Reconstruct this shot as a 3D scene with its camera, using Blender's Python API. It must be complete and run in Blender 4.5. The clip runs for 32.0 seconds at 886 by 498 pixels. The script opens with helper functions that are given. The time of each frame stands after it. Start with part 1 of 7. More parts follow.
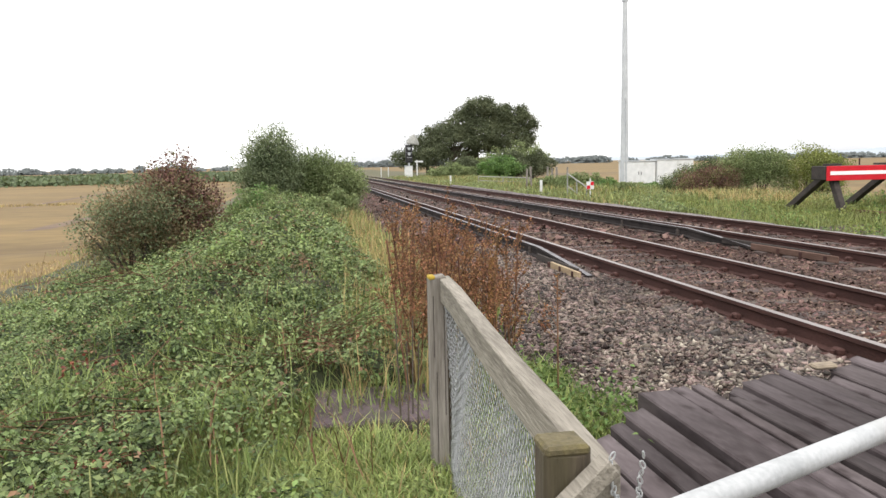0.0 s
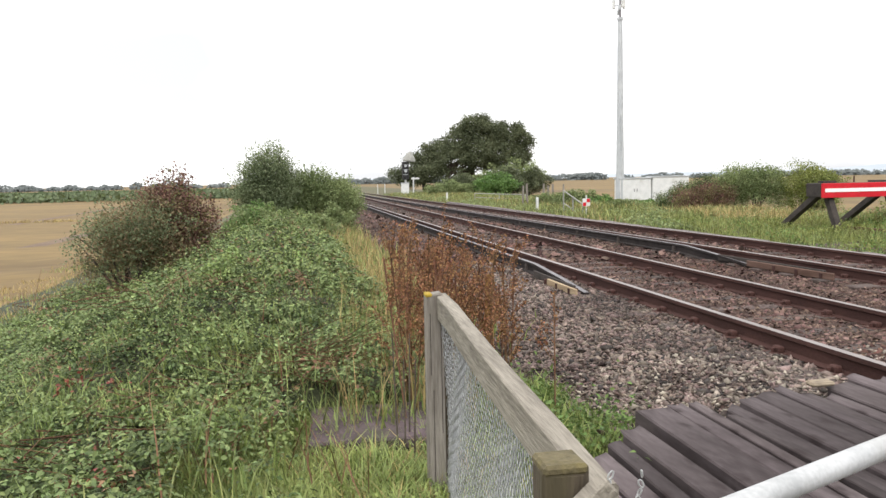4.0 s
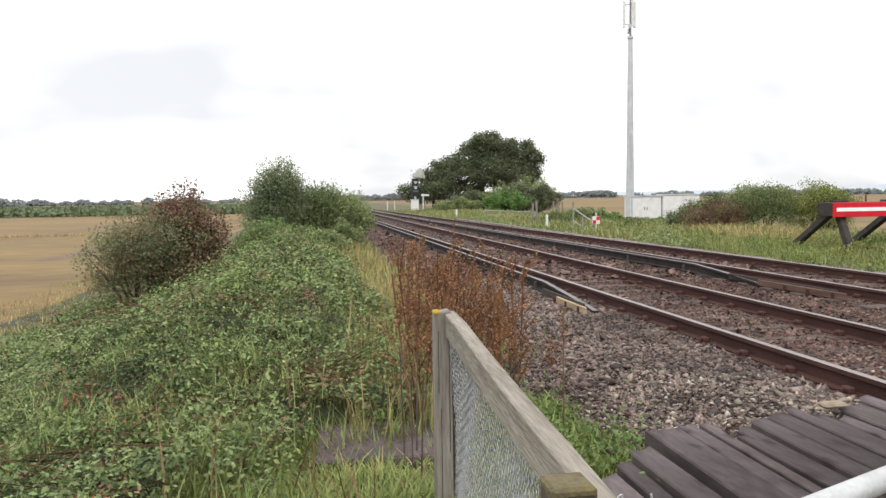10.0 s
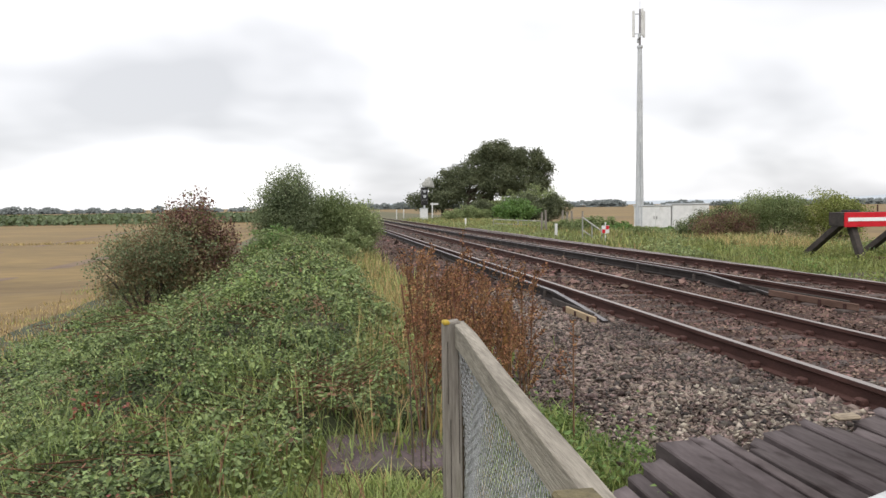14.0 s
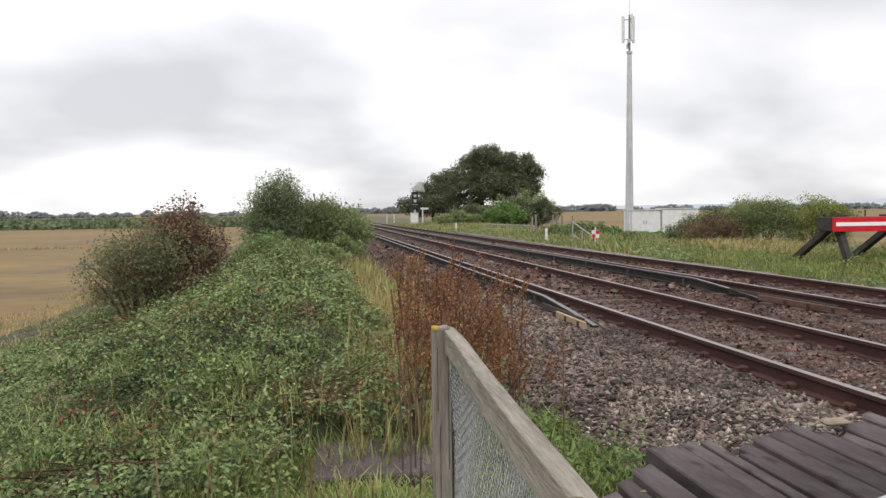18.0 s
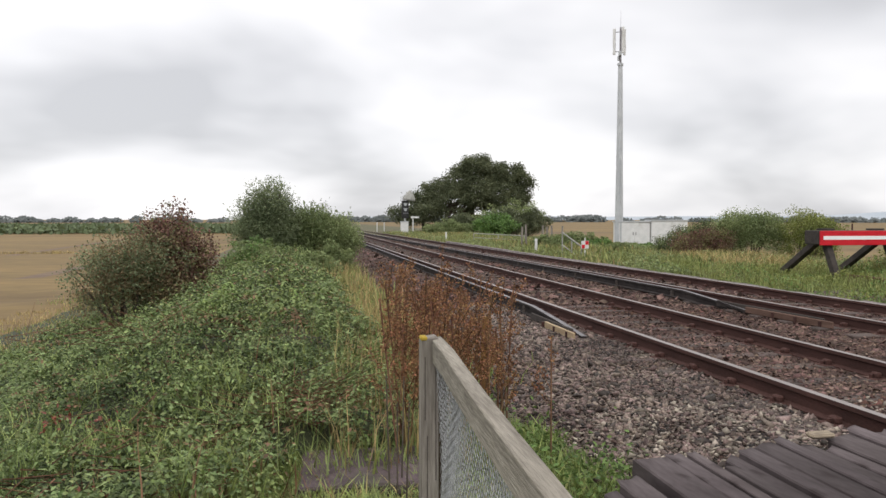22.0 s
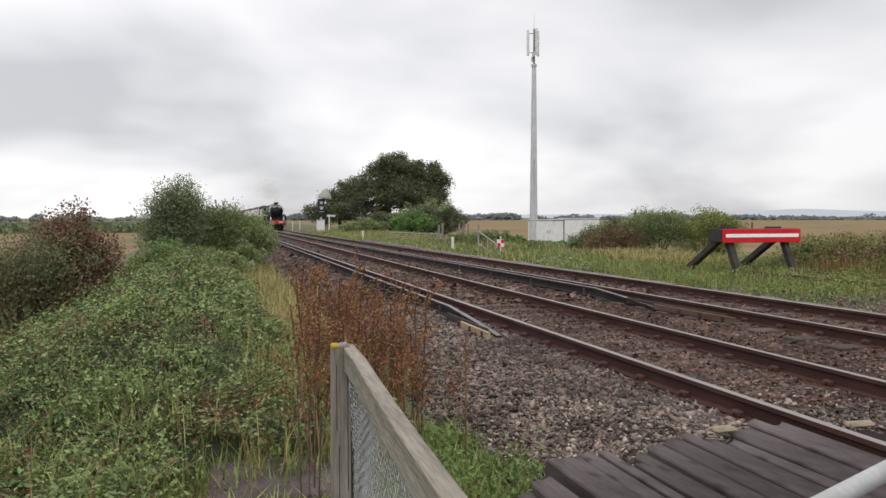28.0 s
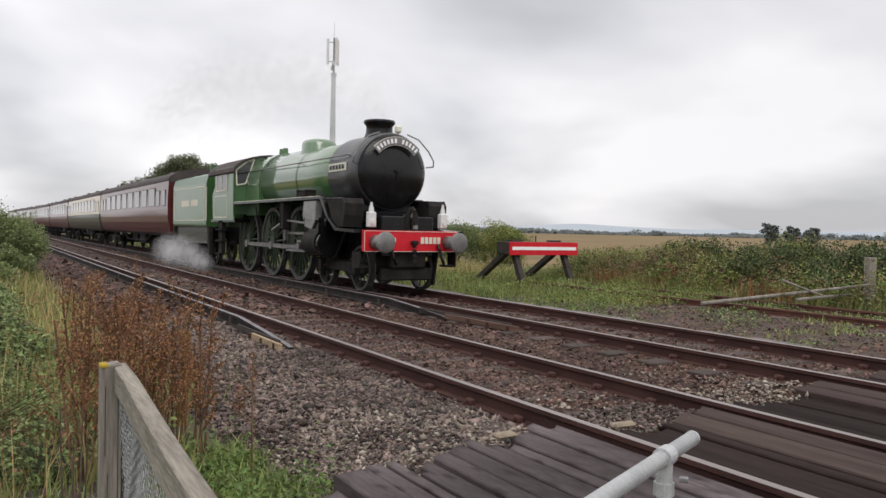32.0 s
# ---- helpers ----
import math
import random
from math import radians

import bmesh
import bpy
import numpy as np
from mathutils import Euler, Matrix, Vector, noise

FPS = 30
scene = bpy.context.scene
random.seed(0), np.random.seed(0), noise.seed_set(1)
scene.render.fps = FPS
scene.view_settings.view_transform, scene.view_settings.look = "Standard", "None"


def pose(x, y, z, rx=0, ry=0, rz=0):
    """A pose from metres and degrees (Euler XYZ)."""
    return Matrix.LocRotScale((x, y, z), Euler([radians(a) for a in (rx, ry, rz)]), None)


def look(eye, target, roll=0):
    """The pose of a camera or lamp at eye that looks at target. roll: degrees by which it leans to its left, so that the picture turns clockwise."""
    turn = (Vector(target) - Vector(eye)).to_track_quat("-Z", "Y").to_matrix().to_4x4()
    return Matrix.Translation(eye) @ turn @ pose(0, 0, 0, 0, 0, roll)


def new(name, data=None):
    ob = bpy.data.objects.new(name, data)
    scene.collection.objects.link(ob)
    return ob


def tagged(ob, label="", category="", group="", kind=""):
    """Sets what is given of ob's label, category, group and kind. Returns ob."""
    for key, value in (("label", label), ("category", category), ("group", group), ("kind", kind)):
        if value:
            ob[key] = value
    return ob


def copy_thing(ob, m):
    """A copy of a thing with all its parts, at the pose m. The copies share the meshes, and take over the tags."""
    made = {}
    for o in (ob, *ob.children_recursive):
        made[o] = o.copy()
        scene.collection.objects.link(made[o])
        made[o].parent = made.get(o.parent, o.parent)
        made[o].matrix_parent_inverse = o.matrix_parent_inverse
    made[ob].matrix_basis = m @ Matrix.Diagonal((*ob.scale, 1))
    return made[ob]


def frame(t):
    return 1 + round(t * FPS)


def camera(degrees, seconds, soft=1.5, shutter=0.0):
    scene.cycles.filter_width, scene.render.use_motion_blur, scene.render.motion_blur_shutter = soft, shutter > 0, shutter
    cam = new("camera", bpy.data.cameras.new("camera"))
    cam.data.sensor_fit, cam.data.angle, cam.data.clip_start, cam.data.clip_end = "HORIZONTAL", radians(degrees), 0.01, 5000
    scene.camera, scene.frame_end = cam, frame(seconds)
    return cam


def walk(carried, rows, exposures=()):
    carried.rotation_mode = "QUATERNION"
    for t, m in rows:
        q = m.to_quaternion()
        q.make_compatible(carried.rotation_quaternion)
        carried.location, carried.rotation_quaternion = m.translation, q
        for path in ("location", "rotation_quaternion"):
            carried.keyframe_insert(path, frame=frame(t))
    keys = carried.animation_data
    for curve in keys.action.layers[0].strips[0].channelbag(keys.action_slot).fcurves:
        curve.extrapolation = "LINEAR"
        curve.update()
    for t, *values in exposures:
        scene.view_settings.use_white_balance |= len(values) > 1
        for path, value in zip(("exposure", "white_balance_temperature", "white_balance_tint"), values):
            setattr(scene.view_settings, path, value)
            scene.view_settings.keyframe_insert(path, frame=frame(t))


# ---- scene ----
from math import cos, pi, sin

rng = np.random.default_rng(7)

# ---- camera ----
cam = camera(58.84, 32.0, 1.5, 0.0)


def held(x, y, z, yaw, pitch, roll):
    return pose(x, y, z, 0, 0, yaw) @ pose(0, 0, 0, 90 + pitch) @ pose(0, 0, 0, 0, 0, roll)


walk(cam, [(row[0], held(*row[1:])) for row in (
    (0, -3.988, 0.734, 1.340, -10.05, -6.23, -1.18), (0.5, -3.987, 0.734, 1.340, -10.08, -6.30, -1.47), (1, -3.988, 0.734, 1.342, -10.20, -6.02, -1.53),
    (1.5, -3.985, 0.733, 1.339, -10.32, -5.79, -1.50), (2, -3.986, 0.732, 1.340, -10.22, -5.44, -1.32), (2.5, -3.987, 0.731, 1.342, -10.43, -5.24, -1.18),
    (3, -3.987, 0.732, 1.344, -10.35, -5.13, -1.02), (3.5, -3.991, 0.732, 1.343, -10.38, -5.06, -1.10), (5.5, -3.991, 0.732, 1.344, -10.26, -4.62, -1.25),
    (6, -3.992, 0.732, 1.344, -10.25, -4.31, -1.04), (6.5, -3.992, 0.733, 1.346, -10.08, -4.22, -1.10), (7, -3.992, 0.735, 1.344, -10.21, -4.16, -1.18),
    (7.5, -3.991, 0.737, 1.343, -10.16, -4.36, -1.19), (8, -3.989, 0.739, 1.344, -9.93, -4.58, -1.17), (8.5, -3.987, 0.744, 1.344, -9.75, -4.10, -1.33),
    (9, -3.987, 0.747, 1.344, -9.64, -4.29, -1.10), (9.5, -3.986, 0.745, 1.345, -9.61, -4.16, -0.83), (10, -3.986, 0.743, 1.345, -9.68, -3.78, -0.80),
    (10.5, -3.986, 0.744, 1.345, -9.55, -3.75, -0.89), (11, -3.987, 0.747, 1.346, -9.57, -3.73, -1.02), (11.5, -3.985, 0.751, 1.348, -9.57, -3.58, -0.93),
    (12, -3.987, 0.756, 1.348, -9.35, -3.62, -0.89), (12.5, -3.988, 0.760, 1.347, -9.10, -3.89, -0.75), (13, -3.988, 0.760, 1.347, -9.12, -3.59, -0.54),
    (13.5, -3.989, 0.759, 1.349, -9.13, -3.20, -0.59), (14, -3.987, 0.759, 1.349, -9.04, -3.13, -0.69), (14.5, -3.986, 0.761, 1.349, -9.34, -2.96, -0.65),
    (16.5, -3.983, 0.765, 1.352, -9.21, -2.78, -0.42), (17, -3.983, 0.767, 1.353, -9.42, -2.82, -0.47), (17.5, -3.983, 0.765, 1.354, -9.58, -2.72, -0.68),
    (18, -3.982, 0.767, 1.354, -9.74, -2.81, -0.66), (18.5, -3.982, 0.767, 1.354, -9.93, -2.72, -0.51), (19, -3.981, 0.767, 1.354, -10.05, -2.68, -0.45),
    (19.5, -3.979, 0.767, 1.355, -10.05, -2.64, -0.49), (20, -3.977, 0.767, 1.354, -10.16, -2.66, -0.58), (20.5, -3.980, 0.768, 1.354, -10.15, -2.58, -0.54),
    (21, -3.980, 0.766, 1.354, -10.36, -2.46, -0.21), (21.5, -3.978, 0.766, 1.355, -10.17, -2.43, -0.02), (22, -3.978, 0.765, 1.357, -10.48, -2.16, 0.02),
    (22.5, -3.979, 0.764, 1.357, -10.77, -2.09, -0.09), (23, -3.979, 0.764, 1.361, -11.04, -1.84, -0.19), (23.5, -3.976, 0.766, 1.360, -11.57, -2.09, -0.07),
    (24, -3.974, 0.772, 1.365, -11.96, -2.05, 0.55), (24.5, -3.972, 0.778, 1.372, -12.35, -1.36, 0.55), (25, -3.966, 0.784, 1.374, -12.51, -2.01, -0.08),
    (25.5, -3.961, 0.791, 1.378, -13.28, -2.22, -0.26), (26, -3.954, 0.796, 1.380, -14.41, -2.12, -0.50), (26.5, -3.949, 0.800, 1.383, -15.59, -2.39, -0.55),
    (28.5, -3.945, 0.802, 1.388, -16.59, -2.32, -0.12), (29, -3.944, 0.801, 1.386, -16.75, -2.46, -0.26), (29.5, -3.943, 0.801, 1.387, -17.17, -2.16, -0.38),
    (30, -3.942, 0.804, 1.390, -17.78, -2.09, 0.10), (30.5, -3.939, 0.805, 1.392, -18.87, -1.75, 0.53), (31, -3.931, 0.806, 1.393, -21.39, -2.29, 0.31),
    (31.5, -3.919, 0.809, 1.396, -24.42, -2.37, 0.71), (32, -3.903, 0.810, 1.409, -31.20, -1.50, 1.25))],
    exposures=((0, 0.70, 6500, 10.5), (6, 0.63, 6500, 10.5), (9, 0.54, 6500, 11), (13, 0.40, 6500, 11), (14, 0.31, 6500, 11), (17, 0.22, 6500, 11.5), (19, 0.18, 6500, 11.5), (23, 0.09, 6500, 11.5), (26, 0.03, 6500, 11.5), (32, 0.0, 6480, 12.5)))

# ---- world and sun ----
world = bpy.data.worlds.new("overcast_sky")
scene.world = world
world.use_nodes = True


def overcast(tree):
    n, l = tree.nodes, tree.links
    back = n["Background"]
    sky = n.new("ShaderNodeTexSky")
    sky.sky_type, sky.sun_disc = "NISHITA", False
    sky.sun_elevation, sky.sun_rotation = radians(48), radians(200)
    dim = n.new("ShaderNodeVectorMath")
    dim.operation = "SCALE"
    dim.inputs["Scale"].default_value = 0.12
    l.new(sky.outputs[0], dim.inputs[0])
    co = n.new("ShaderNodeTexCoord")
    sep = n.new("ShaderNodeSeparateXYZ")
    l.new(co.outputs["Generated"], sep.inputs[0])
    # directions projected on a cloud deck, so that the banks flatten towards the horizon
    up = n.new("ShaderNodeMath")
    up.operation, up.inputs[1].default_value = "ADD", 0.33
    l.new(sep.outputs["Z"], up.inputs[0])
    lift = n.new("ShaderNodeMath")
    lift.operation, lift.inputs[1].default_value = "MAXIMUM", 0.06
    l.new(up.outputs[0], lift.inputs[0])
    div = n.new("ShaderNodeVectorMath")
    div.operation = "DIVIDE"
    l.new(co.outputs["Generated"], div.inputs[0])
    l.new(lift.outputs[0], div.inputs[1])
    big = n.new("ShaderNodeTexNoise")
    big.inputs["Scale"].default_value, big.inputs["Detail"].default_value = 0.95, 4
    big.inputs["Roughness"].default_value, big.inputs["Distortion"].default_value = 0.45, 0.2
    drift = n.new("ShaderNodeMapping")
    drift.inputs["Location"].default_value = (0.6, 0.1, 0)
    l.new(div.outputs[0], drift.inputs[0])
    l.new(drift.outputs[0], big.inputs["Vector"])
    ramp = n.new("ShaderNodeValToRGB")
    e = ramp.color_ramp.elements
    e[0].position, e[0].color = 0.38, (0.62, 0.628, 0.645, 1)
    e[1].position, e[1].color = 0.58, (1.09, 1.085, 1.085, 1)
    mid = e.new(0.47)
    mid.color = (0.85, 0.855, 0.87, 1)
    l.new(big.outputs[0], ramp.inputs[0])
    # the cloud deck is thinnest and brightest high up
    high = n.new("ShaderNodeMapRange")
    high.inputs["From Min"].default_value, high.inputs["From Max"].default_value = 0.28, 0.9
    high.inputs["To Min"].default_value, high.inputs["To Max"].default_value = 0.0, 0.9
    l.new(sep.outputs["Z"], high.inputs[0])
    thin = n.new("ShaderNodeMix")
    thin.data_type = "RGBA"
    thin.inputs["B"].default_value = (1.46, 1.44, 1.41, 1)
    l.new(high.outputs[0], thin.inputs["Factor"])
    l.new(ramp.outputs[0], thin.inputs["A"])
    mix = n.new("ShaderNodeMix")
    mix.data_type = "RGBA"
    mix.inputs["Factor"].default_value = 0.94
    l.new(dim.outputs[0], mix.inputs["A"])
    l.new(thin.outputs["Result"], mix.inputs["B"])
    # greyer towards the horizon
    low = n.new("ShaderNodeMapRange")
    low.inputs["From Min"].default_value, low.inputs["From Max"].default_value = 0.0, 0.22
    low.inputs["To Min"].default_value, low.inputs["To Max"].default_value = 0.98, 1.0
    l.new(sep.outputs["Z"], low.inputs[0])
    grey = n.new("ShaderNodeVectorMath")
    grey.operation = "SCALE"
    l.new(mix.outputs["Result"], grey.inputs[0])
    l.new(low.outputs[0], grey.inputs["Scale"])
    # the deck thickens towards the downs
    east = n.new("ShaderNodeMapRange")
    east.inputs["From Min"].default_value, east.inputs["From Max"].default_value = -0.3, 0.8
    east.inputs["To Min"].default_value, east.inputs["To Max"].default_value = 1.05, 0.89
    l.new(sep.outputs["X"], east.inputs[0])
    thick = n.new("ShaderNodeVectorMath")
    thick.operation = "SCALE"
    l.new(grey.outputs[0], thick.inputs[0])
    l.new(east.outputs[0], thick.inputs["Scale"])
    l.new(thick.outputs[0], back.inputs["Color"])
    back.inputs["Strength"].default_value = 1.0


overcast(world.node_tree)
sun = new("sun", bpy.data.lights.new("sun", "SUN"))
sun.data.energy, sun.data.angle, sun.data.color = 0.9, radians(35), (1.0, 0.97, 0.92)
sun.matrix_world = look((0, 0, 50), (16, 36, 0))

# ---- materials ----


def surface(name, a, b, scale=8.0, rough=0.8, bump=0.3, metal=0.0, fine=60.0, vary=0.0, c=None, stretch=(1, 1, 1), leaf=0.0, spec=0.5, relief=0.02, each="island"):
    """Two colours mixed by broad patches and fine grain; c: colour of rarer stains; vary: change from piece to piece."""
    m = bpy.data.materials.new(name)
    m.use_nodes = True
    n, l = m.node_tree.nodes, m.node_tree.links
    p = n["Principled BSDF"]
    co = n.new("ShaderNodeTexCoord")
    mp = n.new("ShaderNodeMapping")
    mp.inputs["Scale"].default_value = stretch
    l.new(co.outputs["Object"], mp.inputs[0])

    def grain(s, detail):
        t = n.new("ShaderNodeTexNoise")
        t.inputs["Scale"].default_value, t.inputs["Detail"].default_value = s, detail
        l.new(mp.outputs[0], t.inputs["Vector"])
        return t.outputs[0]

    def spread(value, low, high):
        r = n.new("ShaderNodeMapRange")
        r.inputs["From Min"].default_value, r.inputs["From Max"].default_value = low, high
        l.new(value, r.inputs[0])
        return r.outputs[0]

    def mix(f, x, y):
        k = n.new("ShaderNodeMix")
        k.data_type = "RGBA"
        for sock, v in (("Factor", f), ("A", x), ("B", y)):
            if isinstance(v, (tuple, float)):
                k.inputs[sock].default_value = (*v, 1) if isinstance(v, tuple) else v
            else:
                l.new(v, k.inputs[sock])
        return k.outputs["Result"]

    broad, small = grain(scale, 4), grain(fine, 3)
    add = n.new("ShaderNodeMath")
    add.operation = "MULTIPLY_ADD"
    add.inputs[1].default_value = 0.4
    l.new(small, add.inputs[0])
    low = n.new("ShaderNodeMath")
    low.operation, low.inputs[1].default_value = "MULTIPLY", 0.6
    l.new(broad, low.inputs[0])
    l.new(low.outputs[0], add.inputs[2])
    col = mix(spread(add.outputs[0], 0.36, 0.64), a, b)
    if c:
        col = mix(spread(grain(scale * 0.37, 6), 0.56, 0.7), col, c)
    if vary:
        g = n.new("ShaderNodeNewGeometry") if each == "island" else n.new("ShaderNodeObjectInfo")
        out = g.outputs["Random Per Island"] if each == "island" else g.outputs["Random"]
        r = n.new("ShaderNodeMapRange")
        r.inputs["To Min"].default_value, r.inputs["To Max"].default_value = 1 - vary, 1 + vary
        l.new(out, r.inputs[0])
        h = n.new("ShaderNodeHueSaturation")
        l.new(r.outputs[0], h.inputs["Value"])
        hue = n.new("ShaderNodeMapRange")
        hue.inputs["To Min"].default_value, hue.inputs["To Max"].default_value = 0.5 - vary * 0.035, 0.5 + vary * 0.035
        w = n.new("ShaderNodeTexWhiteNoise")
        w.noise_dimensions = "1D"
        l.new(out, w.inputs["W"])
        l.new(w.outputs[0], hue.inputs[0])
        l.new(hue.outputs[0], h.inputs["Hue"])
        l.new(col, h.inputs["Color"])
        col = h.outputs[0]
    l.new(col, p.inputs["Base Color"])
    p.inputs["Roughness"].default_value, p.inputs["Metallic"].default_value = rough, metal
    p.inputs["Specular IOR Level"].default_value = spec
    if bump:
        bm_ = n.new("ShaderNodeBump")
        bm_.inputs["Strength"].default_value, bm_.inputs["Distance"].default_value = bump, relief
        l.new(add.outputs[0], bm_.inputs["Height"])
        l.new(bm_.outputs[0], p.inputs["Normal"])
    if leaf:
        tr = n.new("ShaderNodeBsdfTranslucent")
        l.new(col, tr.inputs[0])
        ms = n.new("ShaderNodeMixShader")
        ms.inputs[0].default_value = leaf
        l.new(p.outputs[0], ms.inputs[1])
        l.new(tr.outputs[0], ms.inputs[2])
        l.new(ms.outputs[0], n["Material Output"].inputs[0])
    return m


def mist(name, colour, alpha):
    """Puffs of fine droplets: thick in the middle, thinning to nothing at the rim, and lit through."""
    m = bpy.data.materials.new(name)
    m.use_nodes = True
    n, l = m.node_tree.nodes, m.node_tree.links
    n.remove(n["Principled BSDF"])
    clear, through_, lit = n.new("ShaderNodeBsdfTransparent"), n.new("ShaderNodeBsdfTranslucent"), n.new("ShaderNodeBsdfDiffuse")
    through_.inputs[0].default_value = lit.inputs[0].default_value = (*colour, 1)
    body, veil = n.new("ShaderNodeMixShader"), n.new("ShaderNodeMixShader")
    l.new(through_.outputs[0], body.inputs[1])
    l.new(lit.outputs[0], body.inputs[2])
    co, mp, ball = n.new("ShaderNodeTexCoord"), n.new("ShaderNodeMapping"), n.new("ShaderNodeTexGradient")
    ball.gradient_type = "SPHERICAL"
    mp.inputs["Location"].default_value, mp.inputs["Scale"].default_value = (-1, -1, 0), (2, 2, 2)
    l.new(co.outputs["UV"], mp.inputs[0])
    l.new(mp.outputs[0], ball.inputs[0])
    curl = n.new("ShaderNodeTexNoise")
    curl.inputs["Scale"].default_value, curl.inputs["Detail"].default_value = 2.6, 4
    l.new(co.outputs["Object"], curl.inputs["Vector"])
    rag = n.new("ShaderNodeMapRange")
    rag.inputs["From Min"].default_value, rag.inputs["From Max"].default_value = 0.34, 0.64
    rag.inputs["To Min"].default_value, rag.inputs["To Max"].default_value = 0.6, 1.15
    l.new(curl.outputs[0], rag.inputs[0])
    soft, dens = n.new("ShaderNodeMath"), n.new("ShaderNodeMath")
    soft.operation = dens.operation = "MULTIPLY"
    l.new(ball.outputs["Fac"], soft.inputs[0])
    l.new(rag.outputs[0], soft.inputs[1])
    l.new(soft.outputs[0], dens.inputs[0])
    dens.inputs[1].default_value, dens.use_clamp = alpha, True
    l.new(dens.outputs[0], veil.inputs[0])
    l.new(clear.outputs[0], veil.inputs[1])
    l.new(body.outputs[0], veil.inputs[2])
    l.new(veil.outputs[0], n["Material Output"].inputs[0])
    return m


SOIL = surface("verge_soil", (0.055, 0.055, 0.025), (0.10, 0.095, 0.04), 1.3, 0.95, 0.6, fine=25, c=(0.13, 0.10, 0.05))
STUBBLE = surface("stubble", (0.108, 0.070, 0.026), (0.220, 0.148, 0.052), 0.12, 0.95, 0.5, fine=2.2, c=(0.11, 0.076, 0.038), stretch=(0.35, 1, 1))
BED = surface("ballast_bed", (0.032, 0.019, 0.016), (0.088, 0.056, 0.046), 7, 0.95, 0.8, fine=42, c=(0.085, 0.044, 0.030), spec=0.2)
STONE = surface("ballast_stone", (0.047, 0.030, 0.025), (0.200, 0.154, 0.130), 1.2, 0.7, 0.3, fine=80, vary=0.9, c=(0.11, 0.070, 0.052), spec=0.4)
DARK_STONE = surface("rust_stained_stone", (0.048, 0.027, 0.022), (0.165, 0.109, 0.090), 1.2, 0.85, 0.3, fine=80, vary=0.85, c=(0.11, 0.052, 0.036), spec=0.25)
PALE_STONE = surface("pale_stone", (0.20, 0.168, 0.135), (0.37, 0.32, 0.265), 6, 0.85, 0.3, fine=70, vary=0.45)
RUST = surface("rusty_rail_steel", (0.042, 0.021, 0.018), (0.080, 0.039, 0.033), 5, 0.8, 0.3, 0.0, fine=90, stretch=(1, 0.3, 1), spec=0.2)
OLD_RUST = surface("old_rust", (0.075, 0.030, 0.024), (0.14, 0.055, 0.04), 5, 0.9, 0.4, 0.0, fine=70)
SHINE = surface("running_band", (0.20, 0.175, 0.165), (0.34, 0.30, 0.285), 6, 0.5, 0.05, 0.6, fine=120, stretch=(1, 0.05, 1))
CONDUCTOR = surface("conductor_web", (0.020, 0.017, 0.017), (0.05, 0.042, 0.04), 4, 0.85, 0.2, 0.0, fine=60, spec=0.15)
DOCK_STEM = surface("dead_dock_stem", (0.105, 0.056, 0.035), (0.20, 0.112, 0.066), 3, 0.9, 0, fine=20, vary=0.5, spec=0.2)
COND_TOP = surface("conductor_top", (0.13, 0.125, 0.13), (0.25, 0.24, 0.25), 3, 0.7, 0.2, 0.2, fine=60, spec=0.3)
DULL = surface("conductor_steel", (0.16, 0.15, 0.16), (0.26, 0.25, 0.26), 3, 0.5, 0.2, 0.4, fine=60)
SLEEPER = surface("sleeper_timber", (0.040, 0.028, 0.024), (0.090, 0.066, 0.056), 4, 0.9, 0.5, fine=50, stretch=(0.3, 2, 1), vary=0.3, each="object")
PLANK = surface("weathered_deck_timber", (0.056, 0.044, 0.045), (0.132, 0.110, 0.112), 4, 0.88, 0.5, spec=0.2, fine=26, stretch=(1.0, 0.3, 1), vary=0.36, c=(0.038, 0.029, 0.029), each="object")


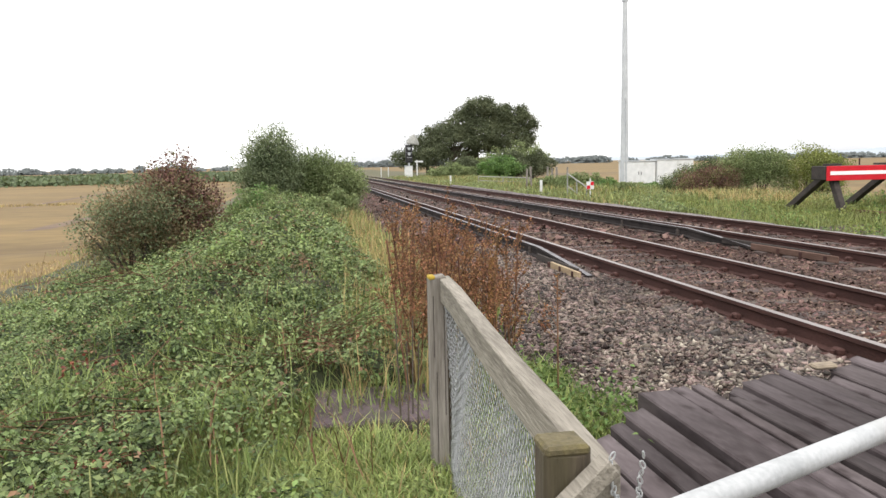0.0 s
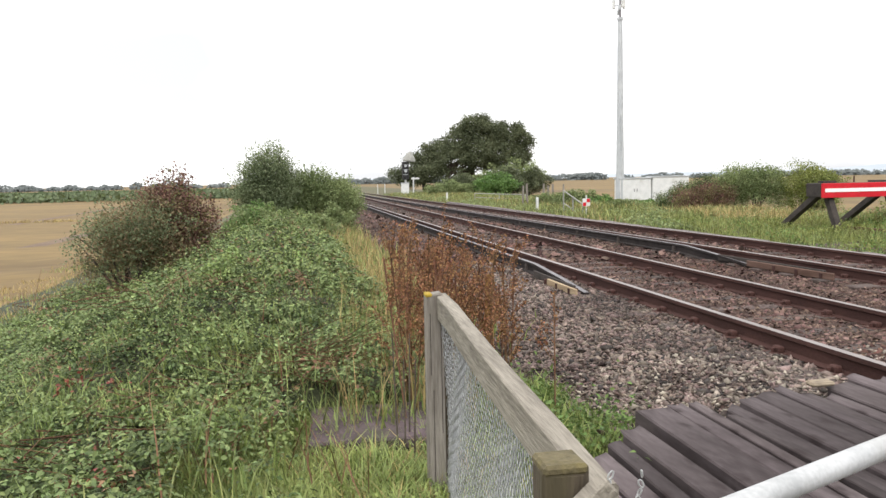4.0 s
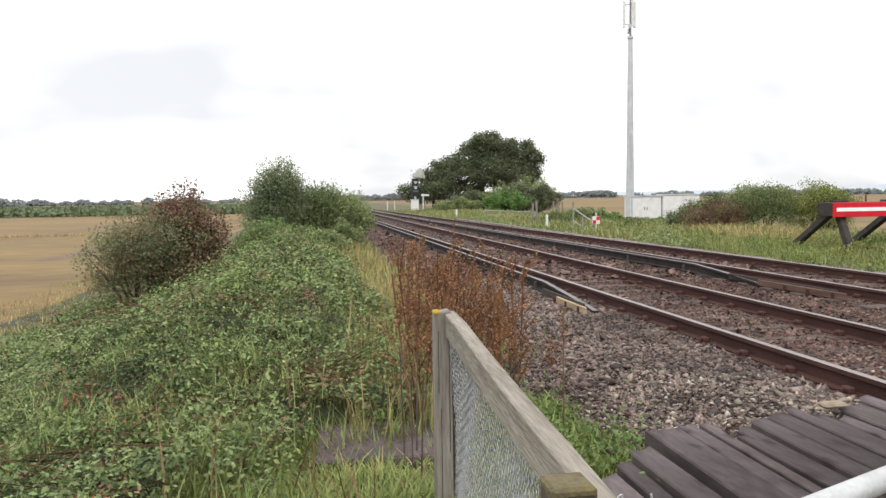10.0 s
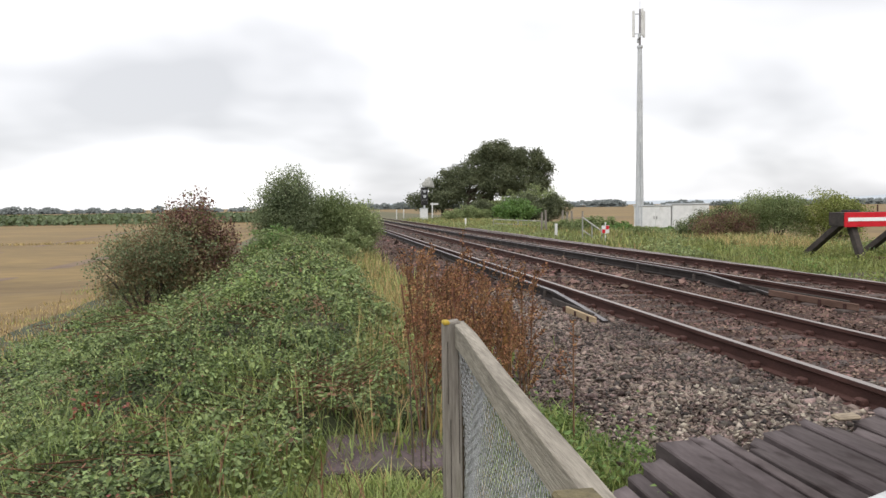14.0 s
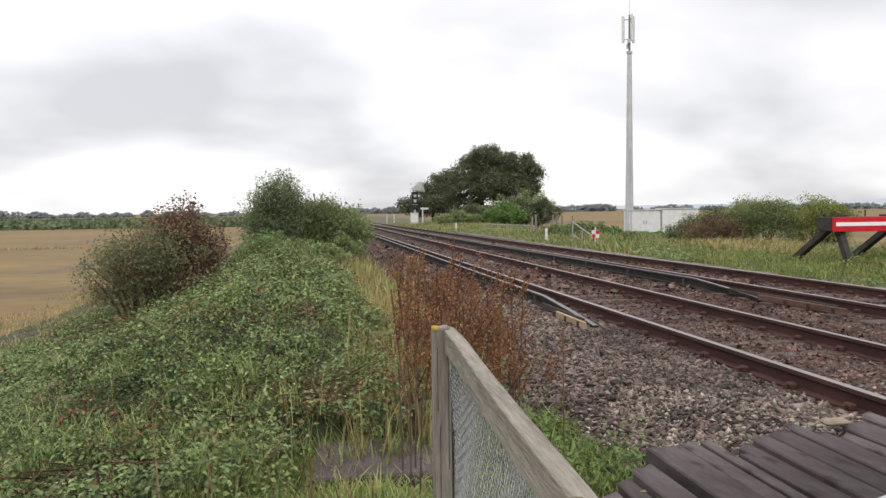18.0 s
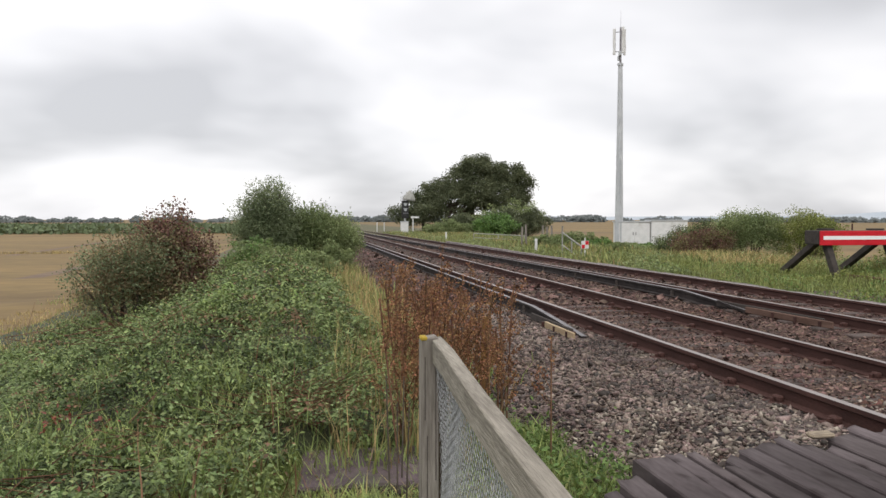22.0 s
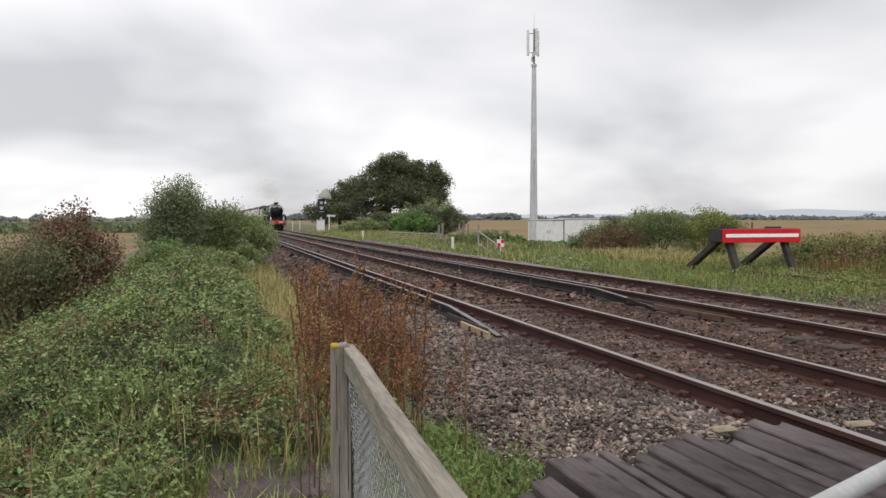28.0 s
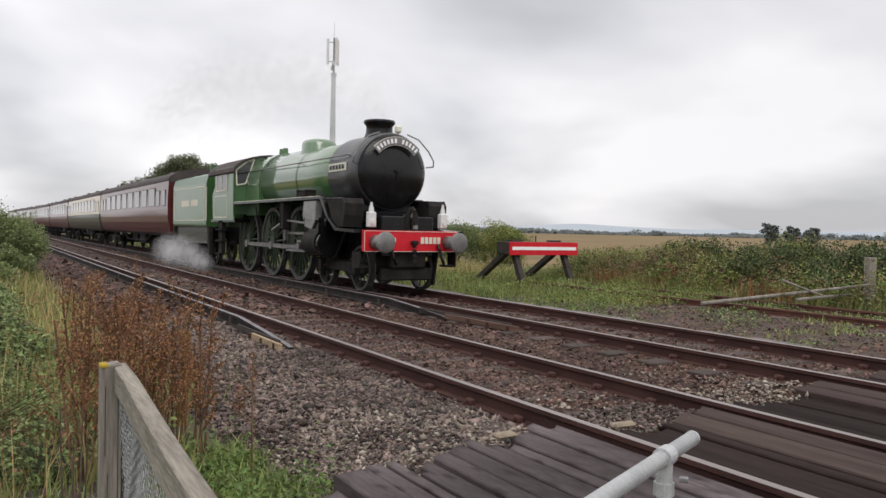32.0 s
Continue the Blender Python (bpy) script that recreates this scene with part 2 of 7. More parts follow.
def knots(m, size, dark, low=0.0, high=0.09):
    """Dark round knots scattered along the grain."""
    n, l = m.node_tree.nodes, m.node_tree.links
    p = n["Principled BSDF"]
    source = p.inputs["Base Color"].links[0].from_socket
    co, info, mp, cell = n.new("ShaderNodeTexCoord"), n.new("ShaderNodeObjectInfo"), n.new("ShaderNodeMapping"), n.new("ShaderNodeTexVoronoi")
    wobble, bend = n.new("ShaderNodeTexNoise"), n.new("ShaderNodeVectorMath")
    wobble.inputs["Scale"].default_value = 14
    bend.operation = "MULTIPLY_ADD"
    bend.inputs[1].default_value = (0.06, 0.12, 0)
    mp.inputs["Scale"].default_value = size
    shift = n.new("ShaderNodeMath")
    shift.operation, shift.inputs[1].default_value = "MULTIPLY", 37.0
    l.new(info.outputs["Random"], shift.inputs[0])
    l.new(shift.outputs[0], mp.inputs["Location"])
    l.new(co.outputs["Object"], wobble.inputs["Vector"])
    l.new(wobble.outputs["Color"], bend.inputs[0])
    l.new(co.outputs["Object"], bend.inputs[2])
    l.new(bend.outputs[0], mp.inputs["Vector"])
    l.new(mp.outputs[0], cell.inputs["Vector"])
    cell.inputs["Scale"].default_value, cell.voronoi_dimensions = 1.0, "2D"
    r, k = n.new("ShaderNodeMapRange"), n.new("ShaderNodeMix")
    r.inputs["From Min"].default_value, r.inputs["From Max"].default_value = low, high
    r.inputs["To Min"].default_value, r.inputs["To Max"].default_value = 0.75, 0.0
    k.data_type = "RGBA"
    k.inputs["B"].default_value = (*dark, 1)
    l.new(cell.outputs["Distance"], r.inputs[0])
    l.new(r.outputs[0], k.inputs["Factor"])
    l.new(source, k.inputs["A"])
    l.new(k.outputs["Result"], p.inputs["Base Color"])


knots(PLANK, (4.5, 2.2, 0.0), (0.026, 0.018, 0.018), 0.05, 0.2)
BOARD = surface("brown_deck_board", (0.040, 0.028, 0.025), (0.085, 0.062, 0.056), 4, 0.92, 0.6, spec=0.12, fine=40, stretch=(2, 0.12, 1), vary=0.2, c=(0.03, 0.02, 0.018), each="object")
DARK_PLANK = surface("dark_deck_timber", (0.011, 0.007, 0.006), (0.028, 0.019, 0.017), 4, 0.92, 0.5, spec=0.12, fine=40, stretch=(2, 0.15, 1), vary=0.25, each="object")
FENCE_WOOD = surface("grey_fence_timber", (0.150, 0.132, 0.112), (0.31, 0.282, 0.245), 5, 0.9, 0.7, fine=48, stretch=(2.4, 2.4, 0.22), c=(0.10, 0.10, 0.055))
RAIL_WOOD = surface("grey_rail_timber", (0.135, 0.118, 0.095), (0.33, 0.30, 0.25), 5, 0.9, 0.7, fine=48, stretch=(2.4, 0.2, 2.4), c=(0.12, 0.118, 0.075))
MOSS = surface("mossy_end_grain", (0.07, 0.058, 0.03), (0.15, 0.125, 0.065), 14, 0.95, 0.7, fine=80, c=(0.16, 0.13, 0.03))
WIRE = surface("galvanised_wire", (0.30, 0.31, 0.32), (0.50, 0.51, 0.52), 20, 0.5, 0.1, 0.3, fine=120)
GALV = surface("galvanised_tube", (0.36, 0.37, 0.375), (0.52, 0.53, 0.535), 9, 0.5, 0.12, 0.25, fine=90, c=(0.40, 0.40, 0.385))
CONCRETE = surface("old_concrete", (0.10, 0.082, 0.082), (0.20, 0.168, 0.165), 4, 0.9, 0.6, fine=60, c=(0.075, 0.08, 0.045))
WHITE = surface("white_paint", (0.60, 0.61, 0.60), (0.74, 0.74, 0.73), 3, 0.6, 0.1, fine=40, c=(0.52, 0.52, 0.49))
GREY_STEEL = surface("grey_mast_steel", (0.42, 0.44, 0.46), (0.55, 0.57, 0.58), 2, 0.5, 0.1, 0.2, fine=30)
STRIPE = surface("white_reflector", (0.86, 0.86, 0.86), (0.93, 0.93, 0.93), 3, 0.5, 0.05, fine=40)
RED = surface("red_paint", (0.52, 0.012, 0.022), (0.64, 0.02, 0.034), 4, 0.5, 0.1, fine=60, spec=0.25)
BLACK = surface("black_paint", (0.012, 0.012, 0.013), (0.030, 0.029, 0.029), 4, 0.45, 0.1, fine=50)
TARRED = surface("tarred_timber", (0.022, 0.018, 0.016), (0.06, 0.048, 0.042), 5, 0.9, 0.5, fine=50)
BARK = surface("bark", (0.05, 0.04, 0.03), (0.11, 0.09, 0.07), 6, 0.95, 0.8, fine=40)
LEAF_BRAMBLE = surface("bramble_leaf", (0.072, 0.108, 0.038), (0.265, 0.335, 0.135), 6.0, 0.55, 0, fine=13, vary=0.45, leaf=0.18, c=(0.20, 0.275, 0.080), spec=0.25)
LEAF_RED = surface("bramble_red_leaf", (0.16, 0.032, 0.024), (0.24, 0.075, 0.045), 2, 0.6, 0, vary=0.5, leaf=0.2)
LEAF_OAK = surface("oak_leaf", (0.080, 0.096, 0.052), (0.180, 0.202, 0.110), 0.35, 0.6, 0, fine=4, vary=0.4, leaf=0.3, spec=0.3)
LEAF_WILLOW = surface("sallow_leaf", (0.16, 0.205, 0.086), (0.31, 0.36, 0.165), 0.7, 0.6, 0, fine=8, vary=0.45, leaf=0.42, spec=0.3)
LEAF_FRESH = surface("fresh_leaf", (0.10, 0.19, 0.045), (0.17, 0.28, 0.075), 1, 0.5, 0, fine=8, vary=0.4, leaf=0.28)
LEAF_HAW = surface("hawthorn_red_leaf", (0.140, 0.074, 0.058), (0.225, 0.128, 0.092), 1.2, 0.6, 0, fine=9, vary=0.5, leaf=0.25, c=(0.12, 0.115, 0.05), spec=0.3)
LEAF_OLIVE = surface("olive_leaf", (0.15, 0.148, 0.058), (0.26, 0.25, 0.105), 1.2, 0.6, 0, fine=9, vary=0.5, leaf=0.35, c=(0.19, 0.112, 0.068), spec=0.3)
LEAF_YELLOW = surface("yellow_green_leaf", (0.148, 0.182, 0.040), (0.26, 0.285, 0.075), 1, 0.55, 0, fine=8, vary=0.4, leaf=0.25)
GRASS = surface("green_grass", (0.165, 0.23, 0.062), (0.33, 0.385, 0.125), 1.4, 0.6, 0, fine=12, vary=0.45, leaf=0.25, c=(0.26, 0.26, 0.09))
STRAW = surface("dry_grass", (0.30, 0.22, 0.09), (0.46, 0.36, 0.16), 1.5, 0.7, 0, fine=12, vary=0.45, leaf=0.2, c=(0.22, 0.21, 0.075))
DEAD = surface("dead_dock", (0.165, 0.078, 0.040), (0.315, 0.168, 0.082), 2, 0.8, 0, fine=20, vary=0.6, leaf=0.15, c=(0.12, 0.055, 0.033), spec=0.2)
CORN = surface("maize_leaf", (0.072, 0.105, 0.045), (0.125, 0.165, 0.075), 0.08, 0.6, 0, fine=2, vary=0.3, leaf=0.2)
# foliage greyed and lightened, so that its colour carries the distance haze
HAZED_WOOD = surface("hazed_wood", (0.115, 0.13, 0.128), (0.16, 0.175, 0.17), 0.02, 0.9, 0, fine=0.1, vary=0.1, spec=0.1)
# the downs' aerial haze is mixed into this pale blue-grey
HAZED_HILL = surface("hazed_hill", (0.33, 0.375, 0.42), (0.37, 0.41, 0.45), 0.002, 1.0, 0, fine=0.01)

# ---- building helpers ----


def mesh_of(name, bm, material):
    bmesh.ops.recalc_face_normals(bm, faces=bm.faces)
    me = bpy.data.meshes.new(name)
    bm.to_mesh(me)
    bm.free()
    for m in material if isinstance(material, (list, tuple)) else [material]:
        me.materials.append(m)
    return me


def part(name, bm, material, parent=None, label="", smooth=False):
    """One mesh object under a thing or under a part."""
    me = bm if isinstance(bm, bpy.types.Mesh) else mesh_of(name, bm, material)
    if smooth:
        me.polygons.foreach_set("use_smooth", [True] * len(me.polygons))
    ob = new(name, me)
    ob.parent = parent
    return tagged(ob, label)


def base(name, m, label, category, group="", kind=""):
    ob = new(name)
    ob.empty_display_size = 0.2
    ob.matrix_basis = m
    return tagged(ob, label, category, group, kind)


def box(bm, x0, x1, y0, y1, z0, z1, bevel=0.0, m=None):
    made = bmesh.ops.create_cube(bm, size=1)["verts"]
    for v in made:
        v.co = Vector((x0 + (v.co.x + 0.5) * (x1 - x0), y0 + (v.co.y + 0.5) * (y1 - y0), z0 + (v.co.z + 0.5) * (z1 - z0)))
    if bevel:
        edges = list({e for v in made for e in v.link_edges})
        made = list({v for f in bmesh.ops.bevel(bm, geom=edges, offset=bevel, segments=1, affect="EDGES")["faces"] for v in f.verts} | {v for v in made if v.is_valid})
    if m is not None:
        bmesh.ops.transform(bm, matrix=m, verts=made)
    return bm


def rod(bm, p, q, r0, r1=None, seg=10, caps=True):
    p, q = Vector(p), Vector(q)
    d = q - p
    made = bmesh.ops.create_cone(bm, cap_ends=caps, segments=seg, radius1=r0, radius2=r0 if r1 is None else r1, depth=d.length)["verts"]
    bmesh.ops.transform(bm, matrix=Matrix.Translation((p + q) / 2) @ d.to_track_quat("Z", "Y").to_matrix().to_4x4(), verts=made)
    return bm


def lathe(bm, profile, m=None, seg=24):
    """Turns (radius, height) pairs round the z axis."""
    rings = []
    for r, h in profile:
        rings.append([bm.verts.new((r * cos(2 * pi * k / seg), r * sin(2 * pi * k / seg), h)) for k in range(seg)] if r > 1e-6 else [bm.verts.new((0, 0, h))])
    for a, b in zip(rings, rings[1:]):
        for k in range(seg):
            j = (k + 1) % seg
            if len(a) == 1 and len(b) > 1:
                bm.faces.new((a[0], b[k], b[j]))
            elif len(b) == 1 and len(a) > 1:
                bm.faces.new((a[k], a[j], b[0]))
            elif len(a) > 1:
                bm.faces.new((a[k], a[j], b[j], b[k]))
    if m is not None:
        bmesh.ops.transform(bm, matrix=m, verts=[v for ring in rings for v in ring])
    return bm


def sweep(bm, section, stations):
    """Carries a closed section of (across, up) pairs through stations: a list of matrices whose y axis runs along."""
    rings = [[bm.verts.new(m @ Vector((a, 0, h))) for a, h in section] for m in stations]
    n = len(section)
    for a, b in zip(rings, rings[1:]):
        for k in range(n):
            bm.faces.new((a[k], a[(k + 1) % n], b[(k + 1) % n], b[k]))
    bm.faces.new(rings[0])
    bm.faces.new(list(reversed(rings[-1])))
    return bm


def slab(bm, outline, x0, x1):
    """A plate with an outline of (y, z) pairs, from x0 to x1."""
    a = [bm.verts.new((x0, y, z)) for y, z in outline]
    b = [bm.verts.new((x1, y, z)) for y, z in outline]
    n = len(outline)
    for k in range(n):
        bm.faces.new((a[k], a[(k + 1) % n], b[(k + 1) % n], b[k]))
    bm.faces.new(a)
    bm.faces.new(list(reversed(b)))
    return bm


def fast_mesh(name, verts, faces, material):
    """Large meshes straight from arrays; faces: (n, k)."""
    me = bpy.data.meshes.new(name)
    n, k = faces.shape
    me.vertices.add(len(verts))
    me.vertices.foreach_set("co", verts.astype(np.float32).ravel())
    me.loops.add(n * k)
    me.loops.foreach_set("vertex_index", faces.astype(np.int32).ravel())
    me.polygons.add(n)
    me.polygons.foreach_set("loop_start", np.arange(0, n * k, k, dtype=np.int32))
    me.polygons.foreach_set("loop_total", np.full(n, k, dtype=np.int32))
    me.update(calc_edges=True)
    me.materials.append(material)
    return me


def unit(v):
    return v / np.maximum(np.linalg.norm(v, axis=1, keepdims=True), 1e-9)


def leaves(name, at, size, material, facing=None, tilt=0.8, slim=0.55):
    """Folded leaves, each two triangles, at the points given; facing: the way that they mostly look."""
    n = len(at)
    size = np.broadcast_to(np.asarray(size, float), (n,))[:, None]
    nor = rng.normal(size=(n, 3)) * tilt + (np.array([0, 0, 1.0]) if facing is None else facing)
    nor = unit(nor)
    along = unit(np.cross(nor, rng.normal(size=(n, 3))))
    side = np.cross(nor, along)
    a = at - along * size * 0.5
    b = at + side * size * slim * 0.5 + nor * size * 0.12
    c = at + along * size * 0.5
    d = at - side * size * slim * 0.5 + nor * size * 0.12
    v = np.stack([a, b, c, d], 1).reshape(-1, 3)
    i = np.arange(n)[:, None] * 4
    f = np.concatenate([i + np.array([0, 1, 2]), i + np.array([0, 2, 3])])
    return fast_mesh(name, v, f, material)


def blades(name, at, height, material, width=0.006, lean=0.35, wind=(0.0, 0.0)):
    """Grass blades: two bends and a tip."""
    n = len(at)
    height = np.broadcast_to(np.asarray(height, float), (n,)) * rng.uniform(0.55, 1.2, n)
    ang = rng.uniform(0, 2 * pi, n)
    dirn = np.stack([np.cos(ang), np.sin(ang), np.zeros(n)], 1)
    push = dirn * (rng.uniform(0.2, 1.0, n) * lean * height)[:, None] + np.array([wind[0], wind[1], 0]) * height[:, None]
    side = np.stack([-np.sin(ang), np.cos(ang), np.zeros(n)], 1) * (np.broadcast_to(np.asarray(width, float), (n,)) * rng.uniform(0.6, 1.4, n))[:, None]
    up = np.array([0, 0, 1.0])
    mid = at + up * (height * 0.55)[:, None] + push * 0.35
    tip = at + up * (height * 0.95)[:, None] + push
    v = np.stack([at - side, at + side, mid - side * 0.8, mid + side * 0.8, tip], 1).reshape(-1, 3)
    i = np.arange(n)[:, None] * 5
    f = np.concatenate([i + np.array([0, 1, 3]), i + np.array([0, 3, 2]), i + np.array([2, 3, 4])])
    return fast_mesh(name, v, f, material)


def smooth_noise(x, y, s, seed=0):
    """Cheap rolling variation between about -1 and 1."""
    k = np.random.default_rng(seed + 11)
    out = np.zeros_like(np.asarray(x, float))
    for j in range(5):
        a, ph, w = k.uniform(0, 2 * pi), k.uniform(0, 2 * pi), (1.0, 1.7, 2.6, 3.9, 5.3)[j] / s
        out = out + np.sin((np.cos(a) * x + np.sin(a) * y) * w * 2 * pi / 3 + ph + 1.3 * np.sin((np.sin(a) * x - np.cos(a) * y) * w + ph * 2)) / (1.0, 1.3, 1.8, 2.4, 3.0)[j]
    return out / 2.2


def stuff(name, me, label, category):
    return tagged(new(name, me), label, category, kind="stuff")

# ---- setting: ground, tracks, crossing ----
X2, Z2 = 3.34, 0.07  # far track: offset across and up


def far_line(y):
    """How far the further track has moved across and up at y."""
    return 0.5 * np.clip((y - 30) / 55, 0, 1.25) ** 1.2, -0.0037 * np.clip(y - 8, 0, 100)


GX = [-3000, -60, -13, -10, -8, -6, -4.6, -3.6, -2.6, -1.6, 5.4, 6.6, 9, 13, 16, 22, 34, 3000]
GZ = [-1.1, -1.1, -1.1, -1.0, -0.72, -0.42, -0.2, -0.12, -0.24, -0.4, -0.4, -0.36, -0.34, -0.25, -0.38, -0.6, -0.85, -0.85]


def gz(x, y):
    x, y = np.asarray(x, float), np.asarray(y, float)
    return np.interp(x, GX, GZ) + 0.03 * smooth_noise(x, y, 3.0, 3) * (np.abs(x - 2) > 4.4)


def ground_sheet():
    xs = np.concatenate([[-3000, -900, -300, -120, -60, -35, -24, -18], np.arange(-15, 24.1, 0.5), [27, 30, 34, 42, 60, 120, 300, 900, 3000]])
    ys = np.concatenate([[-600, -120, -40, -20, -12, -8], np.arange(-5, 30.1, 0.6), [34, 40, 50, 65, 85, 110, 150, 220, 400, 900, 2000, 4500]])
    gx, gy = np.meshgrid(xs, ys)
    v = np.stack([gx, gy, gz(gx, gy)], -1).reshape(-1, 3)
    nx, ny = len(xs), len(ys)
    i = (np.arange(ny - 1)[:, None] * nx + np.arange(nx - 1)[None, :]).reshape(-1, 1)
    f = i + np.array([0, 1, nx + 1, nx])
    me = fast_mesh("ground", v, f, SOIL)
    me.materials.append(STUBBLE)
    mid = v[f].mean(1)
    field = ((mid[:, 0] < -9.2) & (mid[:, 1] > 9)) | ((mid[:, 0] > 22.5) & (mid[:, 1] > 16)) | (mid[:, 0] > 40)
    me.polygons.foreach_set("material_index", field.astype(np.int32))
    return tagged(new("ground", me), "verge soil running out to golden stubble fields", "ground", kind="structure")


ground_sheet()

PALE_BED = surface("siding_gravel_bed", (0.050, 0.036, 0.031), (0.11, 0.083, 0.070), 6, 0.95, 0.8, fine=45, c=(0.10, 0.095, 0.045), spec=0.2)
bed_section = [(-2.5, -0.36), (-1.9, -0.27), (-1.05, -0.165), (-0.3, -0.17), (0.75, -0.157), (1.8, -0.165), (2.45, -0.14), (3.0, -0.11), (4.1, -0.09),
               (5.2, -0.11), (5.7, -0.16), (6.6, -0.34), (7.0, -0.6), (-2.8, -0.6)]


def bed_station(y):
    m = Matrix.Translation((0, y, 0))
    m[2][0] = float(far_line(y)[1]) / 4.1
    return m


bed = tagged(new("ballast_bed", mesh_of("ballast_bed", sweep(bmesh.new(), bed_section, [bed_station(y) for y in (-30, 8, 30, 55, 80, 108, 200, 420, 900)]), BED)),
             "dark brown stone bed under two railway tracks", "ballast", kind="structure")

siding_bed = tagged(new("siding_bed", mesh_of("siding_bed", sweep(bmesh.new(), [(6.3, -0.33), (8.0, -0.285), (12.4, -0.27), (12.9, -0.34), (13.2, -0.6), (6.1, -0.6)], [Matrix.Translation((0, y, 0)) for y in (-30, 0, 10, 15, 17)]), PALE_BED)),
                     "thin brown gravel bed under the disused siding", "ballast", kind="structure")

RAIL = [(-0.035, 0), (0.035, 0), (0.037, -0.035), (0.011, -0.05), (0.011, -0.135), (0.07, -0.15), (0.07, -0.162), (-0.07, -0.162), (-0.07, -0.15), (-0.011, -0.135), (-0.011, -0.05), (-0.037, -0.035)]


def rail_station(y, bend):
    across, up = bend(y) if bend else (0, 0)
    return Matrix.Translation((across, y, up))


def rail_mesh(y0, y1, top, body, ramp=None, bend=None):
    bm = bmesh.new()
    st = [rail_station(y, bend) for y in (y0, *(y for y in (0, 15, 30, 40, 50, 60, 70, 80, 90, 100, 110, 150, 200, 300, 420, 600) if y0 + 4 < y < y1), y1)]
    if ramp:
        st = [Matrix.Translation((0, 0, -h)) @ rail_station(y0 + d, bend) for d, h in ramp] + st[1:]
    sweep(bm, RAIL, st)
    me = mesh_of("rail", bm, [body, top])
    for p in me.polygons:
        if len(p.vertices) == 4 and sorted(v % 12 for v in p.vertices) == [0, 0, 1, 1]:
            p.material_index = 1
    return me


def sleeper_mesh():
    bm = box(bmesh.new(), -1.28, 1.28, -0.125, 0.125, -0.32, -0.153, 0.012)
    return mesh_of("sleeper", bm, SLEEPER)


def chair_mesh():
    bm = box(bmesh.new(), -0.17, 0.17, -0.09, 0.09, -0.165, -0.145, 0.006)
    for s in (-1, 1):
        box(bm, s * 0.075 - 0.03, s * 0.075 + 0.03, -0.05, 0.05, -0.15, -0.095, 0.012)
        rod(bm, (s * 0.13, 0, -0.15), (s * 0.13, 0, -0.11), 0.018, seg=6)
    return mesh_of("rail_chair", bm, RUST)


SLEEPER_ME, CHAIR_ME = sleeper_mesh(), chair_mesh()
LONG_RAIL = rail_mesh(-30, 900, SHINE, RUST)
FAR_RAIL = rail_mesh(-30, 900, SHINE, RUST, bend=far_line)
POT = mesh_of("insulator", lathe(bmesh.new(), [(0, -0.17), (0.06, -0.17), (0.05, -0.1), (0.06, -0.095), (0.045, -0.06), (0, -0.06)], seg=10), TARRED)


def railway_track(x, z, y_end, label, bend=None):
    t = base("railway_track", pose(x, 0, z), label, "railway track", kind="structure")
    for s in (0, 1.505):
        part("rail", LONG_RAIL if bend is None else FAR_RAIL, None, t, "rusty steel rail with a bright running band").location.x = s
    y = 5.9
    while y < 78:
        sl = part("sleeper", SLEEPER_ME, None, t)
        across, up = bend(y) if bend else (0, 0)
        sl.location = (0.7525 + across, y, up)
        sl.rotation_euler.z = radians(random.uniform(-0.8, 0.8))
        if y < 42:
            for s in (0, 1.505):
                part("rail_chair", CHAIR_ME, None, t).location = (s + across, y, up)
        y += 0.71
    cond = part("conductor_rail", rail_mesh(y_end, 900, COND_TOP, CONDUCTOR, [(0, 0.15), (0.9, 0.08), (2.2, 0.0)], bend), None, t, "dull grey conductor rail ramped down at its end")
    cond.location = (-0.41, 0, 0.025)
    for k in range(24):
        across, up = bend(y_end + 2.6 + k * 2.6) if bend else (0, 0)
        part("insulator", POT, None, t).location = (-0.41 + across, y_end + 2.6 + k * 2.6, 0.045 + up)
    return t


track_near = railway_track(0, 0, 10.2, "rusty running rails on timber sleepers beside a conductor rail")
track_far = railway_track(X2, Z2, 11.8, "further pair of running rails with its conductor rail", far_line)


def guard_board(m, length, material, label):
    t = base("guard_board", m, label, "board")
    part("board", box(bmesh.new(), -0.018, 0.018, 0, length, -0.06, 0.035, 0.008), material, t)
    part("board", box(bmesh.new(), 0.06, 0.085, 0.25, length + 0.9, -0.05, 0.05, 0.008), TARRED, t, "tarred inner board")
    for k in range(3):
        part("bracket", box(bmesh.new(), -0.03, 0.1, 0.2 + k * 0.5, 0.26 + k * 0.5, -0.09, 0.02, 0.005), RUST, t)


BROWN_BOARD = surface("rust_brown_board", (0.085, 0.050, 0.038), (0.16, 0.10, 0.078), 5, 0.9, 0.5, fine=45, stretch=(2, 0.2, 2), spec=0.2)
BLEACHED = surface("bleached_timber", (0.28, 0.20, 0.12), (0.42, 0.33, 0.21), 6, 0.9, 0.4, fine=50, stretch=(2, 0.2, 2), c=(0.14, 0.10, 0.07))
guard_board(pose(-0.58, 10.1, -0.10, 0, 0, 0), 1.15, BLEACHED, "bleached timber guard board at the conductor rail's end")
guard_board(pose(X2 - 0.36, 10.0, -0.035, 0, 0, 3), 1.9, BROWN_BOARD, "rust-brown guard board along the far conductor rail")


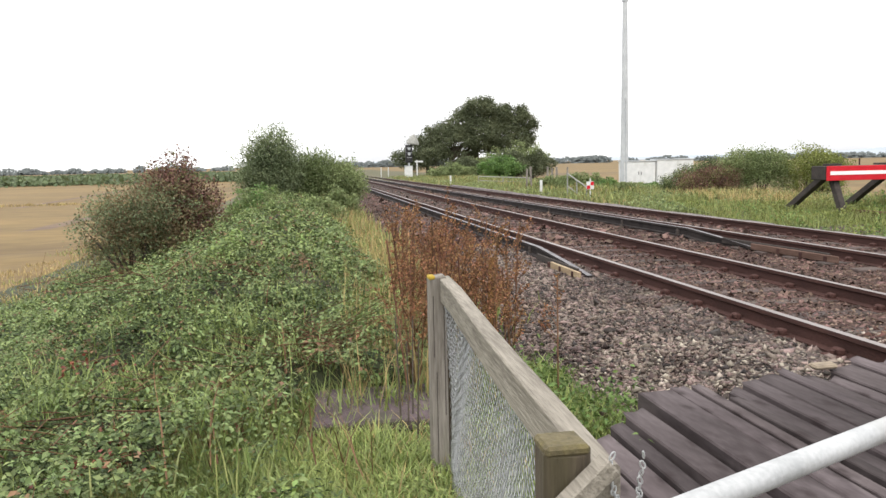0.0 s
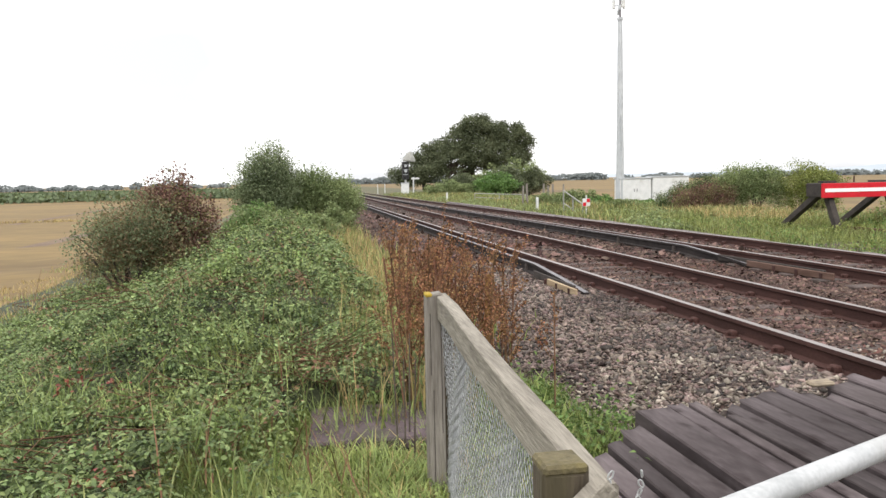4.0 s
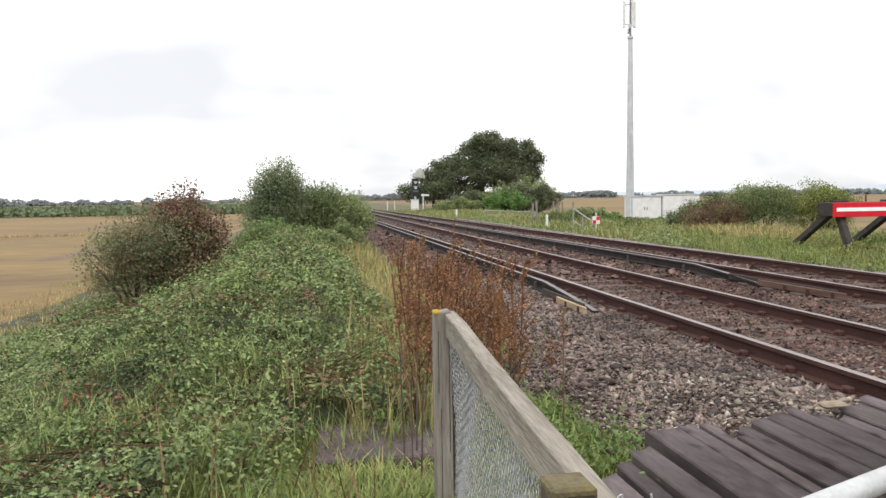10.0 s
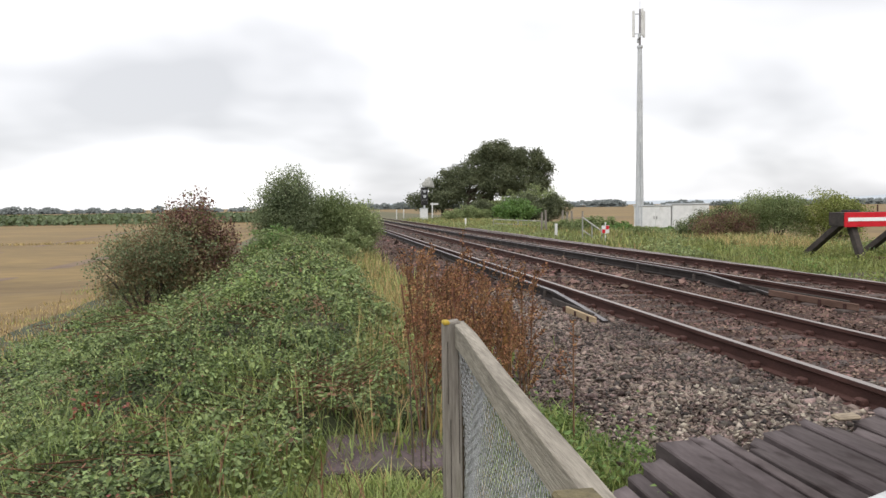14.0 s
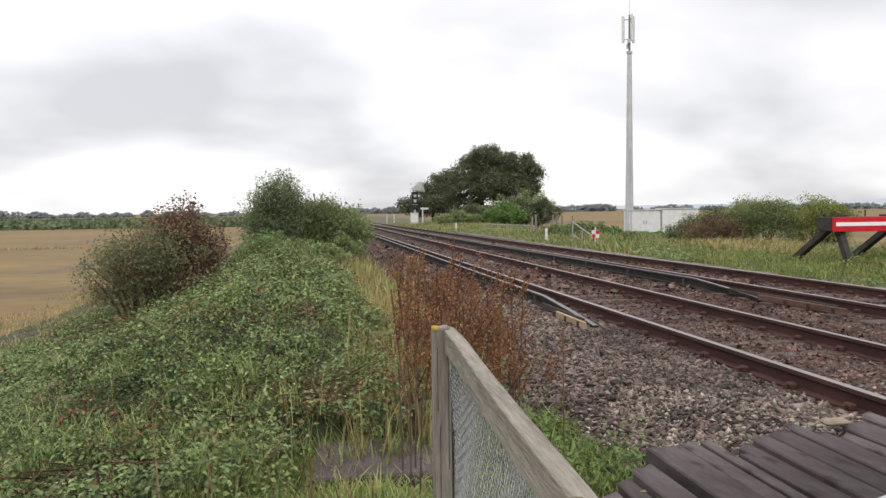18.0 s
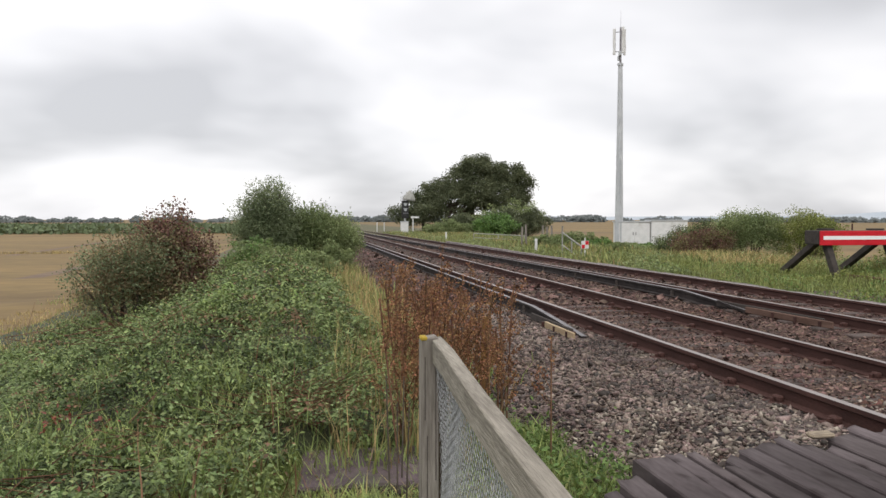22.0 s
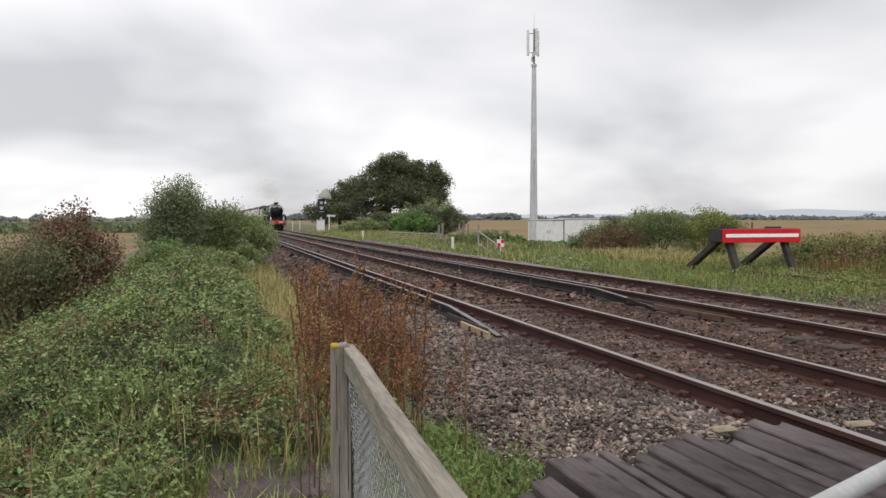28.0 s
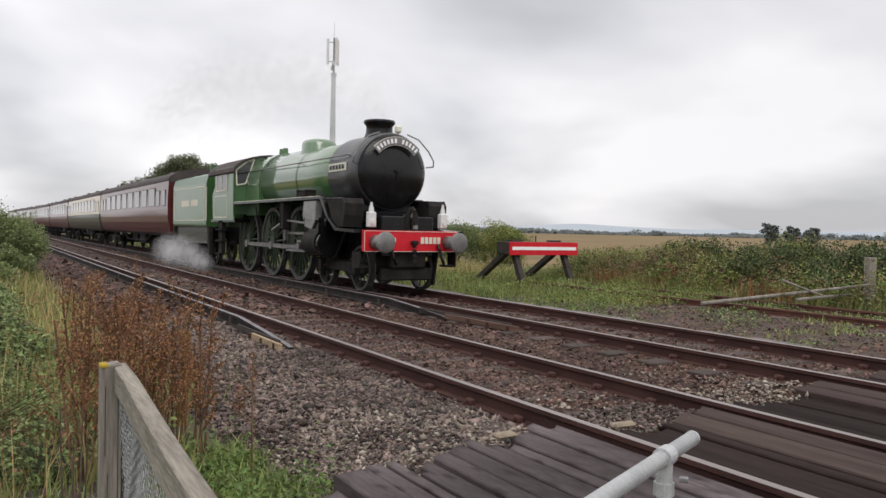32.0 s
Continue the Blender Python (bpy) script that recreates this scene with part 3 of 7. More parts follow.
def siding():
    t = base("siding_track", pose(10.6, 0, -0.12), "disused rust-red siding rails half lost in weeds", "railway track", kind="structure")
    me = rail_mesh(-30, 19.6, OLD_RUST, OLD_RUST)
    for s in (0, 1.505):
        part("rail", me, None, t, "rust-red old rail").location.x = s
    for k in range(22):
        part("sleeper", SLEEPER_ME, None, t).location = (0.7525, 3.5 + k * 0.74, 0.02)
        for s in (0, 1.505):
            part("rail_chair", CHAIR_ME, None, t).location = (s, 3.5 + k * 0.74, 0)


siding()


def stones(name, count, region, size, material, surf, label, half=False):
    """Broken stone: squashed eight-sided lumps lying on a surface."""
    x = rng.uniform(region[0], region[1], count)
    y = region[2] + (region[3] - region[2]) * rng.uniform(0, 1, count) ** region[4]
    s = size * rng.lognormal(0, 0.33, count)
    z = surf(x, y) + s * rng.uniform(-0.1, 0.45, count)
    octa = np.array([[1, 0, 0], [0, 1, 0], [-1, 0, 0], [0, -1, 0], [0, 0, 1], [0, 0, -1]], float)
    v = octa[None] * rng.uniform(0.45, 1.0, (count, 6, 1)) + rng.normal(0, 0.2, (count, 6, 3))
    v *= np.stack([s * rng.uniform(0.8, 1.4, count), s * rng.uniform(0.7, 1.1, count), s * rng.uniform(0.32, 0.62, count)], 1)[:, None]
    a, b = rng.uniform(0, 2 * pi, count), rng.normal(0, 0.5, count)
    ca, sa, cb, sb = (np.cos(a), np.sin(a), np.cos(b), np.sin(b))
    vx, vz = v[..., 0] * cb[:, None] - v[..., 2] * sb[:, None], v[..., 0] * sb[:, None] + v[..., 2] * cb[:, None]
    v = np.stack([vx * ca[:, None] - v[..., 1] * sa[:, None], vx * sa[:, None] + v[..., 1] * ca[:, None], vz], -1)
    v += np.stack([x, y, z], 1)[:, None]
    tri = np.array([[0, 1, 4], [1, 2, 4], [2, 3, 4], [3, 0, 4], [1, 0, 5], [2, 1, 5], [3, 2, 5], [0, 3, 5]])
    if half:
        tri = tri[:4]
    f = (np.arange(count)[:, None, None] * 6 + tri[None]).reshape(-1, 3)
    keep = np.repeat(((np.abs(x) > 0.1) & (np.abs(x - 1.505) > 0.1) & (np.abs(x - X2) > 0.1) & (np.abs(x - X2 - 1.505) > 0.1)) | (x > 6), len(tri))
    return stuff(name, fast_mesh(name, v.reshape(-1, 3), f[keep], material), label, "ballast")


def bed_top(x, y):
    xs, zs = zip(*bed_section[:12])
    return np.maximum(np.interp(x, xs, zs) + far_line(y)[1] * x / 4.1, gz(x, y) * (np.abs(x - 2) > 4.6) - 9 * (np.abs(x - 2) <= 4.6))


stones("ballast_shoulder", 60000, (-2.7, -0.1, 4.4, 14, 1.3), 0.0262, STONE, bed_top, "grey-brown broken stone heaped beside the rails")
stones("ballast_stones", 56000, (0.05, 5.6, 5.3, 20, 1.2), 0.0225, DARK_STONE, bed_top, "dark rust-stained broken stone between the rails", True)
stones("ballast_distance", 22000, (-2.4, 5.6, 14, 60, 1.6), 0.05, DARK_STONE, bed_top, "weathered track ballast running into the distance", True)
stones("pale_ballast", 2300, (-2.3, -0.2, 4.75, 6.7, 2.0), 0.022, PALE_STONE, lambda x, y: bed_top(x, y) + 0.014, "pale fresh stones beside the crossing timbers")
stones("pale_ballast", 420, (1.7, 3.2, 5.4, 7.2, 1.5), 0.022, PALE_STONE, bed_top, "pale stones piled between the tracks by the crossing")
stones("pale_ballast", 350, (0.15, 1.4, 5.2, 6.6, 1.5), 0.025, PALE_STONE, bed_top, "scattered pale stones between the near rails")
stones("ballast_heap", 900, (0.15, 1.4, 5.05, 5.9, 1.2), 0.024, STONE, lambda x, y: bed_top(x, y) + 0.09 * np.clip((6.0 - y) / 0.8, 0, 1), "stones heaped against the ends of the deck boards")
stones("ballast_heap", 450, (1.65, 3.2, 5.1, 6.1, 1.2), 0.022, PALE_STONE, lambda x, y: bed_top(x, y) + 0.09 * np.clip((6.2 - y) / 0.8, 0, 1), "pale yellowish stones heaped between the tracks")
stones("siding_gravel", 12000, (6.2, 12.6, 3.5, 15.5, 1.1), 0.03, DARK_STONE, lambda x, y: np.interp(x, [6.3, 8, 12.4, 12.9], [-0.33, -0.285, -0.27, -0.34]), "thin brown gravel along the disused siding", True)


def plank_mesh(w, length, h, seed):
    k = random.Random(seed)
    bm = bmesh.new()
    r = min(0.009, w * 0.07)
    sec = [(-w / 2, -h), (-w / 2, -r), (-w / 2 + r, 0), (0, 0.002), (w / 2 - r, 0), (w / 2, -r), (w / 2, -h)]
    st = []
    for j in range(8):
        y = length * j / 7
        st.append(Matrix.Translation((k.uniform(-0.004, 0.004), -y, k.uniform(-0.006, 0.006))) @ Matrix.Rotation(k.uniform(-0.03, 0.03), 4, "Y"))
    sweep(bm, sec, st)
    # sawn on the skew and split by the weather
    slant = k.uniform(0.2, 1.0) * min(1.0, 0.16 / w)
    for v in bm.verts:
        if v.co.y > -0.01:
            v.co.y += slant * v.co.x + k.uniform(-0.035, 0.035)
    return mesh_of("plank", bm, PLANK)


def crossing():
    deck = base("crossing_deck", pose(0, 0, 0), "worn grey-brown timber crossing deck laid along the rails", "level crossing", kind="structure")
    k, n = random.Random(4), 0
    # apron outside the near rail: left edge, right edge, where it ends, drop
    for x0, x1, end, drop in ((-3.02, -2.90, 3.95, 0.05), (-2.88, -2.75, 4.1, 0.045), (-2.74, -2.60, 4.25, 0.045), (-2.575, -2.435, 4.5, 0.045), (-2.41, -2.305, 4.62, 0.035), (-2.29, -2.115, 4.78, 0.02), (-2.04, -1.815, 5.06, 0.005),
                              (-1.812, -1.69, 5.14, 0.004), (-1.675, -1.60, 5.10, 0.015), (-1.585, -1.505, 4.8, 0.0), (-1.49, -1.375, 5.04, 0.02), (-1.36, -1.20, 5.14, 0.0), (-1.19, -1.02, 5.22, 0.01), (-1.005, -0.885, 5.3, 0.0),
                              (-0.87, -0.74, 5.22, 0.03), (-0.73, -0.62, 5.16, 0.035), (-0.60, -0.39, 5.3, 0.01), (-0.375, -0.24, 5.42, 0.0), (-0.23, -0.07, 5.38, 0.015)):
        p = part("plank", plank_mesh(x1 - x0, 9.5, 0.13, n), None, deck)
        p.location = ((x0 + x1) / 2, end + k.uniform(-0.03, 0.03), -0.05 - drop + k.uniform(-0.008, 0.008))
        p.rotation_euler = (0, radians(k.uniform(-4, 5)), radians(k.uniform(-0.6, 0.6)))
        n += 1
    # boards between and beyond the rails
    for x0, x1, top, end, material in ((0.10, 0.30, -0.05, 5.0, DARK_PLANK), (0.31, 0.66, -0.075, 4.95, DARK_PLANK), (0.67, 0.80, -0.06, 5.1, DARK_PLANK), (0.81, 1.12, -0.045, 5.14, BOARD), (1.125, 1.40, -0.04, 5.2, BOARD),
                                       (1.62, 1.86, -0.05, 5.25, DARK_PLANK), (1.87, 2.25, -0.06, 5.2, DARK_PLANK), (2.26, 2.60, -0.045, 5.15, DARK_PLANK), (2.61, 2.93, 0.0, 5.3, BOARD), (2.935, 3.24, 0.01, 5.38, BOARD),
                                       (3.45, 3.75, 0.02, 5.3, DARK_PLANK), (3.76, 4.2, 0.04, 5.3, BOARD), (4.21, 4.72, 0.05, 5.2, BOARD),
                                       (4.98, 5.3, 0.03, 5.1, BOARD), (5.31, 5.66, 0.0, 5.2, BOARD), (5.67, 6.0, -0.03, 5.0, DARK_PLANK)):
        p = part("plank", plank_mesh(x1 - x0, 9.5, 0.15, n), None, deck)
        p.data.materials[0] = material
        p.location = ((x0 + x1) / 2, end, top)
        n += 1


crossing()


def cable_trough():
    t = base("cable_trough", pose(5.95, 0, -0.16), "line of grey concrete cable trough lids beside the far track", "cable trough")
    lid = mesh_of("trough_lid", box(bmesh.new(), -0.16, 0.16, -0.48, 0.48, -0.12, 0.04, 0.012), CONCRETE)
    for k in range(48):
        o = part("trough_lid", lid, None, t)
        o.location = (random.uniform(-0.012, 0.012), 5.9 + k * 0.985, random.uniform(-0.012, 0.012) - 0.0)
        o.rotation_euler = (radians(random.uniform(-1, 1)), radians(random.uniform(-2.5, 2.5)), radians(random.uniform(-1.2, 1.2)))


cable_trough()


OFFCUT = surface("split_timber", (0.16, 0.125, 0.09), (0.34, 0.28, 0.20), 12, 0.9, 0.6, fine=50, stretch=(0.3, 2, 2))


def pale_offcut(m):
    bm = box(bmesh.new(), -0.10, 0.10, -0.05, 0.04, 0, 0.03, 0.012)
    for v in bm.verts:
        v.co.x += 0.2 * v.co.y
    tagged(part("timber_offcut", bm, OFFCUT), "pale split timber offcut lying by the rail", "wood").matrix_basis = m


pale_offcut(pose(-0.66, 5.28, -0.05, 4, 3, 12))
pale_offcut(pose(0.35, 5.15, -0.06, 3, -3, -14))

# ---- fence, handrail, slab ----


LICHEN = surface("yellow_lichen", (0.30, 0.20, 0.02), (0.42, 0.30, 0.04), 30, 0.95, 0.5, fine=90)
DARK_POST = surface("dark_mossy_timber", (0.05, 0.038, 0.025), (0.115, 0.092, 0.062), 5, 0.95, 0.7, fine=48, stretch=(2.4, 2.4, 0.22), c=(0.09, 0.085, 0.03))


def fence():
    t = base("wire_fence", pose(-3.4, 4.2, -0.15), "weathered timber and wire netting fence beside the crossing", "fence")

    def post(name, x, y, w, top, label):
        bm = box(bmesh.new(), x - w / 2, x + w / 2, y - w / 2, y + w / 2, -0.3, top, 0.01)
        for v in bm.verts:
            if v.co.z > top - 0.05:
                v.co.z += random.uniform(-0.012, 0.012)
                v.co.x += random.uniform(-0.004, 0.004)
        return part(name, bm, FENCE_WOOD, t, label)

    post("post", -0.008, 0.0, 0.08, 0.985, "split grey timber post with lichen on top")
    bm = box(bmesh.new(), 0.036, 0.085, 0.03, 0.085, -0.3, 0.9, 0.008)
    part("batten", bm, DARK_POST, t, "dark mossy batten behind the post")
    bm = bmesh.new()
    for z0, z1, x in ((0.35, 0.97, 0.018), (0.1, 0.55, -0.02), (0.62, 0.9, -0.03)):
        box(bm, x - 0.0016, x + 0.0016, -0.0412, -0.036, z0, z1)
    part("split", bm, TARRED, t, "dark drying splits in the post")
    part("lichen", box(bmesh.new(), -0.05, -0.018, -0.044, 0.015, 0.972, 0.992, 0.006), LICHEN, t, "bright yellow lichen")
    p = post("post", -0.148, -2.16, 0.08, 0.985, "square mossy timber post")
    p.data.materials[0] = DARK_POST
    part("post_cap", box(bmesh.new(), -0.189, -0.107, -2.201, -2.119, 0.975, 0.995, 0.006), MOSS, p)
    # top board, leaning a little
    a, b = Vector((0.030, 0.03, 0.98)), Vector((-0.078, -2.19, 0.95))
    bm = bmesh.new()
    d = b - a
    sweep(bm, [(-0.027, -0.005), (-0.021, 0.0), (0.022, 0.004), (0.027, -0.002), (0.027, -0.098), (-0.025, -0.103)], [Matrix.Translation(a + d * k / 6 + Vector((random.uniform(-0.004, 0.004), 0, random.uniform(-0.004, 0.004)))) for k in range(7)])
    part("top_rail", bm, RAIL_WOOD, t, "lichen-grey top board")
    bm = bmesh.new()
    box(bm, -0.45, 0.0, -0.02, 0.02, -0.036, 0.0, 0.004, Matrix.Translation((-0.096, -2.232, 0.985)) @ Matrix.Rotation(radians(-42), 4, "Y"))
    part("brace", bm, RAIL_WOOD, t)
    # netting: two sets of slanting wires with a ripple where they twist
    v, f = [], []
    x_at = lambda y: 0.032 + 0.0475 * y
    for sgn in (1, -1):
        for off in np.arange(-1.1, 3.4, 0.034):
            pts = []
            for s in np.arange(0, 1.0001, 0.02):
                z = s * 0.90
                y = -2.2 + off + sgn * (z - 0.475) * 0.75 + 0.006 * sin(z * 95 + off * 60)
                if -2.12 < y < -0.03:
                    pts.append((x_at(y) + 0.012 * sin(y * 7 + z * 5) + sgn * 0.002, y, z))
            for p0, p1 in zip(pts, pts[1:]):
                i = len(v)
                for q in (p0, p1):
                    v += [(q[0], q[1] + 0.0016, q[2]), (q[0] + 0.0014, q[1] - 0.0008, q[2]), (q[0] - 0.0014, q[1] - 0.0008, q[2])]
                f += [(i, i + 1, i + 4, i + 3), (i + 1, i + 2, i + 5, i + 4), (i + 2, i, i + 3, i + 5)]
    part("wire_netting", fast_mesh("wire_netting", np.array(v), np.array(f), WIRE), None, t, "grey galvanised wire netting")
    # chain hanging from the end of the board
    chain = base("chain", pose(-3.485, 2.0, 0.79), "short galvanised chain hung from the fence's end", "chain")
    link = bmesh.new()
    for k in range(10):
        p0, p1 = 2 * pi * k / 10, 2 * pi * (k + 1) / 10
        rod(link, (0.004 * cos(p0), 0, 0.0085 * sin(p0)), (0.004 * cos(p1), 0, 0.0085 * sin(p1)), 0.0017, seg=5)
    me = mesh_of("link", link, GALV)
    for k in range(30):
        o = part("link", me, None, chain)
        a = k / 29 * pi
        o.location = (0.045 - 0.028 * cos(a), 0.006 * sin(k * 0.8), 0.03 - 0.13 * sin(a) - 0.01 * sin(a * 5))
        o.rotation_euler = (0.3 * sin(k), 0.5 * cos(a), (k % 2) * 1.5)



fence()


def handrail():
    t = base("tubular_handrail", pose(0, 0, 0), "pale galvanised tubular handrail with clamp fittings", "handrail")
    a, b = Vector((-2.25, 2.238, 0.865)), Vector((-3.95, 1.483, 0.865))
    bm = rod(bmesh.new(), a, b, 0.0195, seg=24)
    part("rail_tube", bm, GALV, t, smooth=True)
    bm = bmesh.new()
    d = (b - a).normalized()
    rod(bm, a - d * 0.004, a + d * 0.008, 0.0203, seg=24)
    part("end_cap", bm, GALV, t)
    for s in (0.215, 1.75):
        c = a + d * s
        bm = rod(bmesh.new(), c - d * 0.026, c + d * 0.022, 0.0248, seg=20)
        rod(bm, c, c - Vector((0, 0, 0.075)), 0.020, seg=16)
        k = part("clamp", bm, GALV, t, "cast clamp fitting")
        bm = bmesh.new()
        rod(bm, c + Vector((0.02, -0.03, -0.05)), c + Vector((0.034, -0.045, -0.05)), 0.008, seg=6)
        part("grub_screw", bm, DULL, k)
        bm = rod(bmesh.new(), c - Vector((0, 0, 0.05)), (c.x, c.y, -0.2), 0.0165, seg=16)
        rod(bm, c - Vector((0, 0, 0.095)), c - Vector((0, 0, 0.062)), 0.025, seg=8)
        part("upright", bm, GALV, t, smooth=False)


handrail()


SLAB = surface("stained_concrete", (0.062, 0.044, 0.048), (0.135, 0.10, 0.108), 5, 0.95, 0.35, fine=45, c=(0.055, 0.055, 0.035))


def concrete_slab():
    bm = box(bmesh.new(), -0.30, 0.36, -0.27, 0.27, -0.06, 0.012, 0.012)
    for v in bm.verts:
        v.co.y += 0.08 * v.co.x
    o = part("concrete_slab", bm, SLAB)
    o.matrix_basis = pose(-3.67, 5.03, 0.0, 4, 1, -3)
    tagged(o, "purplish concrete cover slab half buried in brambles", "slab")
    bm = box(bmesh.new(), -0.13, 0.14, -0.05, 0.05, -0.12, 0.0, 0.015)
    o = part("concrete_lump", bm, SLAB)
    o.matrix_basis = pose(-3.90, 4.60, -0.06, 10, -5, 14)
    tagged(o, "broken concrete lump in the grass", "slab")


concrete_slab()

# ---- beyond the tracks ----


def mast():
    t = base("radio_mast", pose(17.45, 51.0, -0.55), "tall tapered grey steel radio mast with panel antennas", "mast")
    part("base_plate", box(bmesh.new(), -0.45, 0.45, -0.45, 0.45, -0.1, 0.12, 0.02), CONCRETE, t)
    part("pole", rod(bmesh.new(), (0, 0, 0.1), (0, 0, 12.3), 0.29, 0.15, 12), GREY_STEEL, t)
    part("collar", rod(bmesh.new(), (0, 0, 12.25), (0, 0, 12.4), 0.2, 0.2, 12), GREY_STEEL, t)
    part("head_pole", rod(bmesh.new(), (0, 0, 12.3), (0, 0, 14.8), 0.075, 0.06, 10), DULL, t)
    for k in range(3):
        a = 2 * pi * k / 3 + 0.5
        x, y = 0.42 * cos(a), 0.42 * sin(a)
        p = part("panel_antenna", box(bmesh.new(), -0.09, 0.09, -0.06, 0.06, 13.0, 14.75, 0.02, Matrix.Translation((x, y, 0)) @ Matrix.Rotation(a, 4, "Z")), WHITE, t, "pale panel antenna")
        for z in (13.2, 14.5):
            part("bracket", rod(bmesh.new(), (0, 0, z), (x, y, z), 0.025, seg=6), DULL, p)
    for z, a in ((12.6, 0.4), (12.9, 2.5)):
        part("junction_box", box(bmesh.new(), -0.1, 0.1, 0.06, 0.2, z, z + 0.3, 0.01, Matrix.Rotation(a, 4, "Z")), GREY_STEEL, t)
    part("lightning_rod", rod(bmesh.new(), (0, 0, 14.7), (0, 0, 15.9), 0.012, 0.006, 6), DULL, t)
    part("cable_tray", box(bmesh.new(), -0.05, 0.05, -0.34, -0.25, 0.3, 6.0), GREY_STEEL, t)


mast()


def equipment_cabinet(x, w, h):
    t = base("equipment_cabinet", pose(x, 51.2, -0.6), "white steel equipment cabinet with double doors by the mast", "cabinet", "cabinets by the mast")
    part("plinth", box(bmesh.new(), 0, w, -0.5, 0.5, -0.1, 0.12, 0.02), CONCRETE, t)
    part("body", box(bmesh.new(), 0.02, w - 0.02, -0.45, 0.45, 0.12, h, 0.015), WHITE, t)
    part("roof", box(bmesh.new(), -0.04, w + 0.04, -0.52, 0.52, h, h + 0.07, 0.02), GREY_STEEL, t)
    for k in range(2):
        d = part("door", box(bmesh.new(), 0.06 + k * (w - 0.08) / 2, (w - 0.1) / 2 + k * (w - 0.08) / 2, -0.475, -0.452, 0.2, h - 0.08, 0.005), WHITE, t)
        part("handle", box(bmesh.new(), w / 2 + (k - 0.5) * 0.2 - 0.02, w / 2 + (k - 0.5) * 0.2 + 0.02, -0.51, -0.476, 0.9, 1.1), DULL, d)


equipment_cabinet(17.3, 2.3, 1.78)
equipment_cabinet(19.66, 2.7, 1.86)


def buffer_stop():
    t = base("buffer_stop", pose(11.35, 20.0, -0.28), "timber buffer stop with a red beam and white stripe", "buffer stop")
    b = part("beam", box(bmesh.new(), -1.33, 1.33, 0.0, 0.62, 0.95, 1.33, 0.015), TARRED, t, "tarred square timber beam")
    part("face_board", box(bmesh.new(), -1.31, 1.35, -0.05, -0.003, 0.93, 1.325, 0.008), RED, b, "bright red face board")
    part("stripe", box(bmesh.new(), -1.22, 1.27, -0.058, -0.051, 1.085, 1.185), STRIPE, b, "white reflective stripe")
    for x in (-0.95, 0.95):
        for y0, y1, n in ((0.25, -0.3, "leg"), (0.45, 2.35, "raking_leg")):
            bm = bmesh.new()
            d = Vector((0, y1 - y0, -1.15))
            m = Matrix.Translation((x, y0, 1.1)) @ d.to_track_quat("Z", "Y").to_matrix().to_4x4()
            box(bm, -0.09, 0.09, -0.09, 0.09, 0, d.length + 0.1, 0.012, m)
            part(n, bm, TARRED, t)
    for x in (-1.0, 0.55):
        part("bolt_block", box(bmesh.new(), x - 0.2, x + 0.2, 0.05, 0.3, 1.34, 1.39, 0.01), TARRED, t)
    part("lamp_spike", rod(bmesh.new(), (-0.15, 0.2, 1.34), (-0.15, 0.2, 1.52), 0.02, seg=6), RUST, t)


buffer_stop()


def checker_board():
    t = base("checkered_marker", pose(8.6, 34.0, -0.36), "small red and white chequered marker board on a post", "sign")
    part("post", rod(bmesh.new(), (0, 0, -0.1), (0, 0, 0.9), 0.03, seg=8), WHITE, t)
    p = part("board", box(bmesh.new(), -0.17, 0.17, -0.02, 0.02, 0.42, 0.76, 0.004), WHITE, t)
    for i, k in ((1, 1), (0, 0)):
        part("red_square", box(bmesh.new(), -0.16 + 0.16 * i, 0.16 * i, -0.026, -0.021, 0.43 + 0.16 * k, 0.59 + 0.16 * k), RED, p)


checker_board()


OLD_GALV = surface("dull_zinc", (0.22, 0.22, 0.20), (0.36, 0.36, 0.33), 4, 0.7, 0.1, fine=30)


def barrier(m, length, h, lean, label):
    t = base("tube_barrier", m, label, "barrier")
    part("top_bar", rod(bmesh.new(), (0, 0, h), (length, 0, h + lean), 0.03, seg=8), OLD_GALV, t)
    part("mid_bar", rod(bmesh.new(), (0, 0, h * 0.5), (length, 0, h * 0.5 + lean), 0.025, seg=8), OLD_GALV, t)
    for s in (0, 0.5, 1):
        part("post", rod(bmesh.new(), (length * s, 0, -0.15), (length * s, 0, h + lean * s), 0.03, seg=8), OLD_GALV, t)


barrier(pose(9.4, 60, -0.35, 0, 0, -58), 5.2, 0.62, -0.1, "pale galvanised tube barrier beside the tracks")
barrier(pose(8.1, 35.6, -0.4, 0, 0, -75), 1.5, 1.15, -0.6, "leaning pale tube barrier beside the marker")


def wooden_post(x, y, h, r, label="weathered brown timber post in the verge"):
    z = float(gz(x, y))
    bm = rod(bmesh.new(), (0, 0, -0.3), (random.uniform(-0.05, 0.05), random.uniform(-0.05, 0.05), h), r, r * 0.9, 8)
    o = tagged(part("timber_post", bm, FENCE_WOOD), label, "post", "verge posts")
    o.matrix_basis = pose(x, y, z)


for px_, py_, ph_ in ((9.3, 46.5, 1.25), (9.75, 47, 1.35), (10.9, 47.5, 1.3), (11.6, 48.5, 1.15), (12.4, 50, 1.2), (13.4, 51, 1.2)):
    wooden_post(px_, py_, ph_, 0.07)
wooden_post(13.6, 11.0, 1.25, 0.14, "stout grey timber gatepost beside the siding")


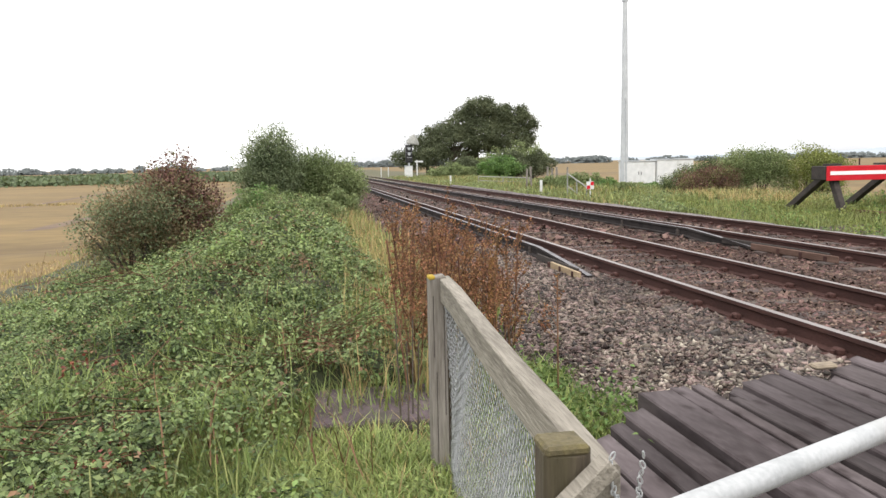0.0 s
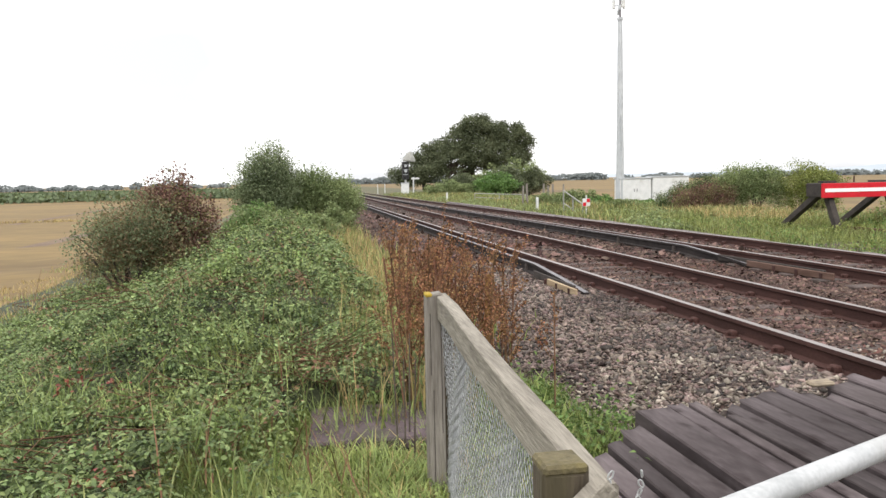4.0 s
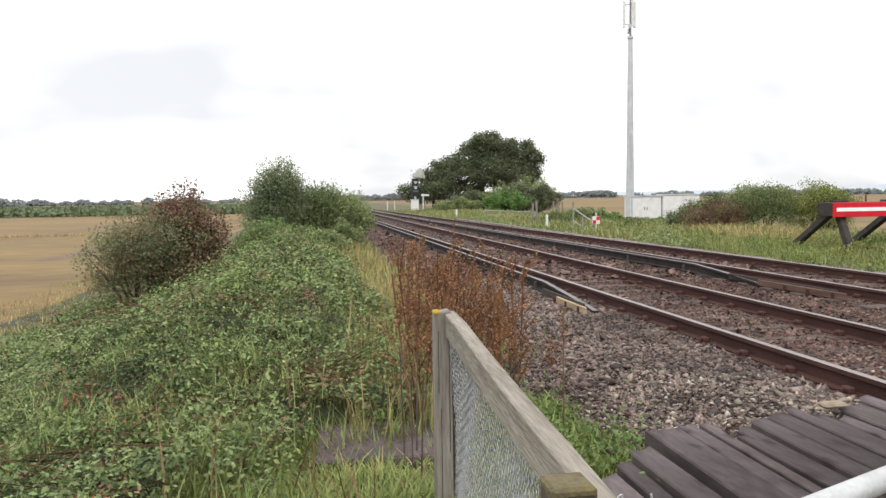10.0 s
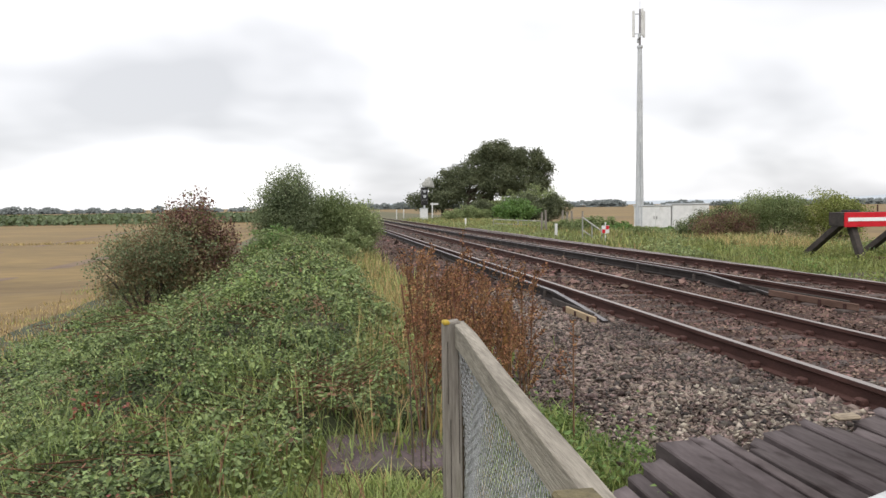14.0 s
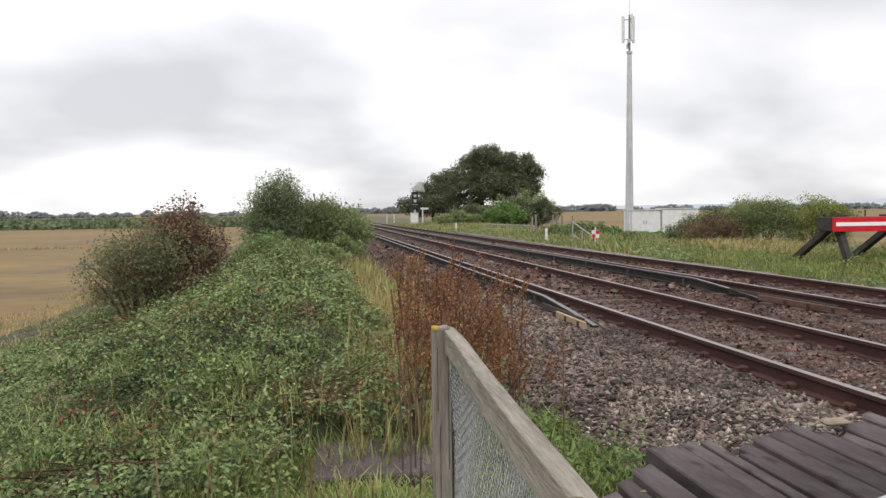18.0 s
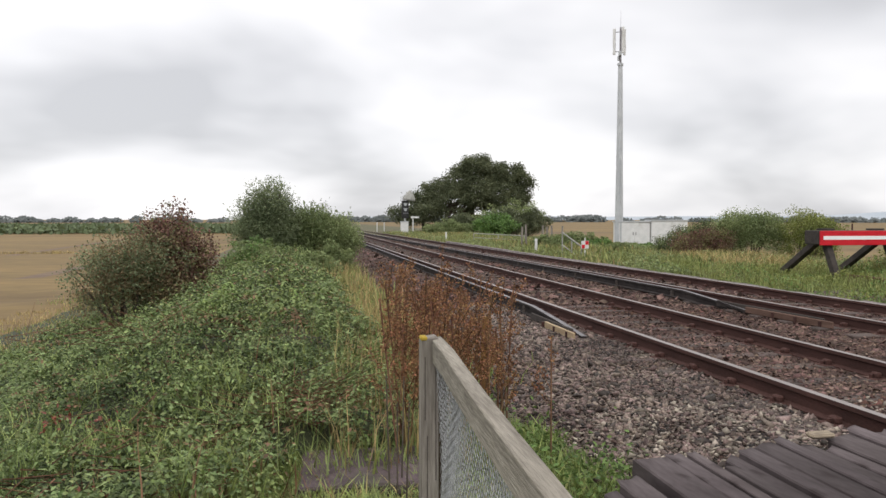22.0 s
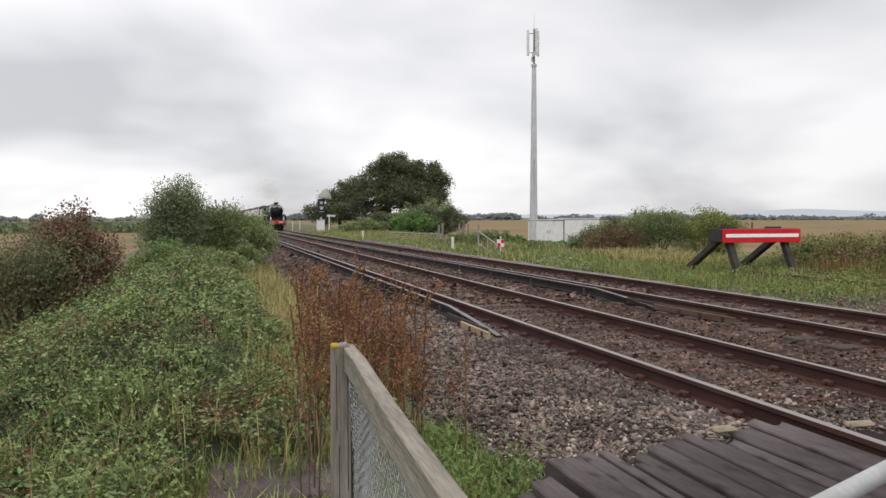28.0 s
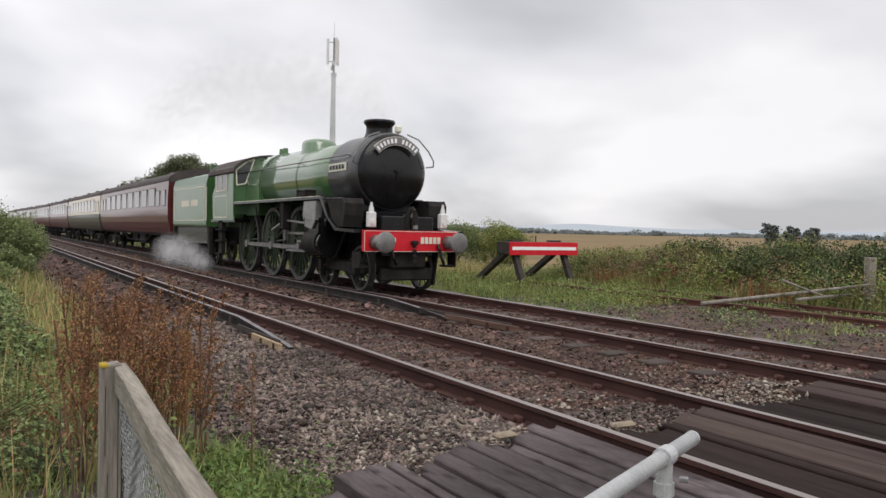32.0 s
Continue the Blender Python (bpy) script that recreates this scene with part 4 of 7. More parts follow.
def white_marker(x, y, h):
    o = part("marker_post", box(bmesh.new(), -0.06, 0.06, -0.05, 0.05, -0.2, h, 0.01), WHITE)
    tagged(o, "short white marker post beside the track", "post", "white marker posts").matrix_basis = pose(x, y, float(gz(x, y)))


for px_, py_, ph_ in ((7.6, 62, 0.7), (8.2, 40, 0.7), (6.9, 110, 1.3), (7.9, 110, 1.3)):
    white_marker(px_, py_, ph_)


def fallen_poles():
    for a, b, r in (((9.9, 12.6, -0.12), (13.4, 10.9, 0.35), 0.045), ((11.8, 11.6, 0.0), (13.2, 11.2, 0.12), 0.04), ((11.7, 11.9, 0.42), (12.3, 11.3, 0.1), 0.028)):
        o = part("fallen_pole", rod(bmesh.new(), a, b, r, r * 0.7, 8), FENCE_WOOD)
        tagged(o, "pale stripped pole lying against the gatepost", "pole", "fallen poles")


fallen_poles()


def signal():
    t = base("railway_signal", pose(9.2, 98, -0.4), "tall black colour-light signal with a pale hooded top", "signal")
    part("post", rod(bmesh.new(), (0, 0, -0.2), (0, 0, 3.6), 0.12, seg=10), GREY_STEEL, t)
    head = part("head", box(bmesh.new(), -0.42, 0.42, -0.2, 0.15, 1.9, 4.1, 0.05), BLACK, t, "black back plate")
    for k in range(3):
        z = 2.3 + k * 0.65
        bm = rod(bmesh.new(), (0, -0.5, z), (0, -0.2, z), 0.17, seg=12)
        part("lamp_hood", bm, GREY_STEEL if k else BLACK, head)
    bm = bmesh.new()
    lathe(bm, [(0.78, 4.15), (0.8, 4.3), (0.62, 4.75), (0.3, 5.2), (0.1, 5.4), (0, 5.42)], Matrix.Rotation(0.12, 4, "Y"), seg=9)
    part("hood", bm, OLD_GALV, t, "pale grey domed hood")
    for k in range(3):
        part("lamp_shelf", box(bmesh.new(), -0.3, 0.3, -0.55, -0.2, 2.5 + k * 0.6, 2.54 + k * 0.6, 0.01), GREY_STEEL, head, "pale lamp hood")
    part("side_post", rod(bmesh.new(), (1.0, 0.1, -0.2), (1.0, 0.1, 2.2), 0.08, seg=8), WHITE, t, "pale side post")
    part("side_plate", box(bmesh.new(), 0.72, 1.75, 0.0, 0.05, 1.9, 2.12, 0.01), WHITE, t, "small pale plate")
    c = base("location_case", pose(8.85, 96, -0.5), "white lineside equipment case beside the signal", "cabinet", "lineside cases")
    part("body", box(bmesh.new(), -0.45, 0.45, -0.35, 0.35, 0.1, 1.55, 0.03), WHITE, c)
    part("roof", box(bmesh.new(), -0.5, 0.5, -0.4, 0.4, 1.55, 1.62, 0.02), GREY_STEEL, c)
    part("plinth", box(bmesh.new(), -0.45, 0.45, -0.35, 0.35, -0.1, 0.1), CONCRETE, c)


signal()

# ---- plants ----


def canopy(x, y):
    """Top of the bramble mound along the bank."""
    full = np.interp(x, [-9.8, -8.2, -7, -5.8, -4.8, -3.9, -3.4, -3.0], [-1.08, -1.0, -0.58, 0.10, 0.44, 0.40, 0.2, -0.12])
    rise = np.clip((y - 2.2) / 5.0, 0, 1) ** 0.8
    rough_ = 0.10 * smooth_noise(x, y, 1.7, 5) + 0.10 * smooth_noise(x, y, 0.7, 6) + 0.085 * smooth_noise(x, y, 0.36, 7)
    return np.maximum(gz(x, y) + 0.12, (1 - rise) * (gz(x, y) + 0.22) + rise * full + rough_)


def sprays(name, count, y0, y1, power, size, length, per, label, material=None, lift=0.10, seed=0):
    """Arching bramble shoots, each with its leaves along it and a tilt of its own."""
    g = np.random.default_rng(seed)
    y = y0 + (y1 - y0) * g.uniform(0, 1, count) ** power
    x = g.uniform(-8.35, -3.15, count)
    clear = (np.abs(x + 3.68) < 0.42) & (y < 5.2) & (y > 4.0) | (y < 4.45 + 0.45 * smooth_noise(x, y, 1.1, 8)) & (x > -4.3 + 0.5 * smooth_noise(x, y, 0.7, 18))
    thick = smooth_noise(x, y, 1.5, 9 + seed) + 0.6 * smooth_noise(x, y, 0.45, 19 + seed) > -0.35
    x, y = x[~clear & thick], y[~clear & thick]
    n = len(x)
    a, ln, up = g.uniform(0, 2 * pi, n), length * g.uniform(0.5, 1.3, n), lift * g.uniform(-0.6, 1.3, n)
    rep = lambda v: np.repeat(v, per, 0)
    # each shoot arches over; its leaves lie out on both sides of it and droop with it
    s, w = g.uniform(-0.5, 0.5, n * per), g.normal(0, 0.26, n * per)
    ca, sa, ln_, up_ = np.cos(rep(a)), np.sin(rep(a)), rep(ln), rep(up)
    px, py = rep(x) + (ca * s - sa * w) * ln_, rep(y) + (sa * s + ca * w) * ln_
    arch = 1 - (1.9 * s) ** 2 - (2.2 * w) ** 2
    z = np.maximum(canopy(px, py), gz(px, py)) * 0.45 + np.maximum(canopy(rep(x), rep(y)), gz(rep(x), rep(y))) * 0.55 + up_ * arch - 0.05 + g.normal(0, 0.012, n * per)
    droop = np.maximum(up_, 0.03) / ln_
    face = unit(np.stack([(ca * s * 3.6 - sa * w * 4.8) * droop, (sa * s * 3.6 + ca * w * 4.8) * droop, np.ones(n * per)], 1))
    m = leaves(name, np.stack([px, py, np.maximum(z, gz(px, py))], 1), size * g.uniform(0.6, 1.3, n * per), material or LEAF_BRAMBLE, face, 0.34, 0.56)
    stuff(name, m, label, "brambles")


LEAF_PALE = surface("pale_bramble_leaf", (0.14, 0.19, 0.058), (0.25, 0.30, 0.110), 4.0, 0.6, 0, fine=11, vary=0.4, leaf=0.2, c=(0.20, 0.24, 0.070), spec=0.2)
# for the lower layer: leaf colour darkened to stand for shade inside the mat
LEAF_SHADE = surface("shaded_bramble_leaf", (0.040, 0.062, 0.024), (0.105, 0.142, 0.054), 3.0, 0.6, 0, fine=11, vary=0.45, leaf=0.1, spec=0.15)
LEAF_BROWN = surface("withered_leaf", (0.13, 0.075, 0.04), (0.23, 0.14, 0.07), 2.0, 0.7, 0, fine=11, vary=0.5, leaf=0.1, c=(0.22, 0.05, 0.03))
sprays("brambles", 3500, 2.4, 9, 1.0, 0.0315, 0.25, 30, "dense mat of grey-green bramble leaves on the bank", None, 0.17, 1)
sprays("bramble_dark_leaves", 5200, 2.4, 9, 1.0, 0.031, 0.32, 24, "bramble leaves low in the mat, coloured dark for shade", LEAF_SHADE, 0.0, 2)
sprays("bramble_pale_leaves", 1000, 2.4, 9, 1.0, 0.026, 0.26, 22, "pale young bramble shoots standing proud", LEAF_PALE, 0.2, 3)


def grass_sprigs():
    """Single low bramble sprigs and clover scattered through the rough grass."""
    n = 9000
    x, y = rng.uniform(-5.0, -3.0, n), rng.uniform(2.2, 5.2, n)
    k = slab_clear(x, y) & (smooth_noise(x, y, 0.35, 25) > 0.15)
    p = np.stack([x, y, gz(x, y) + 0.09 + rng.uniform(0, 0.07, n)], 1)[k]
    stuff("grass_sprigs", leaves("grass_sprigs", p, 0.026, LEAF_PALE, None, 0.5, 0.6), "small green sprigs scattered in the rough grass", "weeds")


slab_clear = lambda x, y: ~((np.abs(x + 3.58) < 0.28) & (y > 4.62) & (y < 5.3))
grass_sprigs()


def red_patch(x, y, z, r, n):
    d = rng.normal(0, r, (n, 3)) * np.array([1, 1, 0.45])
    stuff("red_leaf_patch", leaves("red_leaf_patch", d + np.array([x, y, z]), 0.035, LEAF_RED, None, 0.9), "cluster of bright red autumn leaves", "leaves")


for rx_, ry_, rz_, rr_, rn_ in ((-4.86, 3.95, 0.17, 0.06, 45), (-4.33, 4.5, 0.12, 0.03, 22), (-4.86, 4.37, 0.14, 0.04, 22), (-5.07, 5.5, 0.2, 0.05, 22), (-4.45, 5.0, 0.14, 0.04, 20), (-3.9, 5.6, 0.12, 0.06, 40), (-4.02, 6.0, 0.16, 0.1, 70), (-4.33, 4.6, 0.14, 0.04, 25), (-4.86, 4.3, 0.16, 0.04, 20), (-5.3, 5.4, 0.25, 0.06, 30)):
    red_patch(rx_, ry_, rz_, rr_, rn_)
sprays("withered_leaves", 850, 2.4, 10, 1.0, 0.033, 0.26, 16, "withered red-brown leaves among the brambles", LEAF_BROWN, 0.12, 4)
sprays("bramble_distance", 3300, 8.5, 27, 1.4, 0.052, 0.42, 24, "bramble thicket running along the embankment", None, 0.18, 5)
sprays("bramble_distance_dark", 2000, 8.5, 27, 1.4, 0.066, 0.6, 16, "low leaves of the further thicket, coloured dark for shade", LEAF_SHADE, 0.03, 6)
sprays("bramble_distance_pale", 1700, 8.5, 27, 1.4, 0.045, 0.6, 14, "pale shoots of the further thicket", LEAF_PALE, 0.26, 7)
sprays("withered_distance", 420, 9, 24, 1.3, 0.055, 0.5, 14, "rusty leaves in the further thicket", LEAF_BROWN, 0.2, 8)


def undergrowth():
    """A sheet just under the leaves, coloured dark for the shade in their gaps."""
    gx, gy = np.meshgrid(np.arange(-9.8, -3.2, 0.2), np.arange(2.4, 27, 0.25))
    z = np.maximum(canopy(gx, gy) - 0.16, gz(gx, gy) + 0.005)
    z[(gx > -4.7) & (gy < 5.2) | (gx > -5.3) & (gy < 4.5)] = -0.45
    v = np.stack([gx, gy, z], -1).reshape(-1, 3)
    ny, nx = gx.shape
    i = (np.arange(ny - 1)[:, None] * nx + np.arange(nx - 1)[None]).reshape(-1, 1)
    stuff("bramble_stems", fast_mesh("bramble_stems", v, i + np.array([0, 1, nx + 1, nx]), GAP_SHADE), "dark sheet standing for the shaded gaps under the bramble leaves", "brambles")


# near-black green: the shade between the leaves is put into this colour
GAP_SHADE = surface("bramble_gap_shade", (0.016, 0.022, 0.009), (0.05, 0.058, 0.024), 5, 0.95, 0.8, fine=40)
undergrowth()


def tufts(name, count, x0, x1, y0, y1, h, material, label, width=0.006, lean=0.4, power=1.0, clump=0.12, surf=None, mask=None):
    """Blades in loose clumps."""
    n = max(1, count // 12)
    cx, cy = rng.uniform(x0, x1, n), y0 + (y1 - y0) * rng.uniform(0, 1, n) ** power
    if mask is not None:
        keep = mask(cx, cy)
        cx, cy = cx[keep], cy[keep]
        n = len(cx)
    grow = np.repeat(rng.uniform(0.6, 1.15, n), 12)
    x, y = np.repeat(cx, 12) + rng.normal(0, clump, n * 12), np.repeat(cy, 12) + rng.normal(0, clump, n * 12)
    p = np.stack([x, y, (surf or gz)(x, y) - 0.02], 1)
    stuff(name, blades(name, p, h * grow, material, width, lean), label, "grass")


tufts("verge_grass", 46000, -5.3, -3.0, 2.0, 5.3, 0.11, GRASS, "rough green grass round the fence", 0.0034, 1.2, clump=0.07, surf=lambda x, y: gz(x, y) + 0.07 + 0.03 * smooth_noise(x, y, 0.5, 24), mask=slab_clear)
tufts("verge_grass_dry", 4200, -5.3, -3.0, 2.0, 5.3, 0.15, STRAW, "yellowing blades in the rough grass", 0.003, 1.2, clump=0.08, surf=lambda x, y: gz(x, y) + 0.04, mask=slab_clear)
tufts("bank_grass", 16000, -7.5, -4.0, 2.2, 7.0, 0.22, GRASS, "grass growing up through the brambles", 0.003, 1.2, surf=lambda x, y: canopy(x, y) - 0.1, mask=lambda x, y: (smooth_noise(x, y, 0.8, 21) > 0.1) & ~((x > -4.3) & (y > 3.9) & (y < 5.4)))
tufts("bank_grass_distance", 6000, -8.5, -3.6, 6, 22, 0.24, GRASS, "light grass tufts showing through the thicket", 0.008, 0.7, 1.3, surf=lambda x, y: canopy(x, y) - 0.16, mask=lambda x, y: smooth_noise(x, y, 2.6, 22) > 0.1)
tufts("brown_stems", 2600, -7.5, -3.7, 2.4, 9, 0.30, DOCK_STEM, "brown dead stems poking out of the brambles", 0.003, 1.2, surf=lambda x, y: canopy(x, y) - 0.14, mask=lambda x, y: smooth_noise(x, y, 0.9, 23) > 0.35)
tufts("straw_grass", 1300, -3.9, -2.9, 2.4, 5.2, 0.25, STRAW, "dry straw-coloured grass under the netting", 0.003, 0.8, mask=lambda x, y: ~((x < -3.25) & (y > 3.9)))
tufts("trackside_weeds", 5000, -3.15, -1.85, 4.3, 6.6, 0.16, GRASS, "low green weeds between fence and stone", 0.006, 0.8, clump=0.08, mask=lambda x, y: smooth_noise(x, y, 0.9, 31) + 0.9 - (x + 3.0) * 0.9 > 0)
tufts("tall_straw", 1400, -3.75, -2.9, 5.1, 11, 0.62, STRAW, "tall bleached grass stems along the fence line", 0.0035, 0.45, 1.3)
tufts("tall_green_grass", 9000, -4.2, -3.0, 5.0, 14, 0.34, GRASS, "tall green grass along the fence line", 0.005, 0.75, 1.2)
tufts("far_verge_grass", 9000, -4.0, -2.5, 10, 60, 0.45, STRAW, "pale dry grass along the ballast edge", 0.010, 0.5, 1.7, clump=0.3)
tufts("far_verge_green", 12000, -4.8, -2.5, 8, 60, 0.42, GRASS, "green verge grass along the ballast edge", 0.010, 0.6, 1.7, clump=0.3)


def twig_pile(name, x, y, z, count, spread, length, label):
    """Loose dead twigs lying across each other."""
    g = np.random.default_rng(int(x * -100))
    p = np.array([x, y, z]) + g.normal(0, 1, (count, 3)) * np.array([spread, spread * 0.8, 0.05])
    a, up = g.uniform(0, 2 * pi, count), g.uniform(-0.15, 0.55, count)
    d = np.stack([np.cos(a), np.sin(a), up], 1) * (length * g.uniform(0.4, 1.2, count))[:, None]
    r = 0.0035
    off = np.array([[r, 0, 0], [-r / 2, 0, r], [-r / 2, 0, -r]])
    v = np.stack([p[:, None] + off, p[:, None] + d[:, None] + off * 0.5], 1).reshape(-1, 3)
    i = np.arange(count)[:, None] * 6
    f = np.concatenate([i + np.array(q) for q in ((0, 1, 4, 3), (1, 2, 5, 4), (2, 0, 3, 5))])
    stuff(name, fast_mesh(name, v, f, DOCK_STEM), label, "twigs")


twig_pile("dead_twigs", -4.0, 5.75, 0.2, 190, 0.2, 0.42, "tangle of red-brown dead bramble canes")
def dark_stalks(x, y, n):
    bm = bmesh.new()
    k = random.Random(21)
    for _ in range(n):
        dx, dy, h = k.gauss(0, 0.05), k.gauss(0, 0.12), k.uniform(0.5, 0.85)
        rod(bm, (x + dx, y + dy, -0.2), (x + dx * 1.6, y + dy * 1.4, h - 0.2), 0.006, 0.003, 5)
    stuff("dark_stalks", mesh_of("dark_stalks", bm, BARK), "blackened dead stalks beside the fence post", "dead weeds")


dark_stalks(-3.49, 4.66, 4)
twig_pile("dead_twigs", -4.6, 5.2, 0.16, 60, 0.25, 0.32, "a few brown dead canes in the leaves")
twig_pile("dead_twigs", -5.4, 4.4, 0.14, 70, 0.35, 0.30, "scattered brown dead canes in the leaves")
twig_pile("dead_twigs", -5.2, 7.6, 0.42, 70, 0.5, 0.36, "thin dry canes standing out of the bank")


def fence_line_weeds():
    n = 15000
    y = 5.0 + 13 * rng.uniform(0, 1, n) ** 1.3
    x = rng.uniform(-4.3, -2.75, n)
    top = np.maximum(0.16 + 0.18 * smooth_noise(x, y, 0.9, 33), 0.03)
    p = np.stack([x, y, gz(x, y) + top * rng.uniform(0.2, 1.6, n)], 1)
    k = smooth_noise(x, y, 1.1, 34) > -0.2
    stuff("fence_line_weeds", leaves("fence_line_weeds", p[k], 0.05, LEAF_PALE, None, 0.8, 0.5), "leafy light green weeds along the fence line", "weeds")


fence_line_weeds()


LEAF_WEED = surface("weed_leaf", (0.085, 0.145, 0.038), (0.16, 0.235, 0.07), 1, 0.6, 0, fine=8, vary=0.45, leaf=0.25, spec=0.3)


def weed_leaves():
    n = 5000
    x, y = rng.uniform(-3.1, -1.9, n), rng.uniform(4.3, 6.4, n)
    k = smooth_noise(x, y, 0.9, 31) + 0.9 - (x + 3.0) * 0.9 > 0
    x, y = x[k], y[k]
    p = np.stack([x, y, np.maximum(bed_top(x, y), gz(x, y)) + rng.exponential(0.06, len(x))], 1)
    stuff("weed_leaves", leaves("weed_leaves", p, 0.045, LEAF_WEED, None, 0.7), "small green weeds creeping over the stone", "weeds")


weed_leaves()


def dead_docks():
    """Dead rust-coloured stalks with seed heads."""
    v, f, seeds = [], [], []
    k = random.Random(9)
    for j in range(84):
        x = k.gauss(-2.88, 0.25) if j > 6 else k.gauss(-3.36, 0.06)
        y = 5.6 + min(abs(k.gauss(0, 1.7)), 4.5) if j > 6 else k.uniform(4.9, 5.9)
        x = min(max(x, -3.5), -2.3)
        z0 = float(max(gz(x, y), -0.36))
        h = k.uniform(0.5, 1.14)
        lean = Vector((k.uniform(-0.12, 0.12), k.uniform(-0.12, 0.12), 0))
        tip = Vector((x, y, z0 + h)) + lean * h
        for (p0, p1, r) in [((x, y, z0 - 0.05), tip, 0.006)] + [(None, None, 0.003)] * k.randint(3, 7):
            if p0 is None:
                s = k.uniform(0.45, 0.95)
                a = k.uniform(0, 2 * pi)
                p0 = Vector((x, y, z0)).lerp(tip, s)
                p1 = p0 + Vector((cos(a) * 0.13, sin(a) * 0.13, k.uniform(0.12, 0.3)))
            p0, p1 = Vector(p0), Vector(p1)
            i = len(v)
            for q in (p0, p1):
                v += [(q.x + r, q.y, q.z), (q.x - r * 0.5, q.y + r * 0.87, q.z), (q.x - r * 0.5, q.y - r * 0.87, q.z)]
            f += [(i, i + 1, i + 4, i + 3), (i + 1, i + 2, i + 5, i + 4), (i + 2, i, i + 3, i + 5)]
            for _ in range(50 if r > 0.004 else 34):
                s = k.uniform(0.45 if r < 0.004 else 0.75, 1.0)
                q = p0.lerp(p1, s)
                seeds.append((q.x + k.gauss(0, 0.015), q.y + k.gauss(0, 0.015), q.z))
    stuff("dead_dock_stalks", fast_mesh("dead_dock_stalks", np.array(v), np.array(f), DOCK_STEM), "dead rust-brown dock stalks beside the ballast", "dead weeds")
    stuff("dock_seed_heads", leaves("dock_seed_heads", np.array(seeds), 0.0165, DEAD, None, 2.0, 0.9), "rust-orange dry seed heads on the dead stalks", "dead weeds")


dead_docks()


def reed_stalk(x, y, h):
    o = part("old_stake", rod(bmesh.new(), (0, 0, -0.2), (0.03, 0, h), 0.05, 0.042, 8), RUSTY_WOOD)
    tagged(o, "orange-lichened old wooden stake among dead stalks", "post").matrix_basis = pose(x, y, float(gz(x, y)))


RUSTY_WOOD = surface("lichened_stake", (0.17, 0.085, 0.03), (0.28, 0.15, 0.045), 8, 0.95, 0.6, fine=50, c=(0.12, 0.09, 0.06))
reed_stalk(-2.38, 7.45, 0.78)


def shrub(name, m, size, count, leaf, material, label, category, seed, branches=14, lumps=None, spiky=0.0, stem_mat=None, rise=0.15, second=None):
    """Stems fanning out into many small leaf clumps with an uneven outline; size: half widths and height."""
    g = np.random.default_rng(seed)
    k = random.Random(seed)
    t = base(name, m, label, category)
    sx, sy, h = size
    lumps = lumps or [(0, 0, 0.55, 1.0)]
    bm = bmesh.new()
    tips = []
    for b in range(branches):
        lx, ly, lz, lr = lumps[b % len(lumps)]
        a, rr = k.uniform(0, 2 * pi), k.uniform(0.15, 0.85) * lr
        tip = Vector(((lx + rr * cos(a)) * sx, (ly + rr * sin(a)) * sy, min(lz + k.uniform(-0.1, 0.35) * lr, 0.95) * h))
        foot = Vector((lx * sx * 0.4 + k.uniform(-0.1, 0.1) * sx, ly * sy * 0.4 + k.uniform(-0.1, 0.1) * sy, -0.15))
        mid = foot.lerp(tip, 0.5) + Vector((k.uniform(-0.1, 0.1) * sx, k.uniform(-0.1, 0.1) * sy, 0.1 * h))
        r = 0.012 * h + 0.008
        rod(bm, foot, mid, r, r * 0.6, 6)
        rod(bm, mid, tip, r * 0.6, r * 0.25, 5)
        tips.append(tip)
    part("branchwork", bm, stem_mat or BARK, t)
    # leaf clumps: gathered on shells of the lumps and on the shoots
    n_cl = max(40, count // 45)
    cl = []
    for c in range(n_cl):
        lx, ly, lz, lr = lumps[g.integers(len(lumps))]
        d = g.normal(size=3)
        d /= np.linalg.norm(d)
        rad = lr * (g.uniform(0.35, 1.0) ** 0.5) * (1 + 0.2 * min(max(g.normal(), -1), 1))
        q = np.array([(lx + d[0] * rad) * sx, (ly + d[1] * rad) * sy, (lz + d[2] * rad * 0.5) * h])
        if q[2] > rise * h * 0.3:
            cl.append(q)
    cl = np.array(cl)
    pick = g.integers(len(cl), size=count)
    spread = 0.085 * (sx + sy + h) / 3
    pts = cl[pick] + np.clip(g.normal(0, 1, (count, 3)), -1.5, 1.5) * spread * np.array([1, 1, 0.8])
    if spiky:
        ns = int(count * 0.10)
        j = g.integers(len(cl), size=ns // 10 + 1)
        top = cl[j] + 0
        s = np.repeat(top, 10, 0)[:ns]
        along = g.uniform(0, 1, (ns, 1)) * spiky * h
        way = np.repeat(unit(g.normal(0, 0.35, (len(top), 3)) + np.array([0, 0, 1.0])), 10, 0)[:ns]
        pts[:ns] = s + way * along
    pts[:, 2] = np.maximum(pts[:, 2], 0.02)
    # second: leaves that have turned, and the share of clumps that bear them
    turned = (pick % 100) < (second[1] * 100 if second else 0)
    part("crown", leaves("crown", pts[~turned], leaf * g.uniform(0.6, 1.4, (~turned).sum()), material, None, 1.2, 0.6), None, t)
    if second:
        part("turned_leaves", leaves("turned_leaves", pts[turned], leaf * g.uniform(0.6, 1.3, turned.sum()), second[0], None, 1.2, 0.6), None, t, "turned autumn leaves")
    return t


